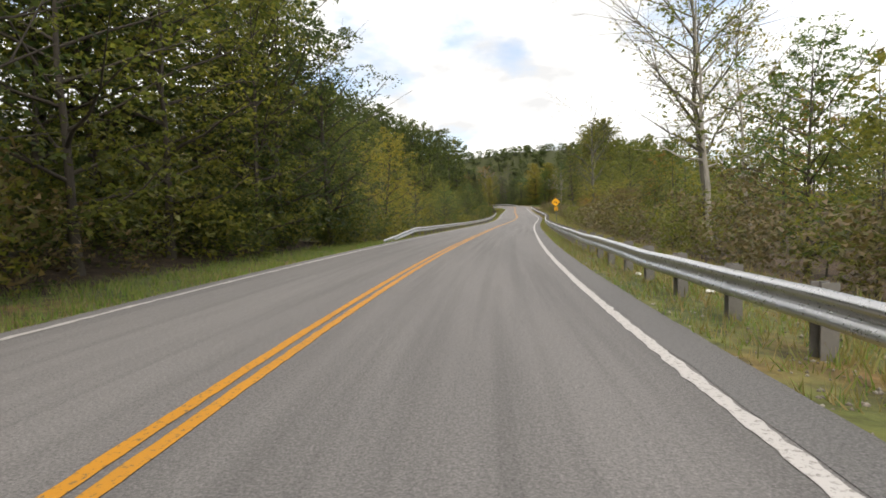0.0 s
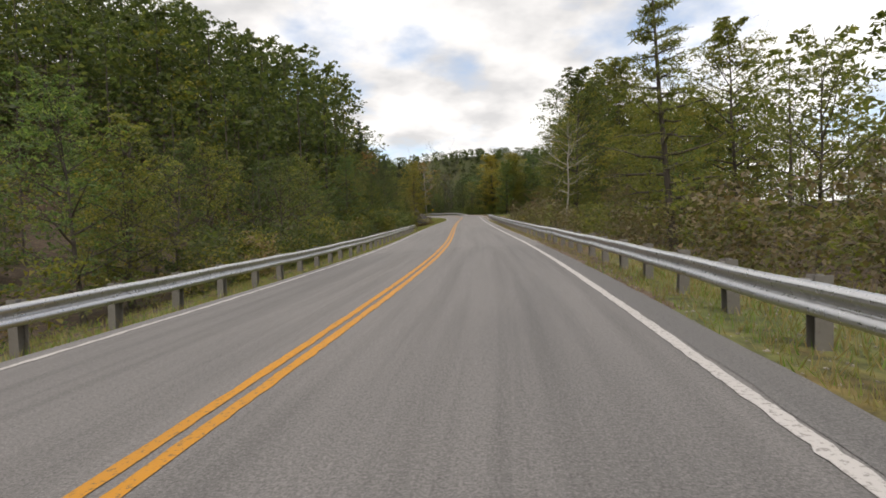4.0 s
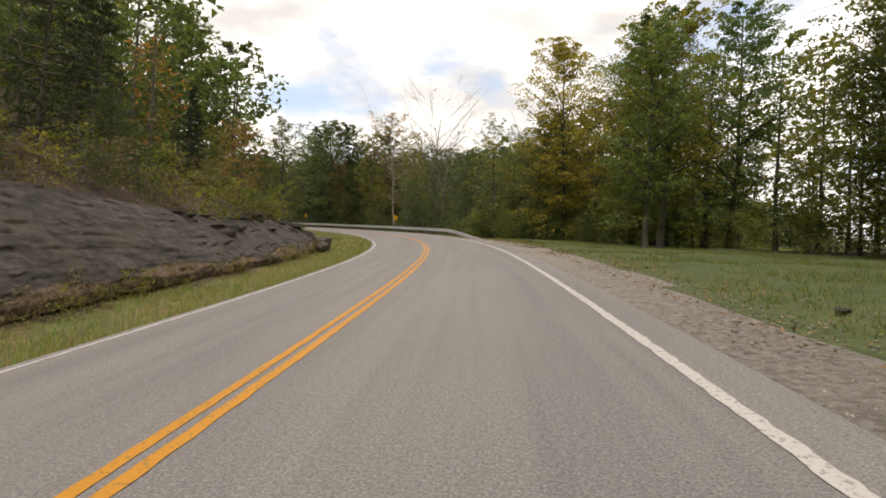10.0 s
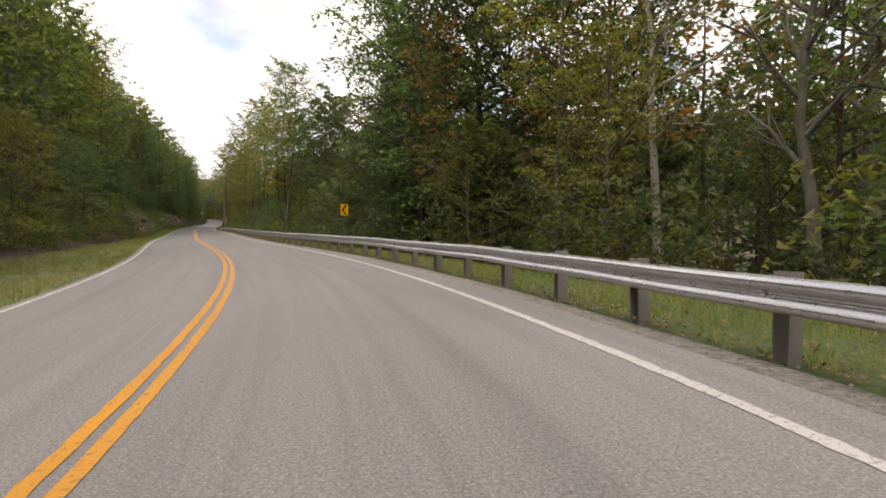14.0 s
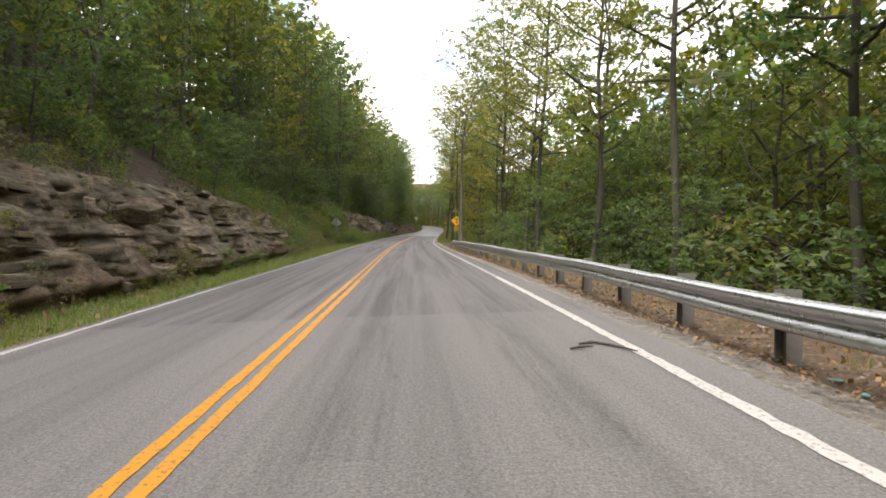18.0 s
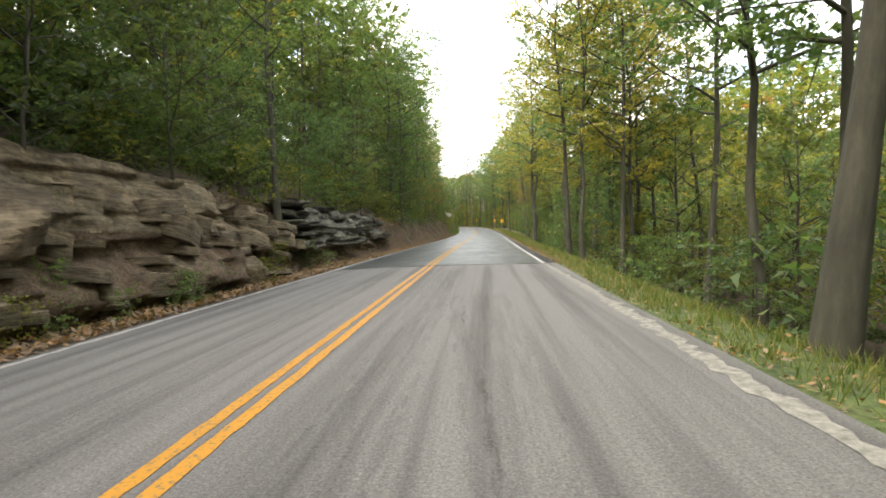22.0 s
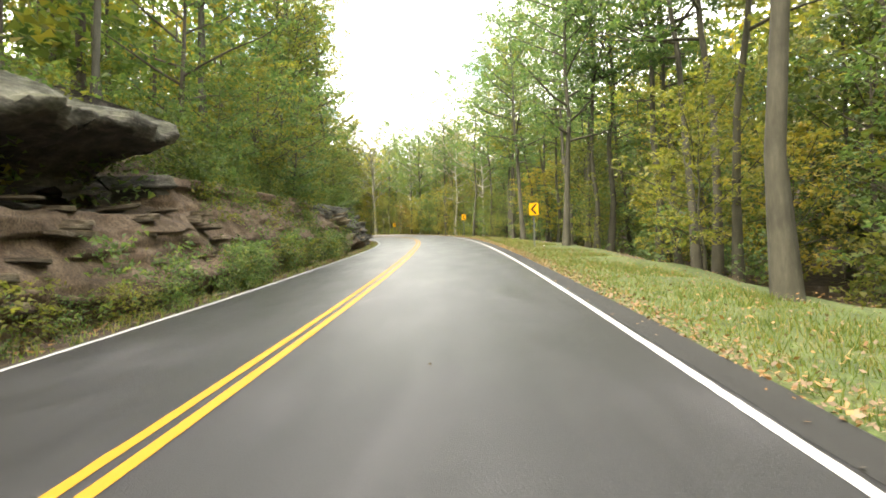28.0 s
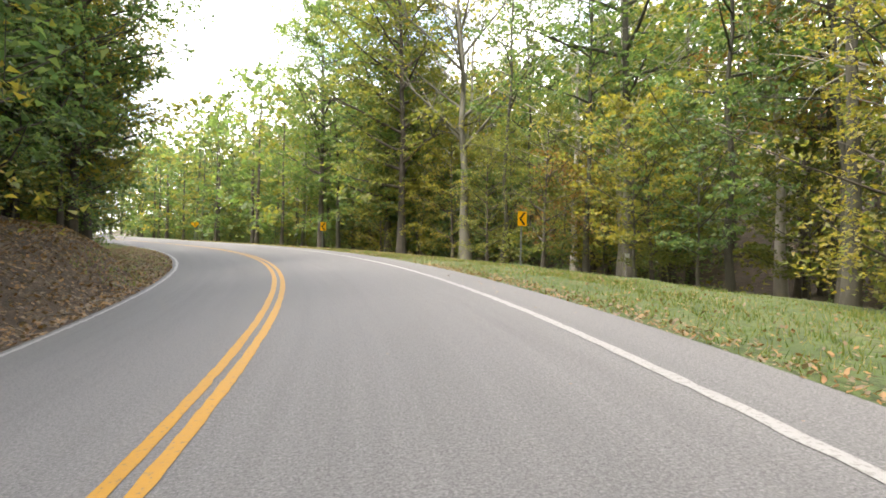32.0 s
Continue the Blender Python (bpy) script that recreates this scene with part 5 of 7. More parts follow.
def skeleton_of(r, height, radius, first, crown_r, limbs, shape, wobble=0.25, twigs=0):
    """Trunk and limbs of a tree; returns tubes and the places where its sprays of leaves sit."""
    n_ = 9
    zz = np.linspace(0, height, n_)
    bend = np.cumsum(r.normal(0, wobble * height / 60, (n_, 2)), 0)
    tr = np.concatenate([bend - bend[0], zz[:, None]], 1)
    rad = radius * (1 - 0.88 * (zz / height) ** 0.85)
    rad[0] *= 1.35
    bits = [tube(tr, rad, 8)]
    ends, spread = [], []
    for i in range(limbs):
        u = first + (1 - first) * ((i + r.random()) / limbs)
        o = np.array([np.interp(u * height, zz, tr[:, k]) for k in range(3)])
        rel = (u - first) / (1 - first)
        if shape == "cone":
            ln = crown_r * (1.05 - rel)
            rise = -0.08 + 0.25 * rel
        elif shape == "vase":
            ln = crown_r * (0.5 + 0.6 * rel)
            rise = 0.9
        else:
            ln = crown_r * math.sqrt(max(0.12, 1 - (2 * rel - 0.85) ** 2 * 0.85))
            rise = 0.25 + 0.6 * rel
        ln *= 0.7 + 0.5 * r.random()
        a = i * 2.4 + r.normal(0, 0.5)
        dr = np.array([math.cos(a), math.sin(a), rise])
        q = np.linspace(0, 1, 5)[:, None]
        pts = o + dr * ln * q + np.array([0, 0, 0.12 * ln]) * q ** 2 + np.cumsum(r.normal(0, 0.05 * ln, (5, 3)), 0) * q
        r0 = min(radius * 0.45, np.interp(u * height, zz, rad) * 0.7)
        bits.append(tube(pts, np.linspace(r0, 0.012, 5), 5))
        across = np.array([-math.sin(a), math.cos(a), 0.0])
        for t in (0.3, 0.5, 0.72, 0.95):
            for sd in (-1, 1):
                ends.append(o + dr * ln * t + np.array([0, 0, 0.12 * ln * t * t]) + across * sd * ln * (0.34 - 0.2 * t) * r.uniform(0.5, 1.5) + r.normal(0, 0.05 * ln, 3))
                spread.append(min(1.05, max(0.34, ln * r.uniform(0.18, 0.3))))
        for _ in range(twigs):
            b0 = pts[r.integers(1, 4)]
            dv = dr * (0.5 + r.random()) + r.normal(0, 0.55, 3)
            tp = b0 + dv * ln * 0.42 * np.linspace(0, 1, 4)[:, None]
            bits.append(tube(tp, np.linspace(r0 * 0.4, 0.006, 4), 4))
            if twigs > 3:
                for _ in range(3):
                    c0 = tp[r.integers(1, 4)]
                    cv = dv * 0.6 + r.normal(0, 0.5, 3)
                    bits.append(tube(c0 + cv * ln * 0.22 * np.linspace(0, 1, 3)[:, None], [r0 * 0.16, 0.008, 0.004], 3))
    return bits, np.array(ends), np.array(spread)


class Kind:
    """One sort of tree: trunk and crown arrays, in a few shapes each."""

    def __init__(self, seed, height, radius, first, crown_r, limbs, shape, count, size, barkm, flat=0.55, wobble=0.25, twigs=1, aspect=0.62, skirt=0):
        r = np.random.default_rng(seed)
        bits, ends, spread = skeleton_of(r, height, radius, first, crown_r, limbs, shape, wobble, twigs)
        if skirt:
            low = np.stack([r.normal(0, crown_r * 0.6, skirt), r.normal(0, crown_r * 0.6, skirt), r.uniform(0.08, first + 0.1, skirt) * height], -1)
            ends, spread = np.concatenate([ends, low]), np.concatenate([spread, np.full(skirt, crown_r * 0.3)])
        self.trunk = join(bits)
        self.crown = leaves(r, ends, spread, count, size, flat, aspect) if count else None
        self.bark, self.height = barkm, height
        self.meshes = {}

    def pair(self, leafm):
        if "trunk" not in self.meshes:
            self.meshes["trunk"] = mesh_of("trunk", *self.trunk, self.bark, shade=True)
        if leafm is not None and leafm.name not in self.meshes:
            self.meshes[leafm.name] = mesh_of("crown", *self.crown, leafm)
        return self.meshes["trunk"], self.meshes[leafm.name] if leafm is not None else None


TALL = [Kind(11 + k, 17, 0.22, 0.18, 4.0, 40, "round", 15500, 0.2, BARK_DARK, 0.5, skirt=14) for k in range(3)]
BENT = [Kind(231, 17, 0.16, 0.4, 3.6, 24, "round", 4200, 0.17, BARK_GREY, 0.4, 1.0)]
EDGE = [Kind(31 + k, 10, 0.13, 0.1, 3.1, 26, "round", 6500, 0.14, BARK_DARK, 0.5, skirt=14) for k in range(3)]
SLIM = [Kind(51 + k, 20, 0.145, 0.36, 3.6, 26, "round", 5200, 0.18, BARK_BROWN, 0.4, 0.45) for k in range(3)]
OLD = [Kind(211 + k, 22, 0.215, 0.3, 4.6, 26, "round", 7500, 0.17, BARK_BROWN, 0.4, 0.3) for k in range(2)]
UNDER = [Kind(71 + k, 5.5, 0.05, 0.16, 2.5, 18, "round", 3800, 0.135, BARK_BROWN, 0.28, 0.5) for k in range(3)]
DEEP = [Kind(61 + k, 10, 0.14, 0.1, 3.2, 18, "round", 3000, 0.195, BARK_DARK, 0.5, twigs=0, skirt=8) for k in range(3)]
PINE = [Kind(91 + k, 14, 0.2, 0.12, 3.0, 46, "cone", 6500, 0.32, BARK_DARK, 0.3, 0.1, 1, 0.16) for k in range(2)]
BARE = [Kind(111 + k, 15, 0.2, 0.28, 4.6, 22, "vase", 900, 0.15, BARK_GREY, 0.6, 0.5, 6) for k in range(3)]
THIN = [Kind(131 + k, 14, 0.15, 0.3, 3.2, 22, "round", 1700, 0.19, BARK_PALE, 0.5, 0.4, 4) for k in range(2)]
BUSH = [Kind(151 + k, 2.2, 0.03, 0.05, 1.2, 12, "round", 900, 0.17, BARK_DARK, 0.7, 0.6) for k in range(3)]
WOOD = [Kind(171 + k, 16, 0.2, 0.1, 4.2, 18, "round", 850, 0.48, BARK_DARK, 0.55, 0.2, 0, 0.7, skirt=6) for k in range(4)]
WOODP = [Kind(181 + k, 15, 0.2, 0.08, 3.0, 30, "cone", 1000, 0.7, BARK_DARK, 0.35, 0.1, 0, 0.25) for k in range(2)]

NAMES = {"BENT": ("crooked_tree", "tree"), "OLD": ("old_tree", "tree"), "DEEP": ("woodland_tree", "tree"), "TALL": ("broadleaf_tree", "tree"), "EDGE": ("roadside_tree", "tree"), "SLIM": ("forest_tree", "tree"), "UNDER": ("understory_tree", "tree"), "PINE": ("pine_tree", "tree"), "BARE": ("bare_tree", "tree"), "THIN": ("thin_crowned_tree", "tree")}
KINDS = {"BENT": BENT, "OLD": OLD, "DEEP": DEEP, "TALL": TALL, "EDGE": EDGE, "SLIM": SLIM, "UNDER": UNDER, "PINE": PINE, "BARE": BARE, "THIN": THIN}
HUE = {LEAF_OLIVE: "olive-green", LEAF_GREEN: "fresh green", LEAF_DARK: "dark green", LEAF_YELLOW: "yellowing", LEAF_RUST: "rust-orange", NEEDLES: "dark", BRUSH: "brownish"}
WORDS = {"BENT": "crooked grey-barked tree with a {} crown", "OLD": "old thick-trunked forest tree with a high {} crown", "DEEP": "bushy woodland tree with {} leaves deep in the woods", "TALL": "tall broadleaf tree with a full {} crown", "EDGE": "bushy roadside tree with {} leaves to the ground", "SLIM": "slender forest tree with a bare trunk and {} crown", "UNDER": "low understory tree with flat {} sprays", "PINE": "pointed pine with {} needles", "BARE": "nearly bare tree with pale branching limbs", "THIN": "thin tree with sparse {} leaves"}


def tree(kind, s, d, leafm, scale=1.0, turn=None, sink=0.15, wide=1.0, lean=0.0):
    nm, cat = NAMES[kind]
    k = KINDS[kind][rng.integers(len(KINDS[kind]))]
    tm, cm = k.pair(leafm)
    ob = thing(nm, None, WORDS[kind].format(HUE.get(leafm, "green")), cat)
    part("trunk", tm, ob)
    if cm is not None:
        part("crown", cm, ob)
    g = ground(s, d)
    ob.matrix_world = pose(g[0], g[1], g[2] - sink, rng.normal(0, 2.0), rng.normal(0, 2.0) + lean, rng.uniform(0, 360) if turn is None else turn) @ Matrix.Diagonal((scale * wide, scale * wide, scale, 1))
    return ob


# trees that stand out along the way
for kind, s, d, m, sc in (
        ("BARE", 28, 11.9, LEAF_YELLOW, 1.05), ("BARE", 69, 10.6, LEAF_OLIVE, 0.85), ("THIN", 33, 15.5, LEAF_YELLOW, 0.95), ("THIN", 24, 10.5, LEAF_OLIVE, 0.9),
        ("EDGE", 20.5, 12.5, LEAF_GREEN, 0.8), ("UNDER", 42, 9.8, LEAF_YELLOW, 0.7),
        ("TALL", 130, 12.5, LEAF_DARK, 0.95), ("THIN", 121, 9.8, LEAF_OLIVE, 0.7), ("TALL", 165.5, -7.6, LEAF_YELLOW, 0.64),
        ("TALL", 238, 17.0, LEAF_OLIVE, 0.85), ("TALL", 241, 20.0, LEAF_YELLOW, 0.85), ("TALL", 235, 19.5, LEAF_OLIVE, 0.9), ("TALL", 217, 13.5, LEAF_GREEN, 0.8), ("TALL", 219, 15.5, LEAF_OLIVE, 0.9), ("EDGE", 247, -11.2, LEAF_YELLOW, 0.75), ("EDGE", 250, -12.4, LEAF_GREEN, 0.7),
        ("TALL", 281, 13.0, LEAF_DARK, 1.0), ("TALL", 286, 11.5, LEAF_GREEN, 1.2), ("TALL", 292, 13.5, LEAF_DARK, 1.25), ("THIN", 274, 17.0, LEAF_RUST, 1.6), ("THIN", 277, 19.0, LEAF_OLIVE, 1.5), ("BARE", 270, 21.5, LEAF_OLIVE, 1.5), ("BARE", 262, 16.0, LEAF_RUST, 1.0), ("BARE", 266, 13.0, LEAF_RUST, 0.95),
        ("PINE", 164, -17.5, NEEDLES, 0.85), ("PINE", 160, -22, NEEDLES, 0.8), ("PINE", 205, -15, NEEDLES, 0.75), ("PINE", 212, -17, NEEDLES, 0.7), ("PINE", 98, 10.0, LEAF_OLIVE, 0.95),
        ("OLD", 407.8, 5.3, LEAF_GREEN, 0.85), ("SLIM", 437, 12.5, LEAF_YELLOW, 1.0), ("SLIM", 440, 10.4, LEAF_GREEN, 0.95), ("SLIM", 436, 15.0, LEAF_OLIVE, 1.05), ("OLD", 451.5, 6.1, LEAF_GREEN, 0.85),
        ("SLIM", 507, 8.9, LEAF_RUST, 0.75), ("SLIM", 512, 10.5, LEAF_RUST, 0.85), ("BARE", 497.5, 9.6, LEAF_GREEN, 0.75), ("OLD", 523, 8.0, LEAF_YELLOW, 1.02), ("OLD", 542.8, 8.4, LEAF_GREEN, 0.9), ("SLIM", 543.4, 10.3, LEAF_GREEN, 1.1), ("OLD", 557.5, 9.1, LEAF_GREEN, 1.0), ("SLIM", 566, 14.5, LEAF_OLIVE, 1.15), ("OLD", 603, 15.5, LEAF_GREEN, 1.2), ("TALL", 619, 11.8, LEAF_OLIVE, 1.4), ("BARE", 613.5, 13.5, LEAF_YELLOW, 1.6), ("TALL", 625, 14.0, LEAF_GREEN, 1.4), ("TALL", 632, 11.0, LEAF_GREEN, 1.35), ("UNDER", 600, 12.8, LEAF_YELLOW, 1.2), ("OLD", 598, 20.0, LEAF_RUST, 1.0),
        ("BENT", 369.6, 5.5, LEAF_OLIVE, 1.0), ("SLIM", 422.1, -6.05, LEAF_GREEN, 0.9), ("SLIM", 389.2, -7.2, LEAF_GREEN, 1.0), ("UNDER", 403, -6.6, LEAF_DARK, 1.1), ("UNDER", 407, -7.0, LEAF_DARK, 1.2), ("UNDER", 411, -6.4, LEAF_DARK, 1.1), ("UNDER", 416, -6.6, LEAF_DARK, 1.1), ("SLIM", 432.0, 6.4, LEAF_YELLOW, 1.0), ("SLIM", 429.4, 6.7, LEAF_GREEN, 0.9), ("SLIM", 428.5, 8.4, LEAF_YELLOW, 1.1), ("SLIM", 399.4, 5.9, LEAF_GREEN, 0.9), ("SLIM", 393.0, 6.6, LEAF_YELLOW, 1.0), ("SLIM", 450.2, -5.9, LEAF_GREEN, 0.75), ("SLIM", 460, -7.3, LEAF_GREEN, 0.9), ("SLIM", 456, -9.0, LEAF_OLIVE, 0.9), ("SLIM", 552, -8.7, LEAF_OLIVE, 0.95), ("SLIM", 448, -10.5, LEAF_GREEN, 0.9), ("TALL", 626, 15.5, LEAF_GREEN, 1.05), ("UNDER", 606, 17.0, LEAF_YELLOW, 1.1), ("UNDER", 616, 16, LEAF_GREEN, 1.2), ("TALL", 607, -6.6, LEAF_GREEN, 0.85), ("TALL", 613, -6.9, LEAF_YELLOW, 0.85), ("TALL", 619, -7.4, LEAF_GREEN, 0.8)):
    tree(kind, s, d, m, sc)
# wide crowns that reach over the road
for s, d, m, sc in ((450, -6.6, LEAF_GREEN, 0.95), (462, -7.2, LEAF_GREEN, 1.05), (474, -7.6, LEAF_OLIVE, 1.1), (488, -7.8, LEAF_GREEN, 1.1), (445, 7.8, LEAF_YELLOW, 0.95), (468, 7.4, LEAF_YELLOW, 1.1), (482, 7.8, LEAF_YELLOW, 1.1),
                    (560, -7.6, LEAF_OLIVE, 1.05)):
    tree("SLIM", s, d, m, sc, wide=1.35)


def pick(mats, weights):
    w = np.array(weights, float)
    return mats[rng.choice(len(mats), p=w / w.sum())]


def belt(s0, s1, step, kind, dist, jitter, mats, weights, scale=(0.8, 1.15), side=1, least=1.8):
    """A loose row of trees dist metres beyond the paved edge."""
    for s in np.arange(s0, s1, step):
        q = s + rng.normal(0, step * 0.3)
        e = (dist(q) if callable(dist) else dist) + rng.normal(0, jitter)
        if side < 0 and 515 < q < 529 and e < 6:
            continue
        edge = float(pave_r(q)) if side > 0 else float(pave_l(q))
        m = pick(mats, weights)
        # darker leaves paint the cut slope's shade; lighter, yellowing ones go below the road
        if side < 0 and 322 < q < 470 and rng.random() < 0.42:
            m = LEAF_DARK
        if side > 0 and 322 < q < 400 and kind == "SLIM" and rng.random() < 0.5:
            m = LEAF_YELLOW
        if side > 0 and 420 < q < 525 and m is LEAF_DARK:
            m = LEAF_YELLOW if rng.random() < 0.4 else LEAF_GREEN
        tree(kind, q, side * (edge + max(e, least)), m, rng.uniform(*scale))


G3, Y3 = [LEAF_OLIVE, LEAF_GREEN, LEAF_DARK], [LEAF_OLIVE, LEAF_GREEN, LEAF_YELLOW, LEAF_RUST]
cut_back = lambda q: float(knots(q, VERGE_L) + knots(q, CUT_W)) + 1.0
# left of the road
belt(-4, 36, 4.0, "EDGE", 3.9, 0.5, [LEAF_DARK, LEAF_OLIVE], [3, 2], (0.9, 1.15), -1)
belt(-6, 37, 3.6, "DEEP", 7.2, 0.8, [LEAF_DARK, LEAF_OLIVE], [4, 1], (0.8, 1.2), -1)
belt(0, 40, 8, "TALL", 8.5, 1.0, [LEAF_DARK, LEAF_OLIVE], [3, 1], (0.85, 1.05), -1)
belt(38, 58, 4.5, "EDGE", 6.5, 1.0, [LEAF_OLIVE, LEAF_GREEN, LEAF_YELLOW], [4, 1, 1.5], (0.7, 0.95), -1)
belt(60, 142, 4.2, "EDGE", 7.8, 1.2, [LEAF_OLIVE, LEAF_GREEN, LEAF_DARK, LEAF_YELLOW], [4, 2, 1, 1.5], (0.5, 0.75), -1)
belt(38, 56, 5, "DEEP", 12.0, 1.5, [LEAF_OLIVE, LEAF_DARK, LEAF_GREEN], [3, 2, 1], (0.7, 0.9), -1)
belt(58, 112, 4, "DEEP", 13.0, 1.5, [LEAF_OLIVE, LEAF_DARK, LEAF_GREEN], [4, 1, 1], (0.5, 0.7), -1)
belt(138, 164, 4.5, "EDGE", 6.5, 1.0, [LEAF_OLIVE, LEAF_DARK], [2, 3], (0.35, 0.6), -1)
belt(150, 232, 9, "EDGE", lambda q: cut_back(q) + 2.0, 1.0, [LEAF_OLIVE, LEAF_DARK, LEAF_RUST], [2, 4, 1], (0.35, 0.62), -1)
belt(150, 232, 9, "PINE", lambda q: cut_back(q) + 5.5, 1.5, [NEEDLES], [1], (0.45, 0.72), -1)
belt(238, 320, 6, "EDGE", lambda q: float(knots(q, VERGE_L)) + 3.2, 0.8, G3 + [LEAF_YELLOW], [1.5, 2, 6, 0.4], (0.65, 1.0), -1)
belt(320, 575, 4.8, "UNDER", lambda q: cut_back(q) + (0.2 if q < 424 else -0.7), 0.6, G3 + [LEAF_RUST, LEAF_YELLOW], [3, 5, 0.5, 0.2, 0.6], (0.7, 1.15), -1)
belt(322, 640, 8.5, "DEEP", lambda q: cut_back(q) + 2.2, 0.9, G3, [3, 5, 0.7], (0.75, 1.1), -1)
belt(325, 640, 10, "SLIM", lambda q: cut_back(q) + 4.0, 1.4, G3 + [LEAF_YELLOW], [3, 4, 0.7, 1], (0.9, 1.25), -1)
belt(586, 660, 4.5, "TALL", lambda q: cut_back(q) + 1.5, 0.8, [LEAF_GREEN, LEAF_OLIVE, LEAF_YELLOW], [3, 2, 3], (0.85, 1.1), -1)
belt(590, 632, 4.5, "EDGE", lambda q: float(knots(q, VERGE_L)) + 2.6, 0.4, [LEAF_GREEN, LEAF_YELLOW], [1, 1], (0.7, 0.95), -1)
belt(634, 732, 6, "EDGE", 6.5, 1.2, [LEAF_GREEN, LEAF_YELLOW, LEAF_OLIVE], [2, 1, 1], (0.7, 1.0), -1)
belt(575, 660, 6, "UNDER", lambda q: cut_back(q) - 0.5, 0.6, [LEAF_GREEN, LEAF_YELLOW], [2, 1], (0.8, 1.1), -1)
# right of the road
belt(2, 142, 8, "UNDER", 6.5, 0.9, [LEAF_OLIVE, BRUSH, LEAF_YELLOW, LEAF_RUST], [3, 4, 2, 1], (0.5, 0.85))
belt(50, 146, 9, "EDGE", 9.5, 1.5, [LEAF_OLIVE, BRUSH, LEAF_GREEN], [4, 2, 1], (0.5, 0.85))
belt(90, 165, 10, "TALL", 15.5, 1.5, [LEAF_OLIVE, LEAF_YELLOW], [3, 1], (0.6, 0.85))
belt(165, 214, 5, "TALL", lambda q: float(knots(q, FLAT_R)) + 3.5, 1.0, [LEAF_OLIVE, LEAF_GREEN, LEAF_YELLOW], [3, 1, 2], (1.25, 1.5))
belt(214, 236, 5, "TALL", lambda q: float(knots(q, FLAT_R)) + 3.5, 1.0, [LEAF_OLIVE, LEAF_GREEN, LEAF_YELLOW], [3, 1, 3], (0.88, 1.05))
belt(166, 240, 3.6, "EDGE", lambda q: float(knots(q, FLAT_R)) + 2.0, 0.9, [LEAF_OLIVE, LEAF_GREEN, LEAF_YELLOW], [3, 1, 1.2], (0.8, 1.3))
belt(244, 330, 6, "EDGE", 7.0, 1.0, G3, [2, 2, 3], (0.55, 0.85))
belt(268, 335, 6, "DEEP", 14.0, 1.5, G3, [2, 2, 3], (0.75, 1.05))
belt(247, 264, 6.0, "TALL", 13.5, 1.2, [LEAF_OLIVE, LEAF_DARK, LEAF_GREEN], [3, 3, 1], (0.72, 0.88))
belt(244, 286, 4.2, "SLIM", 11.0, 2.2, [LEAF_OLIVE, LEAF_DARK, LEAF_RUST], [3, 3, 0.8], (0.65, 0.85))
belt(240, 276, 4, "DEEP", 16.0, 1.5, G3, [2, 1, 4], (0.75, 1.0))
belt(276, 335, 7, "TALL", 10.5, 1.5, G3, [2, 2, 4], (1.0, 1.25))
belt(325, 640, 5.2, "SLIM", lambda q: float(knots(q, FLAT_R)) + 4.5, 1.5, Y3, [3, 5, 1.6, 0.25], (0.95, 1.35), least=5.4)
belt(525, 600, 7.0, "SLIM", lambda q: float(knots(q, FLAT_R)) + 3.2, 0.7, [LEAF_GREEN, LEAF_YELLOW], [3, 1], (1.1, 1.35))
belt(532, 584, 9.0, "SLIM", lambda q: cut_back(q) + 2.0, 0.6, [LEAF_GREEN, LEAF_YELLOW], [2, 1], (0.95, 1.15), -1)
belt(588, 650, 6.0, "THIN", lambda q: float(knots(q, FLAT_R)) + 6.0, 1.5, [LEAF_GREEN, LEAF_OLIVE, LEAF_YELLOW], [3, 1, 1.5], (1.3, 1.6))
belt(328, 640, 7.5, "UNDER", lambda q: float(knots(q, FLAT_R)) + 3.0, 1.2, Y3, [3, 5, 0.7, 0.15], (0.7, 1.15))
belt(384, 640, 6.5, "DEEP", lambda q: float(knots(q, FLAT_R)) + 8.0, 1.3, G3 + [LEAF_YELLOW], [3, 5, 1.5, 0.8], (0.8, 1.2))
belt(470, 640, 6.0, "UNDER", lambda q: float(knots(q, FLAT_R)) + 5.5, 1.0, G3 + [LEAF_YELLOW], [3, 5, 1, 1], (0.8, 1.2))
for s0_, s1_, sc_ in ((318, 418, (1.1, 1.5)), (418, 500, (0.65, 0.95)), (500, 650, (1.1, 1.5))):
    belt(s0_, s1_, 5.0, "DEEP", lambda q: float(knots(q, FLAT_R)) + 11.5, 1.3, [LEAF_DARK, LEAF_OLIVE, LEAF_GREEN], [2.5, 3, 4], sc_)
for s0_, s1_, sc_ in ((338, 418, (1.2, 1.6)), (418, 500, (0.7, 1.0)), (500, 650, (1.2, 1.6))):
    belt(s0_, s1_, 6.0, "DEEP", lambda q: float(knots(q, FLAT_R)) + 15.0, 1.3, [LEAF_DARK, LEAF_OLIVE, LEAF_GREEN], [5, 3, 2], sc_)
belt(585, 660, 7, "EDGE", lambda q: float(knots(q, FLAT_R)) + 2.6, 0.8, [LEAF_GREEN, LEAF_OLIVE, LEAF_YELLOW], [3, 2, 1], (0.6, 0.9))


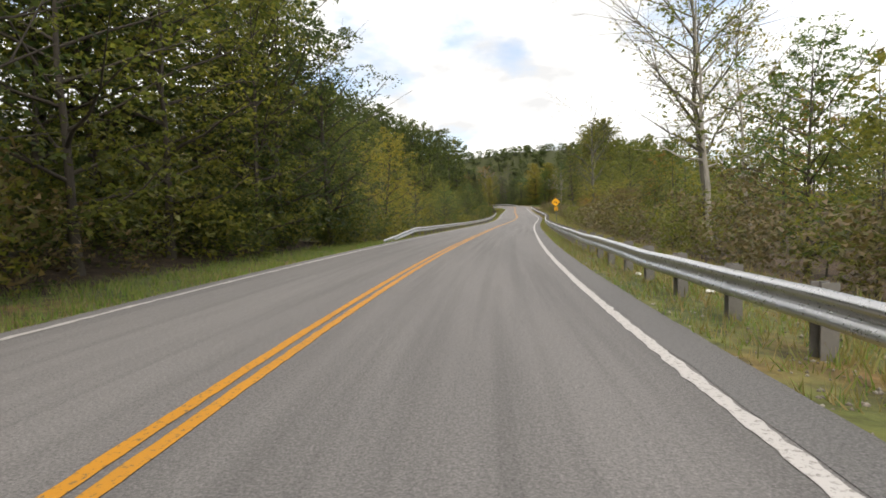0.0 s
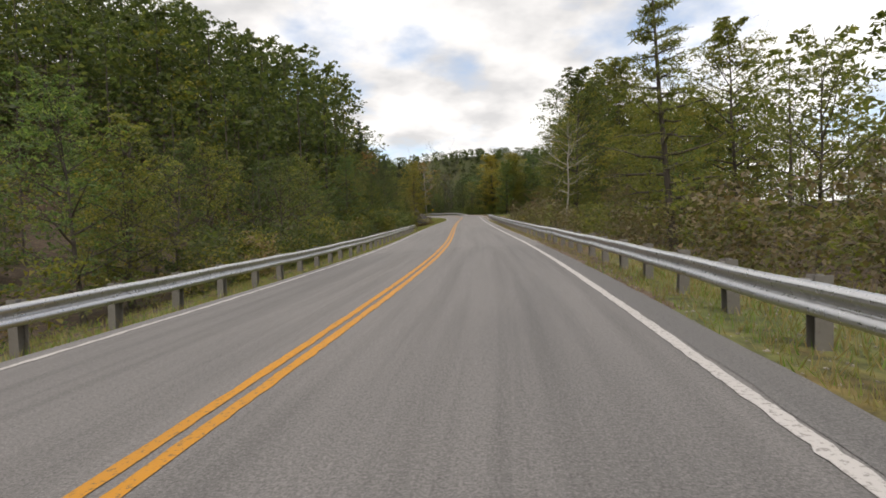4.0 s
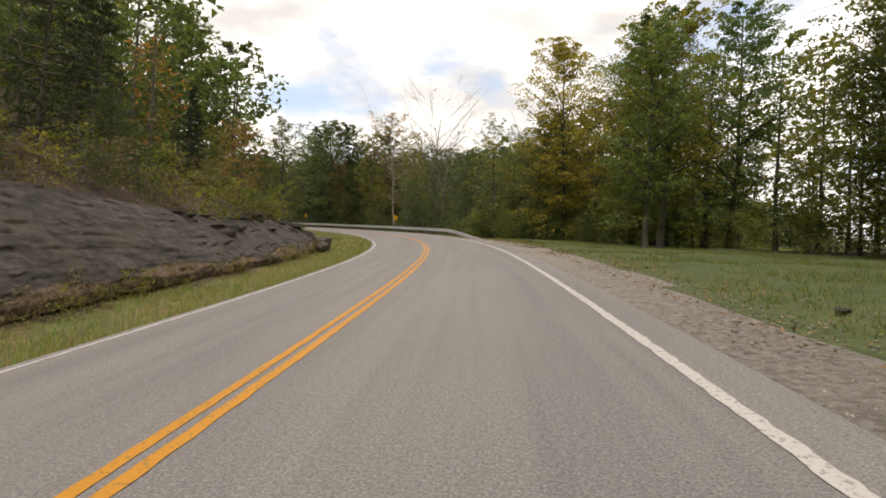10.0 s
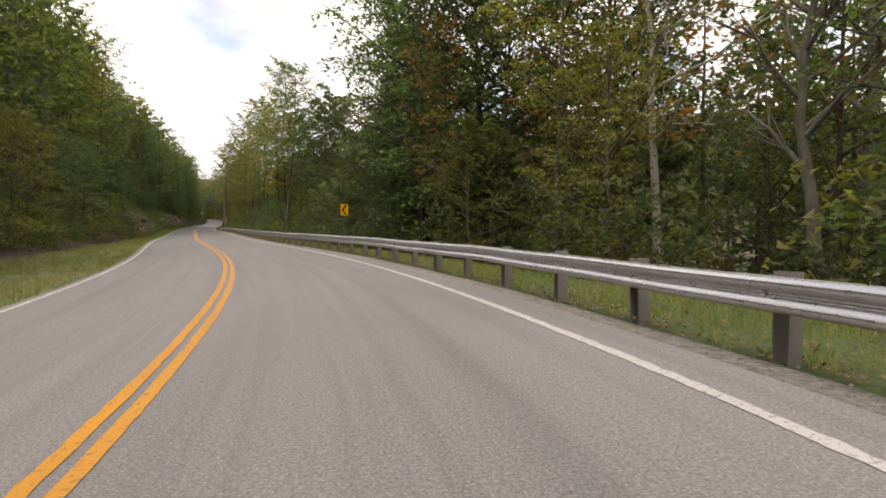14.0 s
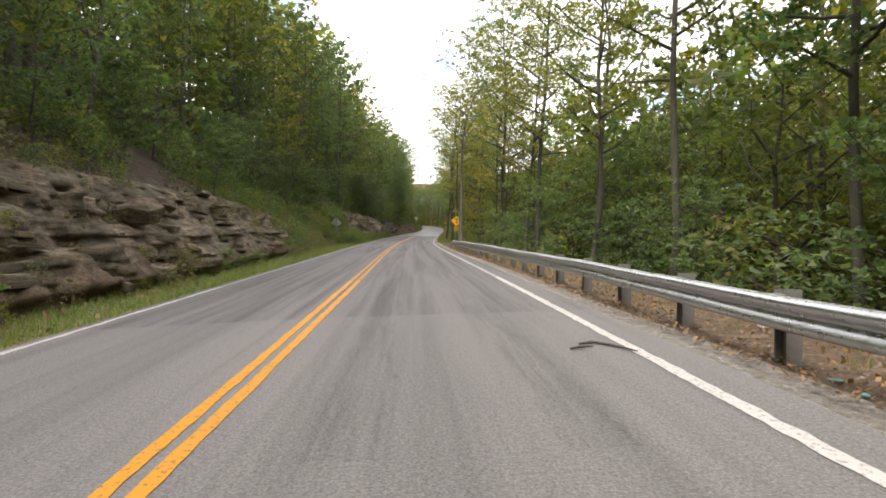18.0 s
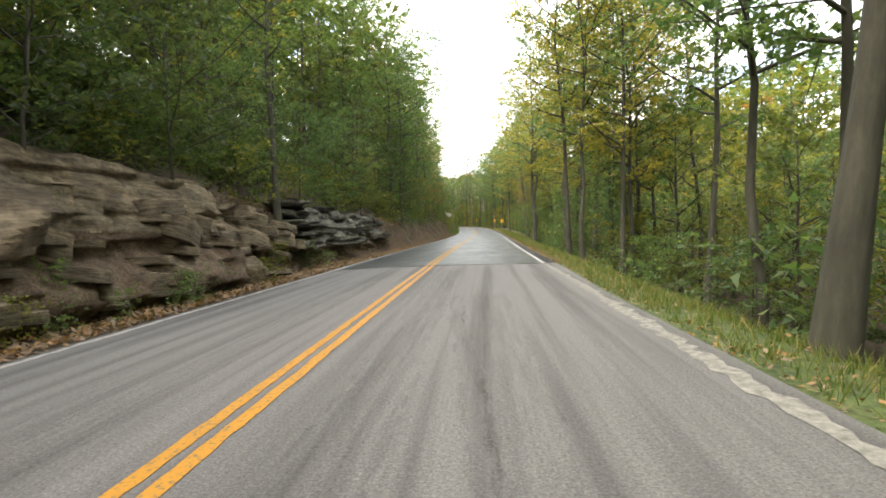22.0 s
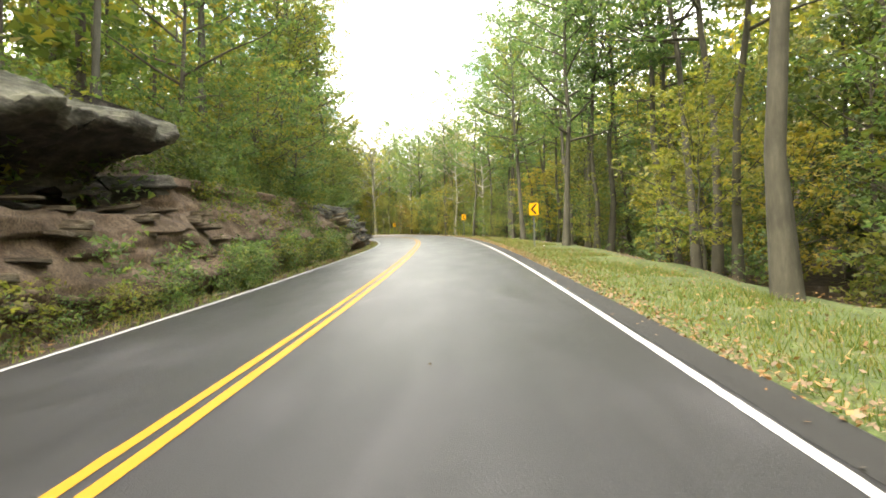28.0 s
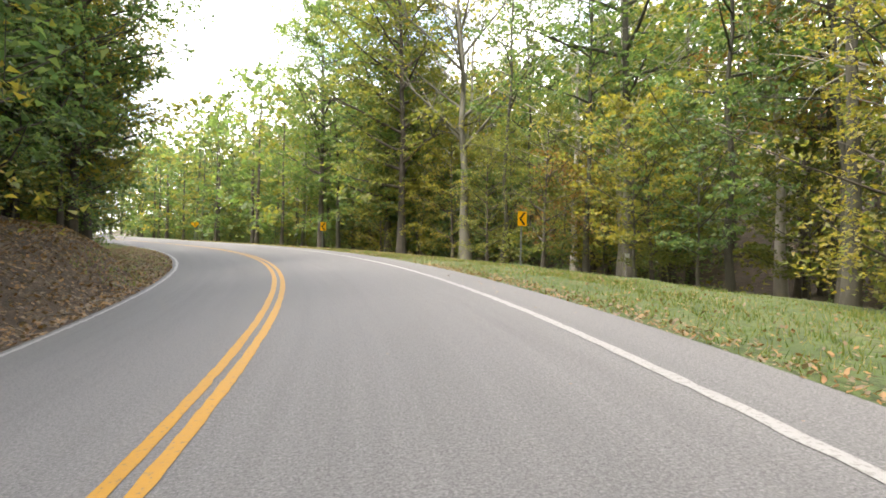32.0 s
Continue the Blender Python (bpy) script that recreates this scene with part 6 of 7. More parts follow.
# ---------------- woods behind, too many to count ----------------
def woods(name, label, spots, mats, protos, trunks=BARK_DARK):
    """Trees joined into one mass. spots: rows of s, d, scale, sort."""
    tv, tf, tm, qf, qm, o = [], [], [], [], [], 0
    for s, d, sc, sort in spots:
        k = protos[rng.integers(len(protos))]
        a = rng.uniform(0, 2 * np.pi)
        rot = np.array([[math.cos(a), math.sin(a), 0], [-math.sin(a), math.cos(a), 0], [0, 0, 1.0]]) * sc
        g = ground(s, d) - np.array([0, 0, 0.3])
        for (v, f), mi in ((k.trunk, 0), (k.crown, 1 + int(sort))):
            if mi == 0:
                v, f = v[:72], f[:64]
            tv.append(v @ rot + g)
            (qf if mi == 0 else tf).append(f + o)
            (qm if mi == 0 else tm).append(np.full(len(f), mi))
            o += len(v)
    me = mesh_of(name, np.concatenate(tv), [np.concatenate(qf), np.concatenate(tf)], [trunks] + mats, np.concatenate(qm + tm))
    return thing(name, me, label, "woods", kind="stuff")


def scatter(s0, s1, gap, e0, e1, side, scale, sorts, weights):
    out = []
    w = np.array(weights, float) / sum(weights)
    for s in np.arange(s0, s1, gap):
        e = e0(s) if callable(e0) else e0
        while e < e1:
            q = s + rng.normal(0, gap * 0.35)
            d = side * ((float(pave_r(q)) if side > 0 else float(pave_l(q))) + e + rng.normal(0, 1.0))
            out.append((q, d, rng.uniform(*scale), rng.choice(sorts, p=w)))
            e += gap * rng.uniform(0.8, 1.3)
    return out


FAR_MATS = [LEAF_OLIVE, LEAF_GREEN, LEAF_DARK, LEAF_YELLOW, LEAF_RUST]
sp = scatter(-10, 38, 6.0, 9, 46, -1, (0.75, 1.05), [0, 1, 2], [3, 1, 4])
sp += scatter(38, 58, 6.0, 14, 30, -1, (0.4, 0.55), [0, 1, 2, 3], [4, 2, 2, 1]) + scatter(58, 104, 4.0, 15, 32, -1, (0.3, 0.42), [0, 1, 2, 3], [5, 2, 1, 2]) + scatter(38, 100, 5.0, 34, 60, -1, (0.3, 0.45), [0, 2], [1, 4])
sp += scatter(100, 120, 5.0, 13, 30, -1, (0.3, 0.45), [0, 2], [2, 3]) + scatter(100, 120, 5.0, 32, 52, -1, (0.35, 0.5), [0, 2], [1, 5]) + scatter(120, 150, 4.0, 12, 50, -1, (0.75, 1.05), [0, 2], [1, 8])
sp += scatter(146, 172, 4.5, lambda s: cut_back(s) + 6, 50, -1, (0.6, 0.85), [0, 2], [1, 6]) + scatter(172, 240, 5.5, lambda s: cut_back(s) + 7, 50, -1, (0.45, 0.72), [0, 1, 2, 4], [2, 1, 6, 0.5])
sp += scatter(240, 330, 5.5, lambda s: float(knots(s, VERGE_L)) + 7, 40, -1, (0.9, 1.3), [0, 1, 2], [1, 2, 5])
sp += scatter(10, 100, 7.0, 62, 110, -1, (0.4, 0.55), [0, 2], [1, 4]) + scatter(100, 135, 5.0, 52, 110, -1, (0.4, 0.6), [0, 2], [1, 4]) + scatter(135, 170, 6.0, 52, 110, -1, (0.6, 0.85), [0, 2], [1, 4])
woods("hillside_woods", "dense dark green woods climbing the hillside", sp, FAR_MATS, WOOD)
sp = scatter(322, 680, 5.5, lambda s: cut_back(s) + 6, 36, -1, (1.1, 1.5), [0, 1, 2, 3], [3, 5, 1, 1])
# sort 2, the dark leaves, carries the slope's shade between 372 and 470
sp = [(s, d, c * (0.8 if s > 505 else 1.0), 2 if 372 < s < 470 and rng.random() < 0.7 else k) for s, d, c, k in sp]
woods("slope_woods", "dense green woods on the slope above the rock bank", sp, FAR_MATS, WOOD)
sp = scatter(-5, 155, 6.0, lambda s: 14 if s < 60 else 15, 44, 1, (0.45, 0.75), [0, 1, 3, 4], [5, 1, 2, 1])
sp += scatter(160, 214, 5.0, lambda s: float(knots(s, FLAT_R)) + 7, 44, 1, (1.0, 1.3), [0, 1, 3], [4, 1, 2]) + scatter(214, 245, 5.0, lambda s: float(knots(s, FLAT_R)) + 7, 44, 1, (0.8, 1.0), [0, 1, 3], [4, 1, 2])
woods("valley_woods", "olive and yellowing woods across the valley floor", sp, FAR_MATS, WOOD)
sp = scatter(242, 268, 5.0, 15, 45, 1, (0.5, 0.65), [0, 1, 2, 4], [3, 2, 3, 0.6]) + scatter(268, 335, 5.0, 21, 46, 1, (0.9, 1.15), [0, 1, 2, 4], [2, 2, 4, 0.3])
woods("bend_woods", "dark woods outside the bend", sp, FAR_MATS, WOOD)
sp = scatter(322, 690, 5.0, lambda s: float(knots(s, FLAT_R)) + 16, 52, 1, (1.0, 1.4), [0, 1, 2, 3, 4], [4, 4, 4, 0.8, 0.1])
sp = [(s, d, c * (0.55 if 418 < s < 470 else 1.0), k) for s, d, c, k in sp]
woods("downhill_woods", "green and yellow autumn woods falling away from the road", sp, FAR_MATS, WOOD)
sp = []
for s in np.arange(640, 735, 5.5):
    for side in (-1, 1):
        for e in np.arange(6, 40, 6.0):
            sp.append((s + rng.normal(0, 1.5), side * (4 + e + rng.normal(0, 1)), rng.uniform(1.0, 1.4), rng.choice([0, 1, 2, 3], p=[0.3, 0.5, 0.14, 0.06])))
for s in (739, 744, 749):
    for d in np.arange(-42, 43, 5.0):
        sp.append((s + rng.normal(0, 1), d + rng.normal(0, 1), rng.uniform(0.9, 1.3), rng.choice([0, 1, 2])))
woods("far_bend_woods", "yellow-green woods round the far bend", sp, FAR_MATS, WOOD)

# distant wooded ridge closing the valley
def ridge(name, label, cx_, cy_, ax, ay, turn, top, count, mats):
    r = np.random.default_rng(int(abs(cx_) + 31))
    a = radians(turn)
    n_ = count
    u, v = r.uniform(-1, 1, n_), r.uniform(-1, 1, n_)
    h = top * np.clip(1 - u ** 2, 0, 1) ** 0.7 * np.clip(1 - v ** 2, 0, 1)
    x = cx_ + u * ax * math.cos(a) - v * ay * math.sin(a)
    y = cy_ + u * ax * math.sin(a) + v * ay * math.cos(a)
    z = np.interp(along(np.array([cx_]), np.array([cy_]))[0][0], SG, LZ) + h
    tv, tf, o = [], [], 0
    for i in range(n_):
        k = WOOD[r.integers(len(WOOD))]
        vv, ff = k.crown
        sub = r.choice(len(ff), 80, replace=False)
        vs = vv.reshape(-1, 3, 3)[sub]
        c = vs.mean(1, keepdims=True)
        vs = (c + (vs - c) * 4.0).reshape(-1, 3)
        tv.append(vs * np.array([0.8, 0.8, 0.5]) + np.array([x[i], y[i], z[i] - 2]))
        tf.append(np.arange(len(vs)).reshape(-1, 3) + o)
        o += len(vs)
    gx, gy = np.meshgrid(np.linspace(-1.1, 1.1, 40), np.linspace(-1.1, 1.1, 24), indexing="ij")
    gh = top * np.clip(1 - gx ** 2, 0, 1) ** 0.7 * np.clip(1 - gy ** 2, 0, 1) + z[0] - h[0]
    gp = np.stack([cx_ + gx * ax * math.cos(a) - gy * ay * math.sin(a), cy_ + gx * ax * math.sin(a) + gy * ay * math.cos(a), gh - 1.0], -1).reshape(-1, 3)
    gf = sheet(40, 24)
    me = mesh_of(name, np.concatenate(tv + [gp]), [np.concatenate(tf), gf + o], [mats, mats], np.concatenate([np.zeros(sum(len(f) for f in tf)), np.ones(len(gf))]))
    thing(name, me, label, "wooded hill", kind="stuff")


_rx, _ry = plan(250.0, 0.0)
ridge("far_ridge", "distant blue-green wooded ridge", _rx + 150, _ry + 330, 240, 70, 8, 62, 1300, LEAF_DARK)


# ---------------- undergrowth, grass and fallen leaves ----------------
def bushes(name, label, spots, mats):
    tv, tf, tm, o = [], [], [], 0
    for s, d, sc, sort, proud in spots:
        k = BUSH[rng.integers(len(BUSH))]
        a = rng.uniform(0, 2 * np.pi)
        rot = np.array([[math.cos(a), math.sin(a), 0], [-math.sin(a), math.cos(a), 0], [0, 0, 0.8 + 0.4 * rng.random()]]) * sc
        g = place(s, d - math.copysign(proud, d), land(s, d)) - np.array([0, 0, 0.1])
        v, f = k.crown
        n_ = len(f)
        take = rng.permutation(n_)[: int(n_ * 0.27)]
        v = (v.reshape(-1, 3, 3)[take]).reshape(-1, 3)
        tv.append(v @ rot + g)
        tf.append(np.arange(len(v)).reshape(-1, 3) + o)
        tm.append(np.full(len(take), int(sort)))
        o += len(v)
    thing(name, mesh_of(name, np.concatenate(tv), [np.concatenate(tf)], mats, np.concatenate(tm)), label, "undergrowth", kind="stuff")


def spots(s0, s1, n_, e0, e1, side, scale, sorts, proud=0.0):
    out = []
    for _ in range(n_):
        s = rng.uniform(s0, s1)
        lo, hi = (e0(s) if callable(e0) else e0), (e1(s) if callable(e1) else e1)
        e = rng.uniform(lo, hi)
        if side < 0 and 516 < s < 528.5 and 1.6 < e < 5.5:
            continue
        out.append((s, side * ((float(pave_r(s)) if side > 0 else float(pave_l(s))) + e), rng.uniform(*scale), rng.choice(sorts), proud))
    return out


B_MATS = [BRUSH, LEAF_OLIVE, LEAF_GREEN, GOLDENROD, LEAF_DARK]
bushes("roadside_brush", "brownish autumn brush behind the guardrail", spots(-5, 146, 300, 2.9, 8, 1, (0.5, 0.95), [0, 0, 0, 1, 1]) + spots(132, 146, 34, 3.0, 6.0, 1, (0.28, 0.5), [3, 1, 1, 0]), B_MATS)
bushes("left_brush", "weedy green brush below the trees", spots(-5, 145, 190, 3.2, 7, -1, (0.5, 1.0), [1, 1, 4, 0]) + spots(-5, 38, 200, 2.7, 7, -1, (0.5, 1.0), [4, 4, 1]) + spots(96, 132, 130, 3.4, 9, -1, (0.5, 1.1), [1, 4, 4]) + spots(150, 232, 240, lambda s: float(knots(s, VERGE_L)) - 0.15, lambda s: float(knots(s, VERGE_L)) + 0.7, -1, (0.16, 0.36), [0, 0, 1], 0.25) + spots(140, 240, 230, lambda s: cut_back(s) - 1.8, lambda s: cut_back(s) + 4, -1, (0.5, 1.1), [1, 4, 0]) + spots(126, 166, 260, 5.0, 17, -1, (0.6, 1.3), [1, 4, 4, 4]) + spots(128, 156, 170, 3.0, 9.5, -1, (0.45, 1.0), [1, 2, 4, 4]) + spots(240, 325, 90, lambda s: float(knots(s, VERGE_L)) + 0.3, lambda s: float(knots(s, VERGE_L)) + 4, -1, (0.5, 1.1), [1, 2, 4, 4]) + spots(292, 334, 230, lambda s: float(knots(s, VERGE_L)) + 0.2, lambda s: float(knots(s, VERGE_L)) + 7, -1, (0.4, 1.0), [1, 2, 4, 4]), B_MATS)
bushes("bank_brush", "green brush and vines on the rock bank", spots(376, 426, 260, lambda s: cut_back(s) - 0.9, lambda s: cut_back(s) + 5, -1, (0.6, 1.2), [4, 4, 2]) + spots(412, 448, 110, lambda s: cut_back(s) - 1.0, lambda s: cut_back(s) + 6, -1, (0.5, 1.0), [1, 2, 4, 4]) + spots(440, 505, 150, 2.6, 8.0, -1, (0.25, 0.65), [1, 2, 2, 4]) + spots(322, 660, 720, lambda s: cut_back(s) - 1.7, lambda s: cut_back(s) + 6.5, -1, (0.5, 1.1), [1, 2, 2, 4]) + spots(358, 386, 300, lambda s: float(knots(s, VERGE_L)), lambda s: cut_back(s) + 2, -1, (0.3, 0.75), [1, 2, 2, 0]) + spots(322, 404, 360, lambda s: float(knots(s, VERGE_L)) * 0.7, lambda s: cut_back(s) - 1.2, -1, (0.2, 0.45), [1, 2, 0], 0.35) + spots(498, 560, 110, 0.8, 3.2, -1, (0.25, 0.6), [1, 2]) + spots(494, 527, 150, 0.3, 1.55, -1, (0.2, 0.45), [1, 2, 2]) + spots(403, 424, 24, 0.6, 2.2, -1, (0.2, 0.5), [1, 2, 2, 4]) + spots(381, 388, 90, 1.0, 4.5, -1, (0.3, 0.7), [1, 2, 2], 0.4) + spots(383, 403, 90, 0.3, 1.6, -1, (0.2, 0.45), [1, 2, 2]) + spots(494, 516, 150, 1.2, 3.6, -1, (0.25, 0.55), [1, 2, 0], 0.3) + spots(526, 543, 190, 0.5, 3.4, -1, (0.3, 0.65), [1, 2, 2, 4]) + spots(528, 560, 90, 3.0, 5.5, -1, (0.4, 0.9), [1, 2, 2]) + spots(500, 566, 120, 3.0, 5.5, -1, (0.4, 0.8), [1, 2, 4]) + [(q, -(float(pave_l(q)) + 3.9 + 0.21 * (k * 7 % 13)), 0.75 + 0.04 * (k % 7), (1, 2, 2, 4)[k % 4], 0.0) for k, q in enumerate(np.linspace(514.5, 527.5, 46))], B_MATS)
bushes("wood_edge_brush", "mixed green brush along the wood's edge", spots(165, 245, 300, lambda s: float(knots(s, FLAT_R)) - 0.3, lambda s: float(knots(s, FLAT_R)) + 4, 1, (0.7, 1.5), [1, 1, 2, 4]) + spots(240, 335, 260, 4.5, 13, 1, (0.6, 1.2), [1, 4, 4, 4]) + spots(624, 735, 320, 3.6, 16, -1, (0.8, 1.7), [1, 2, 2]) + spots(660, 735, 160, 5.0, 16, 1, (0.8, 1.7), [1, 2, 2]) + spots(335, 660, 240, lambda s: float(knots(s, FLAT_R)) + 1.5, lambda s: float(knots(s, FLAT_R)) + 8, 1, (0.5, 1.1), [1, 2, 2]), B_MATS)


def blades(name, label, zones, mats):
    """Grass: single bent blades in tufts. zones: s0, s1, count, e0, e1, side, height, sort."""
    vs, ms = [], []
    for s0, s1, n_, e0, e1, side, hgt, sort in zones:
        tuft = rng.uniform(s0, s1, n_ // 6 + 1)
        s = np.repeat(tuft, 6)[:n_] + rng.normal(0, 0.07, n_)
        lo = knots(s, e0) if isinstance(e0, list) else np.full(n_, e0)
        hi = knots(s, e1) if isinstance(e1, list) else np.full(n_, e1)
        u = np.repeat(rng.random(n_ // 6 + 1), 6)[:n_]
        e = lo + (hi - lo) * u + rng.normal(0, 0.07, n_)
        e = np.maximum(e, lo)
        d = side * ((pave_r(s) if side > 0 else pave_l(s)) + e)
        g = ground(s, d) - np.array([0, 0, 0.03])
        h = hgt * rng.uniform(0.5, 1.3, n_)
        a = rng.uniform(0, 2 * np.pi, n_)
        w = 0.004 + 0.006 * rng.random(n_) + 0.012 * hgt
        ax = np.stack([np.cos(a), np.sin(a), 0 * a], -1)
        tip = g + np.stack([rng.normal(0, 0.35, n_) * h, rng.normal(0, 0.35, n_) * h, h], -1)
        vs.append(np.stack([g - ax * w[:, None], g + ax * w[:, None], tip], 1).reshape(-1, 3))
        ms.append(np.where(rng.random(n_) < sort, 1, 0))
    v = np.concatenate(vs)
    thing(name, mesh_of(name, v, [np.arange(len(v)).reshape(-1, 3)], mats, np.concatenate(ms)), label, "grass", kind="stuff")


blades("verge_grass", "mown and weedy grass along the road's edges", [
    (-5, 36, 19800, 0.3, 3.6, -1, 0.2, 0.15), (30, 145, 38000, 0.3, 3.4, -1, 0.2, 0.55), (140, 245, 35200, 0.1, VERGE_L, -1, 0.24, 0.5), (240, 330, 26400, 0.1, VERGE_L, -1, 0.2, 0.3), (325, 406, 23000, 0.05, VERGE_L, -1, 0.22, 0.1), (360, 386, 9000, 1.0, 6.0, -1, 0.3, 0.35), (495, 570, 6600, 0.1, VERGE_L, -1, 0.2, 0.3), (600, 660, 6600, 0.1, 2.2, -1, 0.2, 0.3),
    (-5, 88, 52000, 0.08, 4.0, 1, 0.17, 0.6), (-5, 88, 9000, 0.9, 4.0, 1, 0.36, 0.8), (85, 150, 12000, 0.2, 2.2, 1, 0.14, 0.8), (85, 150, 14000, 1.7, 4.2, 1, 0.3, 0.7), (232, 305, 40000, 0.75, 4.5, 1, 0.16, 0.25), (300, 372, 5000, 1.2, 3.2, 1, 0.2, 0.8), (370, 386, 5000, 0.4, 2.6, 1, 0.2, 0.4)], [GRASS, GRASS_DRY])
blades("meadow_grass", "short green and tawny meadow grass beside the road", [
    (150, 186, 60000, [(150, 2.6), (165, 3.6), (176, 2.4), (190, 1.7)], [(150, 8), (165, 19), (190, 20)], 1, 0.15, 0.6), (186, 236, 80000, [(186, 1.8), (235, 1.5)], [(186, 20), (215, 20), (235, 7)], 1, 0.13, 0.12)], [GRASS_DARKENED, GRASS_DRY])
# the verge under the trees takes the darkened grass
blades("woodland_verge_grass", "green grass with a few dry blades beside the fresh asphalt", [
    (384, 500, 57200, 0.15, [(384, 2.2), (500, 3.4)], 1, 0.2, 0.15), (500, 660, 160000, 0.2, FLAT_R, 1, 0.125, 0.1)], [GRASS_DARKENED, GRASS_DRY])


def litter(name, label, zones):
    vs = []
    for s0, s1, n_, e0, e1, side in zones:
        s = rng.uniform(s0, s1, n_)
        lo = knots(s, e0) if isinstance(e0, list) else np.full(n_, e0)
        hi = knots(s, e1) if isinstance(e1, list) else np.full(n_, e1)
        e = lo + (hi - lo) * rng.random(n_) ** (1.5 if side > 0 else 1.0)
        d = side * ((pave_r(s) if side > 0 else pave_l(s)) + e)
        g = ground(s, d) + np.array([0, 0, 0.05]) + rng.uniform(0, 0.05, (n_, 1)) * np.array([0, 0, 1.0])
        a = rng.uniform(0, 2 * np.pi, n_)
        sz = rng.uniform(0.016, 0.038, n_)[:, None] * (1.0 if side > 0 else 1.6)
        u = np.stack([np.cos(a), np.sin(a), rng.normal(0, 0.4, n_)], -1) * sz
        w = np.stack([-np.sin(a), np.cos(a), rng.normal(0, 0.4, n_)], -1) * sz * 0.65
        vs.append(np.stack([g - u, g + w, g + u, g - w], 1).reshape(-1, 3))
    v = np.concatenate(vs)
    thing(name, mesh_of(name, v, [np.arange(len(v)).reshape(-1, 4)], FALLEN), label, "fallen leaves", kind="stuff")


litter("fallen_leaves", "orange and brown fallen leaves along the edges", [
    (176, 236, 4500, 0.8, 2.8, 1), (236, 330, 6000, 0.5, 1.6, 1), (300, 378, 20000, 0.3, 3.0, 1), (386, 500, 6000, 0.0, 1.6, 1), (500, 660, 17000, 0.0, 5.0, 1), (420, 600, 17000, 0.0, 0.6, 1),
    (424, 505, 50000, 0.0, [(424, 3.5), (500, 4.5)], -1), (560, 640, 36000, 0.0, 4.0, -1), (330, 404, 3000, 0.3, 4.0, -1), (402, 426, 15000, 0.0, 3.6, -1), (500, 565, 5000, 0.2, 3.0, -1)])


# ---------------- fallen wood and roadside scraps ----------------
def fallen_branch(s, el, ln, turn, lift, rad, mat, label, forks=5):
    """A dead branch lying up the bank; turn: 90 along the road, 180 straight uphill; lift: how far its upper end stands off the ground."""
    r = np.random.default_rng(int(s * 10) + forks)
    a = radians(turn)

    def on_bank(q, aside=0.0):
        sq, eq = s + math.sin(a) * ln * q - math.cos(a) * aside, max(0.2, el - math.cos(a) * ln * q - math.sin(a) * aside)
        return ground(sq, -(float(pave_l(sq)) + eq))

    org = on_bank(0)
    off = 0.2 + lift * 0.02
    spine = np.array([on_bank(q) + np.array([0, 0, 0.06 + rad + off * q ** 0.7]) + r.normal(0, ln * 0.018, 3) * (q > 0) for q in np.linspace(0, 1, 6)]) - org
    ob = thing("fallen_branch", None, label, "branch")
    ob.location = org
    part("stem", mesh_of("stem", *tube(spine, np.linspace(rad, rad * 0.35, 6), 6), mat, shade=True), ob)
    for _ in range(forks):
        k = r.integers(1, 5)
        q = k / 5
        tip = on_bank(min(1.25, q + r.uniform(0.15, 0.4)), r.normal(0, 0.28) * ln) + np.array([0, 0, 0.1 + off + r.uniform(0, 0.5)]) - org
        u = np.linspace(0, 1, 4)[:, None]
        part("twig", mesh_of("twig", *tube(spine[k] + (tip - spine[k]) * u + r.normal(0, 0.02 * ln, (4, 3)) * u, np.linspace(rad * 0.5, 0.007, 4), 4), mat, shade=True), ob)


for s_, el_, ln_, tu_, ti_, ra_ in ((447, 1.2, 2.6, 150, 28, 0.05), (450, 2.0, 3.2, 170, 22, 0.05), (453, 2.6, 3.6, 200, 18, 0.06), (455, 2.2, 2.8, 140, 30, 0.04), (456.5, 2.8, 3.4, 185, 14, 0.05), (458, 3.0, 2.6, 120, 26, 0.04), (462, 2.4, 3.0, 160, 20, 0.05), (466, 2.0, 2.2, 190, 18, 0.04), (472, 2.4, 2.8, 150, 24, 0.05), (444, 0.8, 1.6, 130, 25, 0.03), (479, 1.8, 2.4, 170, 22, 0.04), (586, 1.6, 2.2, 150, 18, 0.04), (593, 1.9, 1.8, 175, 20, 0.03)):
    fallen_branch(s_, el_, ln_, tu_, ti_, ra_, BARK_GREY, "bleached dead branch lying on the leaf-covered bank")
for k in range(16):
    fallen_branch(444 + 2.9 * k + (k * 7 % 5) * 0.3, 1.0 + (k * 5 % 7) * 0.42, 1.6 + (k * 3 % 5) * 0.4, 100 + (k * 47 % 130), 12 + (k * 11 % 22), 0.026 + 0.005 * (k % 4), BARK_GREY, "broken grey dead branch on the leaf-covered bank", 6)


def sticks(name, label, zones):
    """Twigs and small sticks strewn over the litter."""
    bits = []
    for s0, s1, n_, e0, e1 in zones:
        for _ in range(n_):
            s, e = rng.uniform(s0, s1), rng.uniform(e0, e1)
            d = -(float(pave_l(s)) + e)
            ln = rng.uniform(0.15, 0.8)
            a = rng.uniform(0, 2 * np.pi)
            q = np.array([ground(s + math.cos(a) * ln * t, d + math.sin(a) * ln * t) + np.array([0, 0, 0.04 + rng.uniform(0, 0.08)]) for t in (0, 1)])
            r = rng.uniform(0.006, 0.018)
            bits.append(tube(q, [r, r * 0.5], 3))
    thing(name, mesh_of(name, *join(bits), STICK), label, "twigs", kind="stuff")


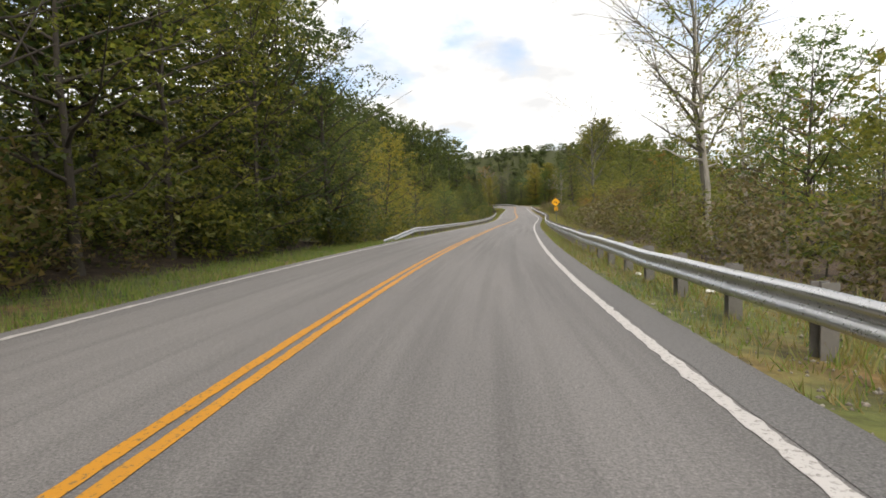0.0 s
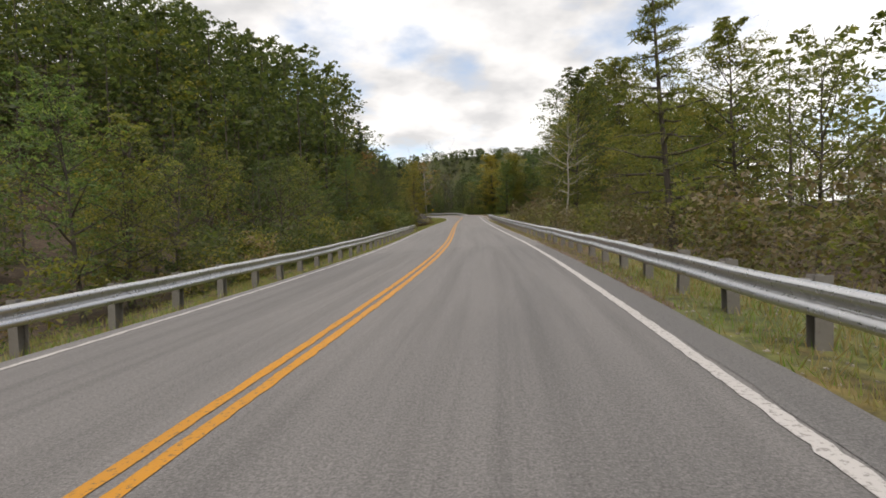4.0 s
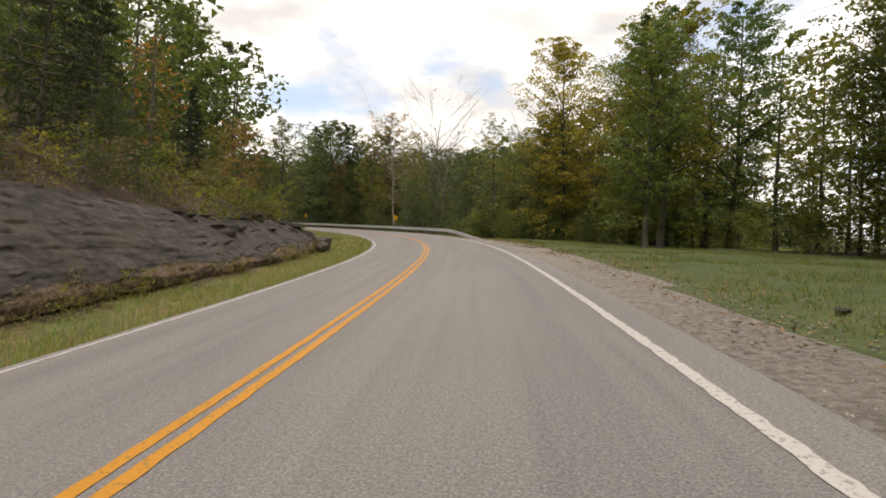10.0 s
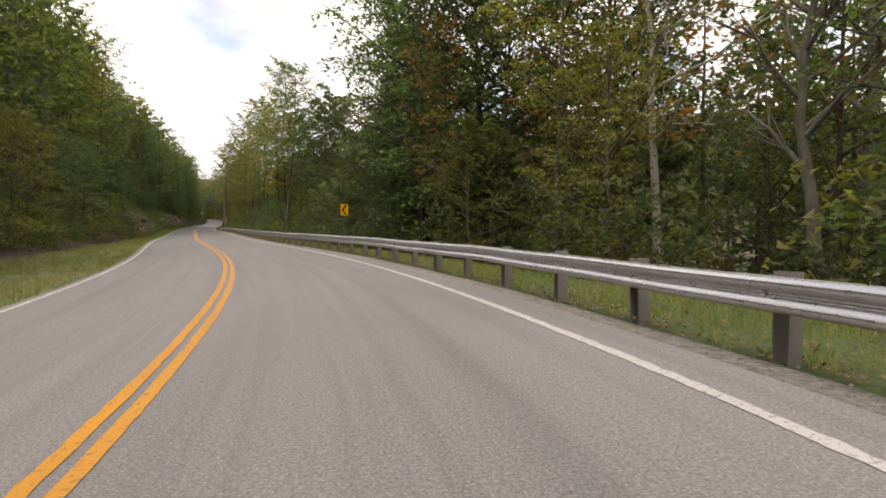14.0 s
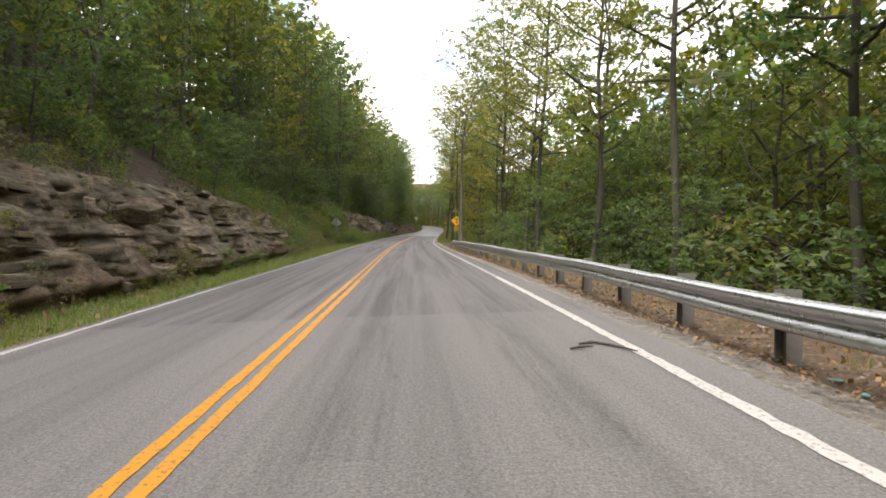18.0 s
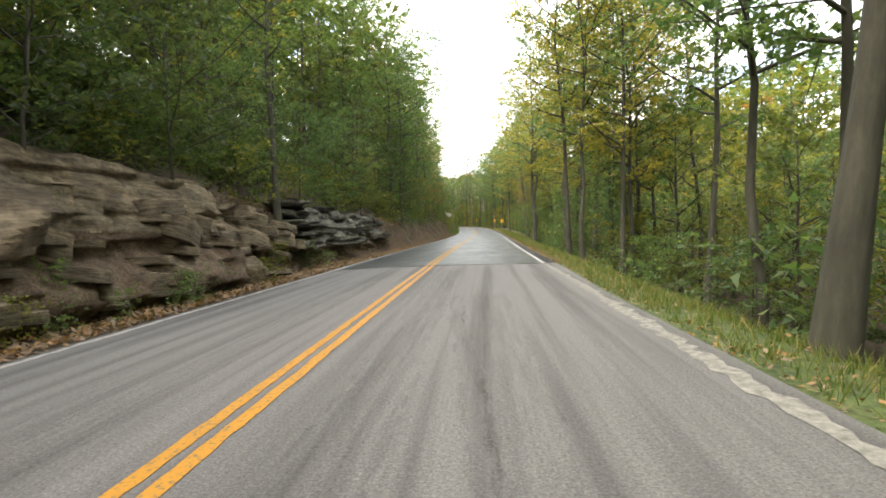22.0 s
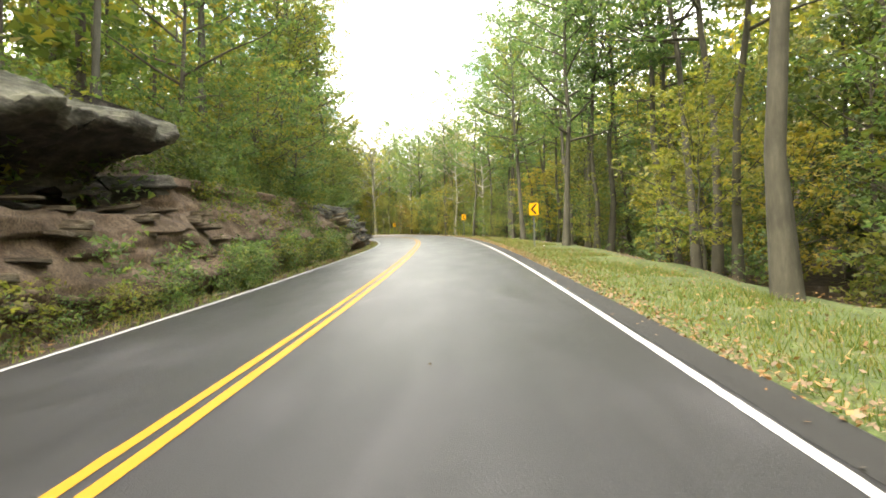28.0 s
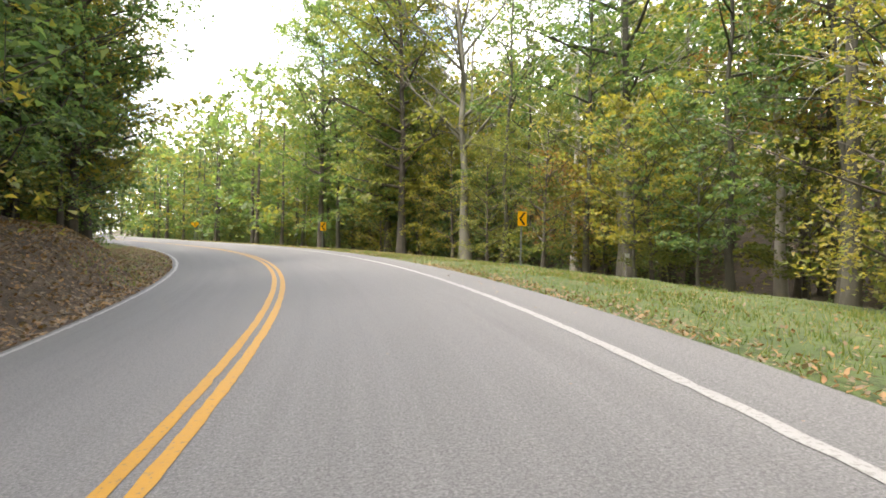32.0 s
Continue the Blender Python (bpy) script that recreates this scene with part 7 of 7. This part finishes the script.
STICK = leaf_mat("dead_sticks", [(0.08, 0.06, 0.042), (0.15, 0.12, 0.09), (0.25, 0.215, 0.17), (0.11, 0.085, 0.06)], 0.0, False)
sticks("twig_litter", "grey and brown twigs strewn over the bank", [(425, 506, 1500, 0.3, 5.0), (562, 625, 400, 0.2, 4.0), (498, 560, 300, 0.3, 3.0)])
fallen_branch(503.6, 0.5, 2.6, 160, 10, 0.11, BARK_GREY, "grey fallen log leaning down the bank", 1)
fallen_branch(355.5, 1.9, 1.6, 20, 22, 0.018, BARK_PALE, "thin pale stick leaning on the sandstone", 1)
fallen_branch(440.5, 2.6, 2.6, 160, 30, 0.05, BARK_GREY, "dead branch beside the stone ledges")


def scrap(s, d, size, label, mat):
    bm = bmesh.new()
    bmesh.ops.create_icosphere(bm, subdivisions=2, radius=0.5)
    for v in bm.verts:
        v.co *= 1 + 0.45 * noise.noise(v.co * 2.7 + Vector((s, d, 0)))
        v.co.z *= 0.5
    ob = thing("roadside_scrap", bm_mesh("roadside_scrap", bm, mat), label, "litter")
    g = ground(s, d)
    ob.matrix_world = pose(g[0], g[1], g[2] + size * 0.2, 0, 0, s * 37) @ Matrix.Diagonal((size, size * 0.7, size * 0.8, 1))


for s_, d_, z_ in ((9.5, 5.6, 0.22), (12, 5.0, 0.16), (25.5, 5.7, 0.3), (45, 5.4, 0.2), (47, 5.9, 0.14), (63, 5.2, 0.18), (64.5, 5.7, 0.22), (155, 6.0, 0.2), (157, 5.3, 0.16), (174, 5.6, 0.2), (175.5, 6.2, 0.22), (176.5, 5.9, 0.16), (249, 6.9, 0.24), (334, 6.1, 0.18), (543, 7.2, 0.2)):
    scrap(s_, d_, z_, "crumpled white paper scrap on the gravel", LITTER_WHITE)
for s_, d_, z_ in ((-1, -5.2, 0.14), (188, 7.2, 0.3), (192, 6.6, 0.24), (171, 5.2, 0.2), (168, 5.6, 0.26)):
    scrap(s_, d_, z_, "pale loose stone on the verge", LEDGE)


def road_stick(s, d, ln, turn):
    a = radians(turn)
    q = np.array([place(s + math.sin(a) * ln * u, d + math.cos(a) * ln * u, 0.02 + 0.01 * math.sin(3 * u)) for u in (0, 0.4, 0.7, 1)])
    ob = thing("road_stick", mesh_of("road_stick", *[tube(q - q[0], [0.012, 0.016, 0.013, 0.006], 5)[k] for k in (0, 1)], BARK_DARK), "dark broken stick lying on the asphalt", "stick")
    ob.location = q[0]


for s_, d_, ln_, tu_ in ((332.7, 3.3, 0.6, 300), (332.4, 3.0, 0.25, 10), (332.6, 3.15, 0.25, 5), (368.3, -0.9, 0.22, 10), (368.0, -1.5, 0.2, 15), (213.0, 4.9, 0.7, 20), (211.5, 5.6, 0.6, 160), (222.0, 5.0, 0.5, 40)):
    road_stick(s_, d_, ln_, tu_)
GLASS_TEAL = plain("teal_broken_glass", (0.18, 0.36, 0.34), 0.15)
PACKET_YELLOW = plain("yellow_packet", (0.6, 0.4, 0.03), 0.5)
for s_, d_, z_ in ((330.9, 4.75, 0.12), (330.5, 4.95, 0.16), (330.2, 4.8, 0.14), (329.8, 5.0, 0.12), (331.3, 4.9, 0.1)):
    scrap(s_, d_, z_, "broken teal glass on the gravel", GLASS_TEAL)
for s_, d_, z_ in ((331.2, 5.3, 0.14), (330.3, 5.35, 0.12)):
    scrap(s_, d_, z_, "crumpled yellow packet in the leaf litter", PACKET_YELLOW)


def pebbles(name, label, zones):
    """Loose stones of the shoulders, small eight-sided lumps in one mesh."""
    base = np.array([(1, 0, 0), (0, 1, 0), (-1, 0, 0), (0, -1, 0), (0, 0, 0.7), (0, 0, -0.7)], float)
    tri = np.array([(0, 1, 4), (1, 2, 4), (2, 3, 4), (3, 0, 4), (1, 0, 5), (2, 1, 5), (3, 2, 5), (0, 3, 5)])
    vs, fs, o = [], [], 0
    for s0, s1, n_, e0, e1, side, big in zones:
        s = rng.uniform(s0, s1, n_)
        e = e0 + (e1 - e0) * rng.random(n_)
        d = side * ((pave_r(s) if side > 0 else pave_l(s)) + e)
        g = ground(s, d)
        sz = big * rng.uniform(0.35, 1.0, (n_, 1, 1))
        v = (base[None] * rng.uniform(0.6, 1.3, (n_, 6, 3))) * sz + g[:, None]
        vs.append(v.reshape(-1, 3))
        fs.append((tri[None] + 6 * np.arange(n_)[:, None, None]).reshape(-1, 3) + o)
        o += n_ * 6
    thing(name, mesh_of(name, np.concatenate(vs), [np.concatenate(fs)], PEBBLE), label, "gravel", kind="stuff")


PEBBLE = leaf_mat("loose_stones", [(0.14, 0.12, 0.1), (0.22, 0.195, 0.165), (0.34, 0.31, 0.27), (0.17, 0.14, 0.11)], 0.0, False)
pebbles("loose_gravel", "pale loose gravel along the shoulder", [(0, 150, 5000, 0.0, 1.9, 1, 0.035), (148, 236, 6500, 0.0, 2.0, 1, 0.03), (236, 374, 6000, 0.0, 1.4, 1, 0.025), (36, 140, 2000, 0.0, 0.8, -1, 0.025)])


# ---------------- marks and leaves on the road ----------------
def tyre_mat():
    m, n, l, b = material("tyre_rubber_marks", 0.8)
    b.inputs["Base Color"].default_value = (0.045, 0.042, 0.04, 1)
    f = noise_node(n, l, coords(n, l, True, (6.0, 0.35, 1)), 2.0, 6.0, 0.7)
    g = noise_node(n, l, coords(n, l, True), 30.0, 3.0, 0.7)
    a = mix(n, l, 1.0, ramp(n, l, f, [(0.4, grey(0.0)), (0.72, grey(0.32))]), ramp(n, l, g, [(0.35, grey(0.2)), (0.6, grey(1.0))]), "MULTIPLY")
    l.new(a, b.inputs["Alpha"])
    return m


TYRE = tyre_mat()
for s0_, s1_, pts_, w_ in ((360, 418, [(360, 1.0), (375, 1.15), (390, 1.0), (418, 0.8)], 0.55), (360, 412, [(360, 2.35), (380, 2.2), (412, 1.9)], 0.5), (330, 372, [(330, 1.0), (372, 0.9)], 0.45), (330, 372, [(330, 2.5), (372, 2.4)], 0.4), (340, 418, [(340, -1.0), (380, -1.2), (418, -0.9)], 0.45), (340, 418, [(340, -2.6), (380, -2.75), (418, -2.5)], 0.4), (384, 412, [(384, 3.0), (398, 2.2), (412, 1.2)], 0.22), (372, 400, [(372, -2.2), (386, -1.4), (400, -1.0)], 0.18)):
    edge_strip("tyre_mark", s0_, s1_, lambda s, q=pts_: knots(s, q), w_, TYRE, 0, label="dark tyre mark", ragged=0.03)


def road_leaves(name, label, zones):
    vs = []
    for s0, s1, n_, d0, d1 in zones:
        s, d = rng.uniform(s0, s1, n_), rng.uniform(d0, d1, n_)
        g = place(s, d, 0.03)
        a = rng.uniform(0, 2 * np.pi, n_)
        sz = rng.uniform(0.015, 0.032, n_)[:, None]
        u = np.stack([np.cos(a), np.sin(a), rng.uniform(0, 0.4, n_)], -1) * sz
        w = np.stack([-np.sin(a), np.cos(a), rng.uniform(0, 0.3, n_)], -1) * sz * 0.65
        vs.append(np.stack([g - u, g + w, g + u, g - w], 1).reshape(-1, 3))
    v = np.concatenate(vs)
    thing(name, mesh_of(name, v, [np.arange(len(v)).reshape(-1, 4)], FALLEN), label, "fallen leaves", kind="stuff")


road_leaves("leaves_on_road", "single orange leaves lying on the asphalt", [(330, 420, 40, -3.2, 4.0), (420, 600, 130, -3.1, 3.6), (420, 600, 500, 3.7, 4.2)])


# ---------------- broken edge and cracks before the fresh asphalt ----------------
def dark_mat(name, colour, rough):
    m, n, l, b = material(name, rough)
    f = noise_node(n, l, coords(n, l, True), 9.0, 5.0, 0.7)
    l.new(ramp(n, l, f, [(0.35, grey(0.5, colour)), (0.65, grey(1.3, colour))]), b.inputs["Base Color"])
    return m


CRACK = dark_mat("tar_filled_crack", (0.03, 0.029, 0.028), 0.6)
PALE_EDGE = dark_mat("pale_broken_concrete", (0.2, 0.19, 0.17), 0.9)
edge_strip("broken_edge", 404.5, 419.6, lambda s: w_right(s) + 0.06, 0.17, PALE_EDGE, 0, label="pale broken concrete edge", ragged=0.035)
for k, (s0_, s1_, d0_, d1_) in enumerate(((407.5, 413.5, 1.5, 1.35), (411.5, 415, 3.0, 2.85), (398, 402, -1.9, -1.8))):
    edge_strip("crack", s0_, s1_, lambda s, a=d0_, b=d1_, p=s0_, q=s1_, k=k: a + (b - a) * (s - p) / (q - p) + 0.02 * np.sin(s * 2.3 + k) + 0.025 * np.sin(s * 7.1 + 2 * k), 0.006, CRACK, 0, label="tar-dark crack in the asphalt", ragged=0.008)
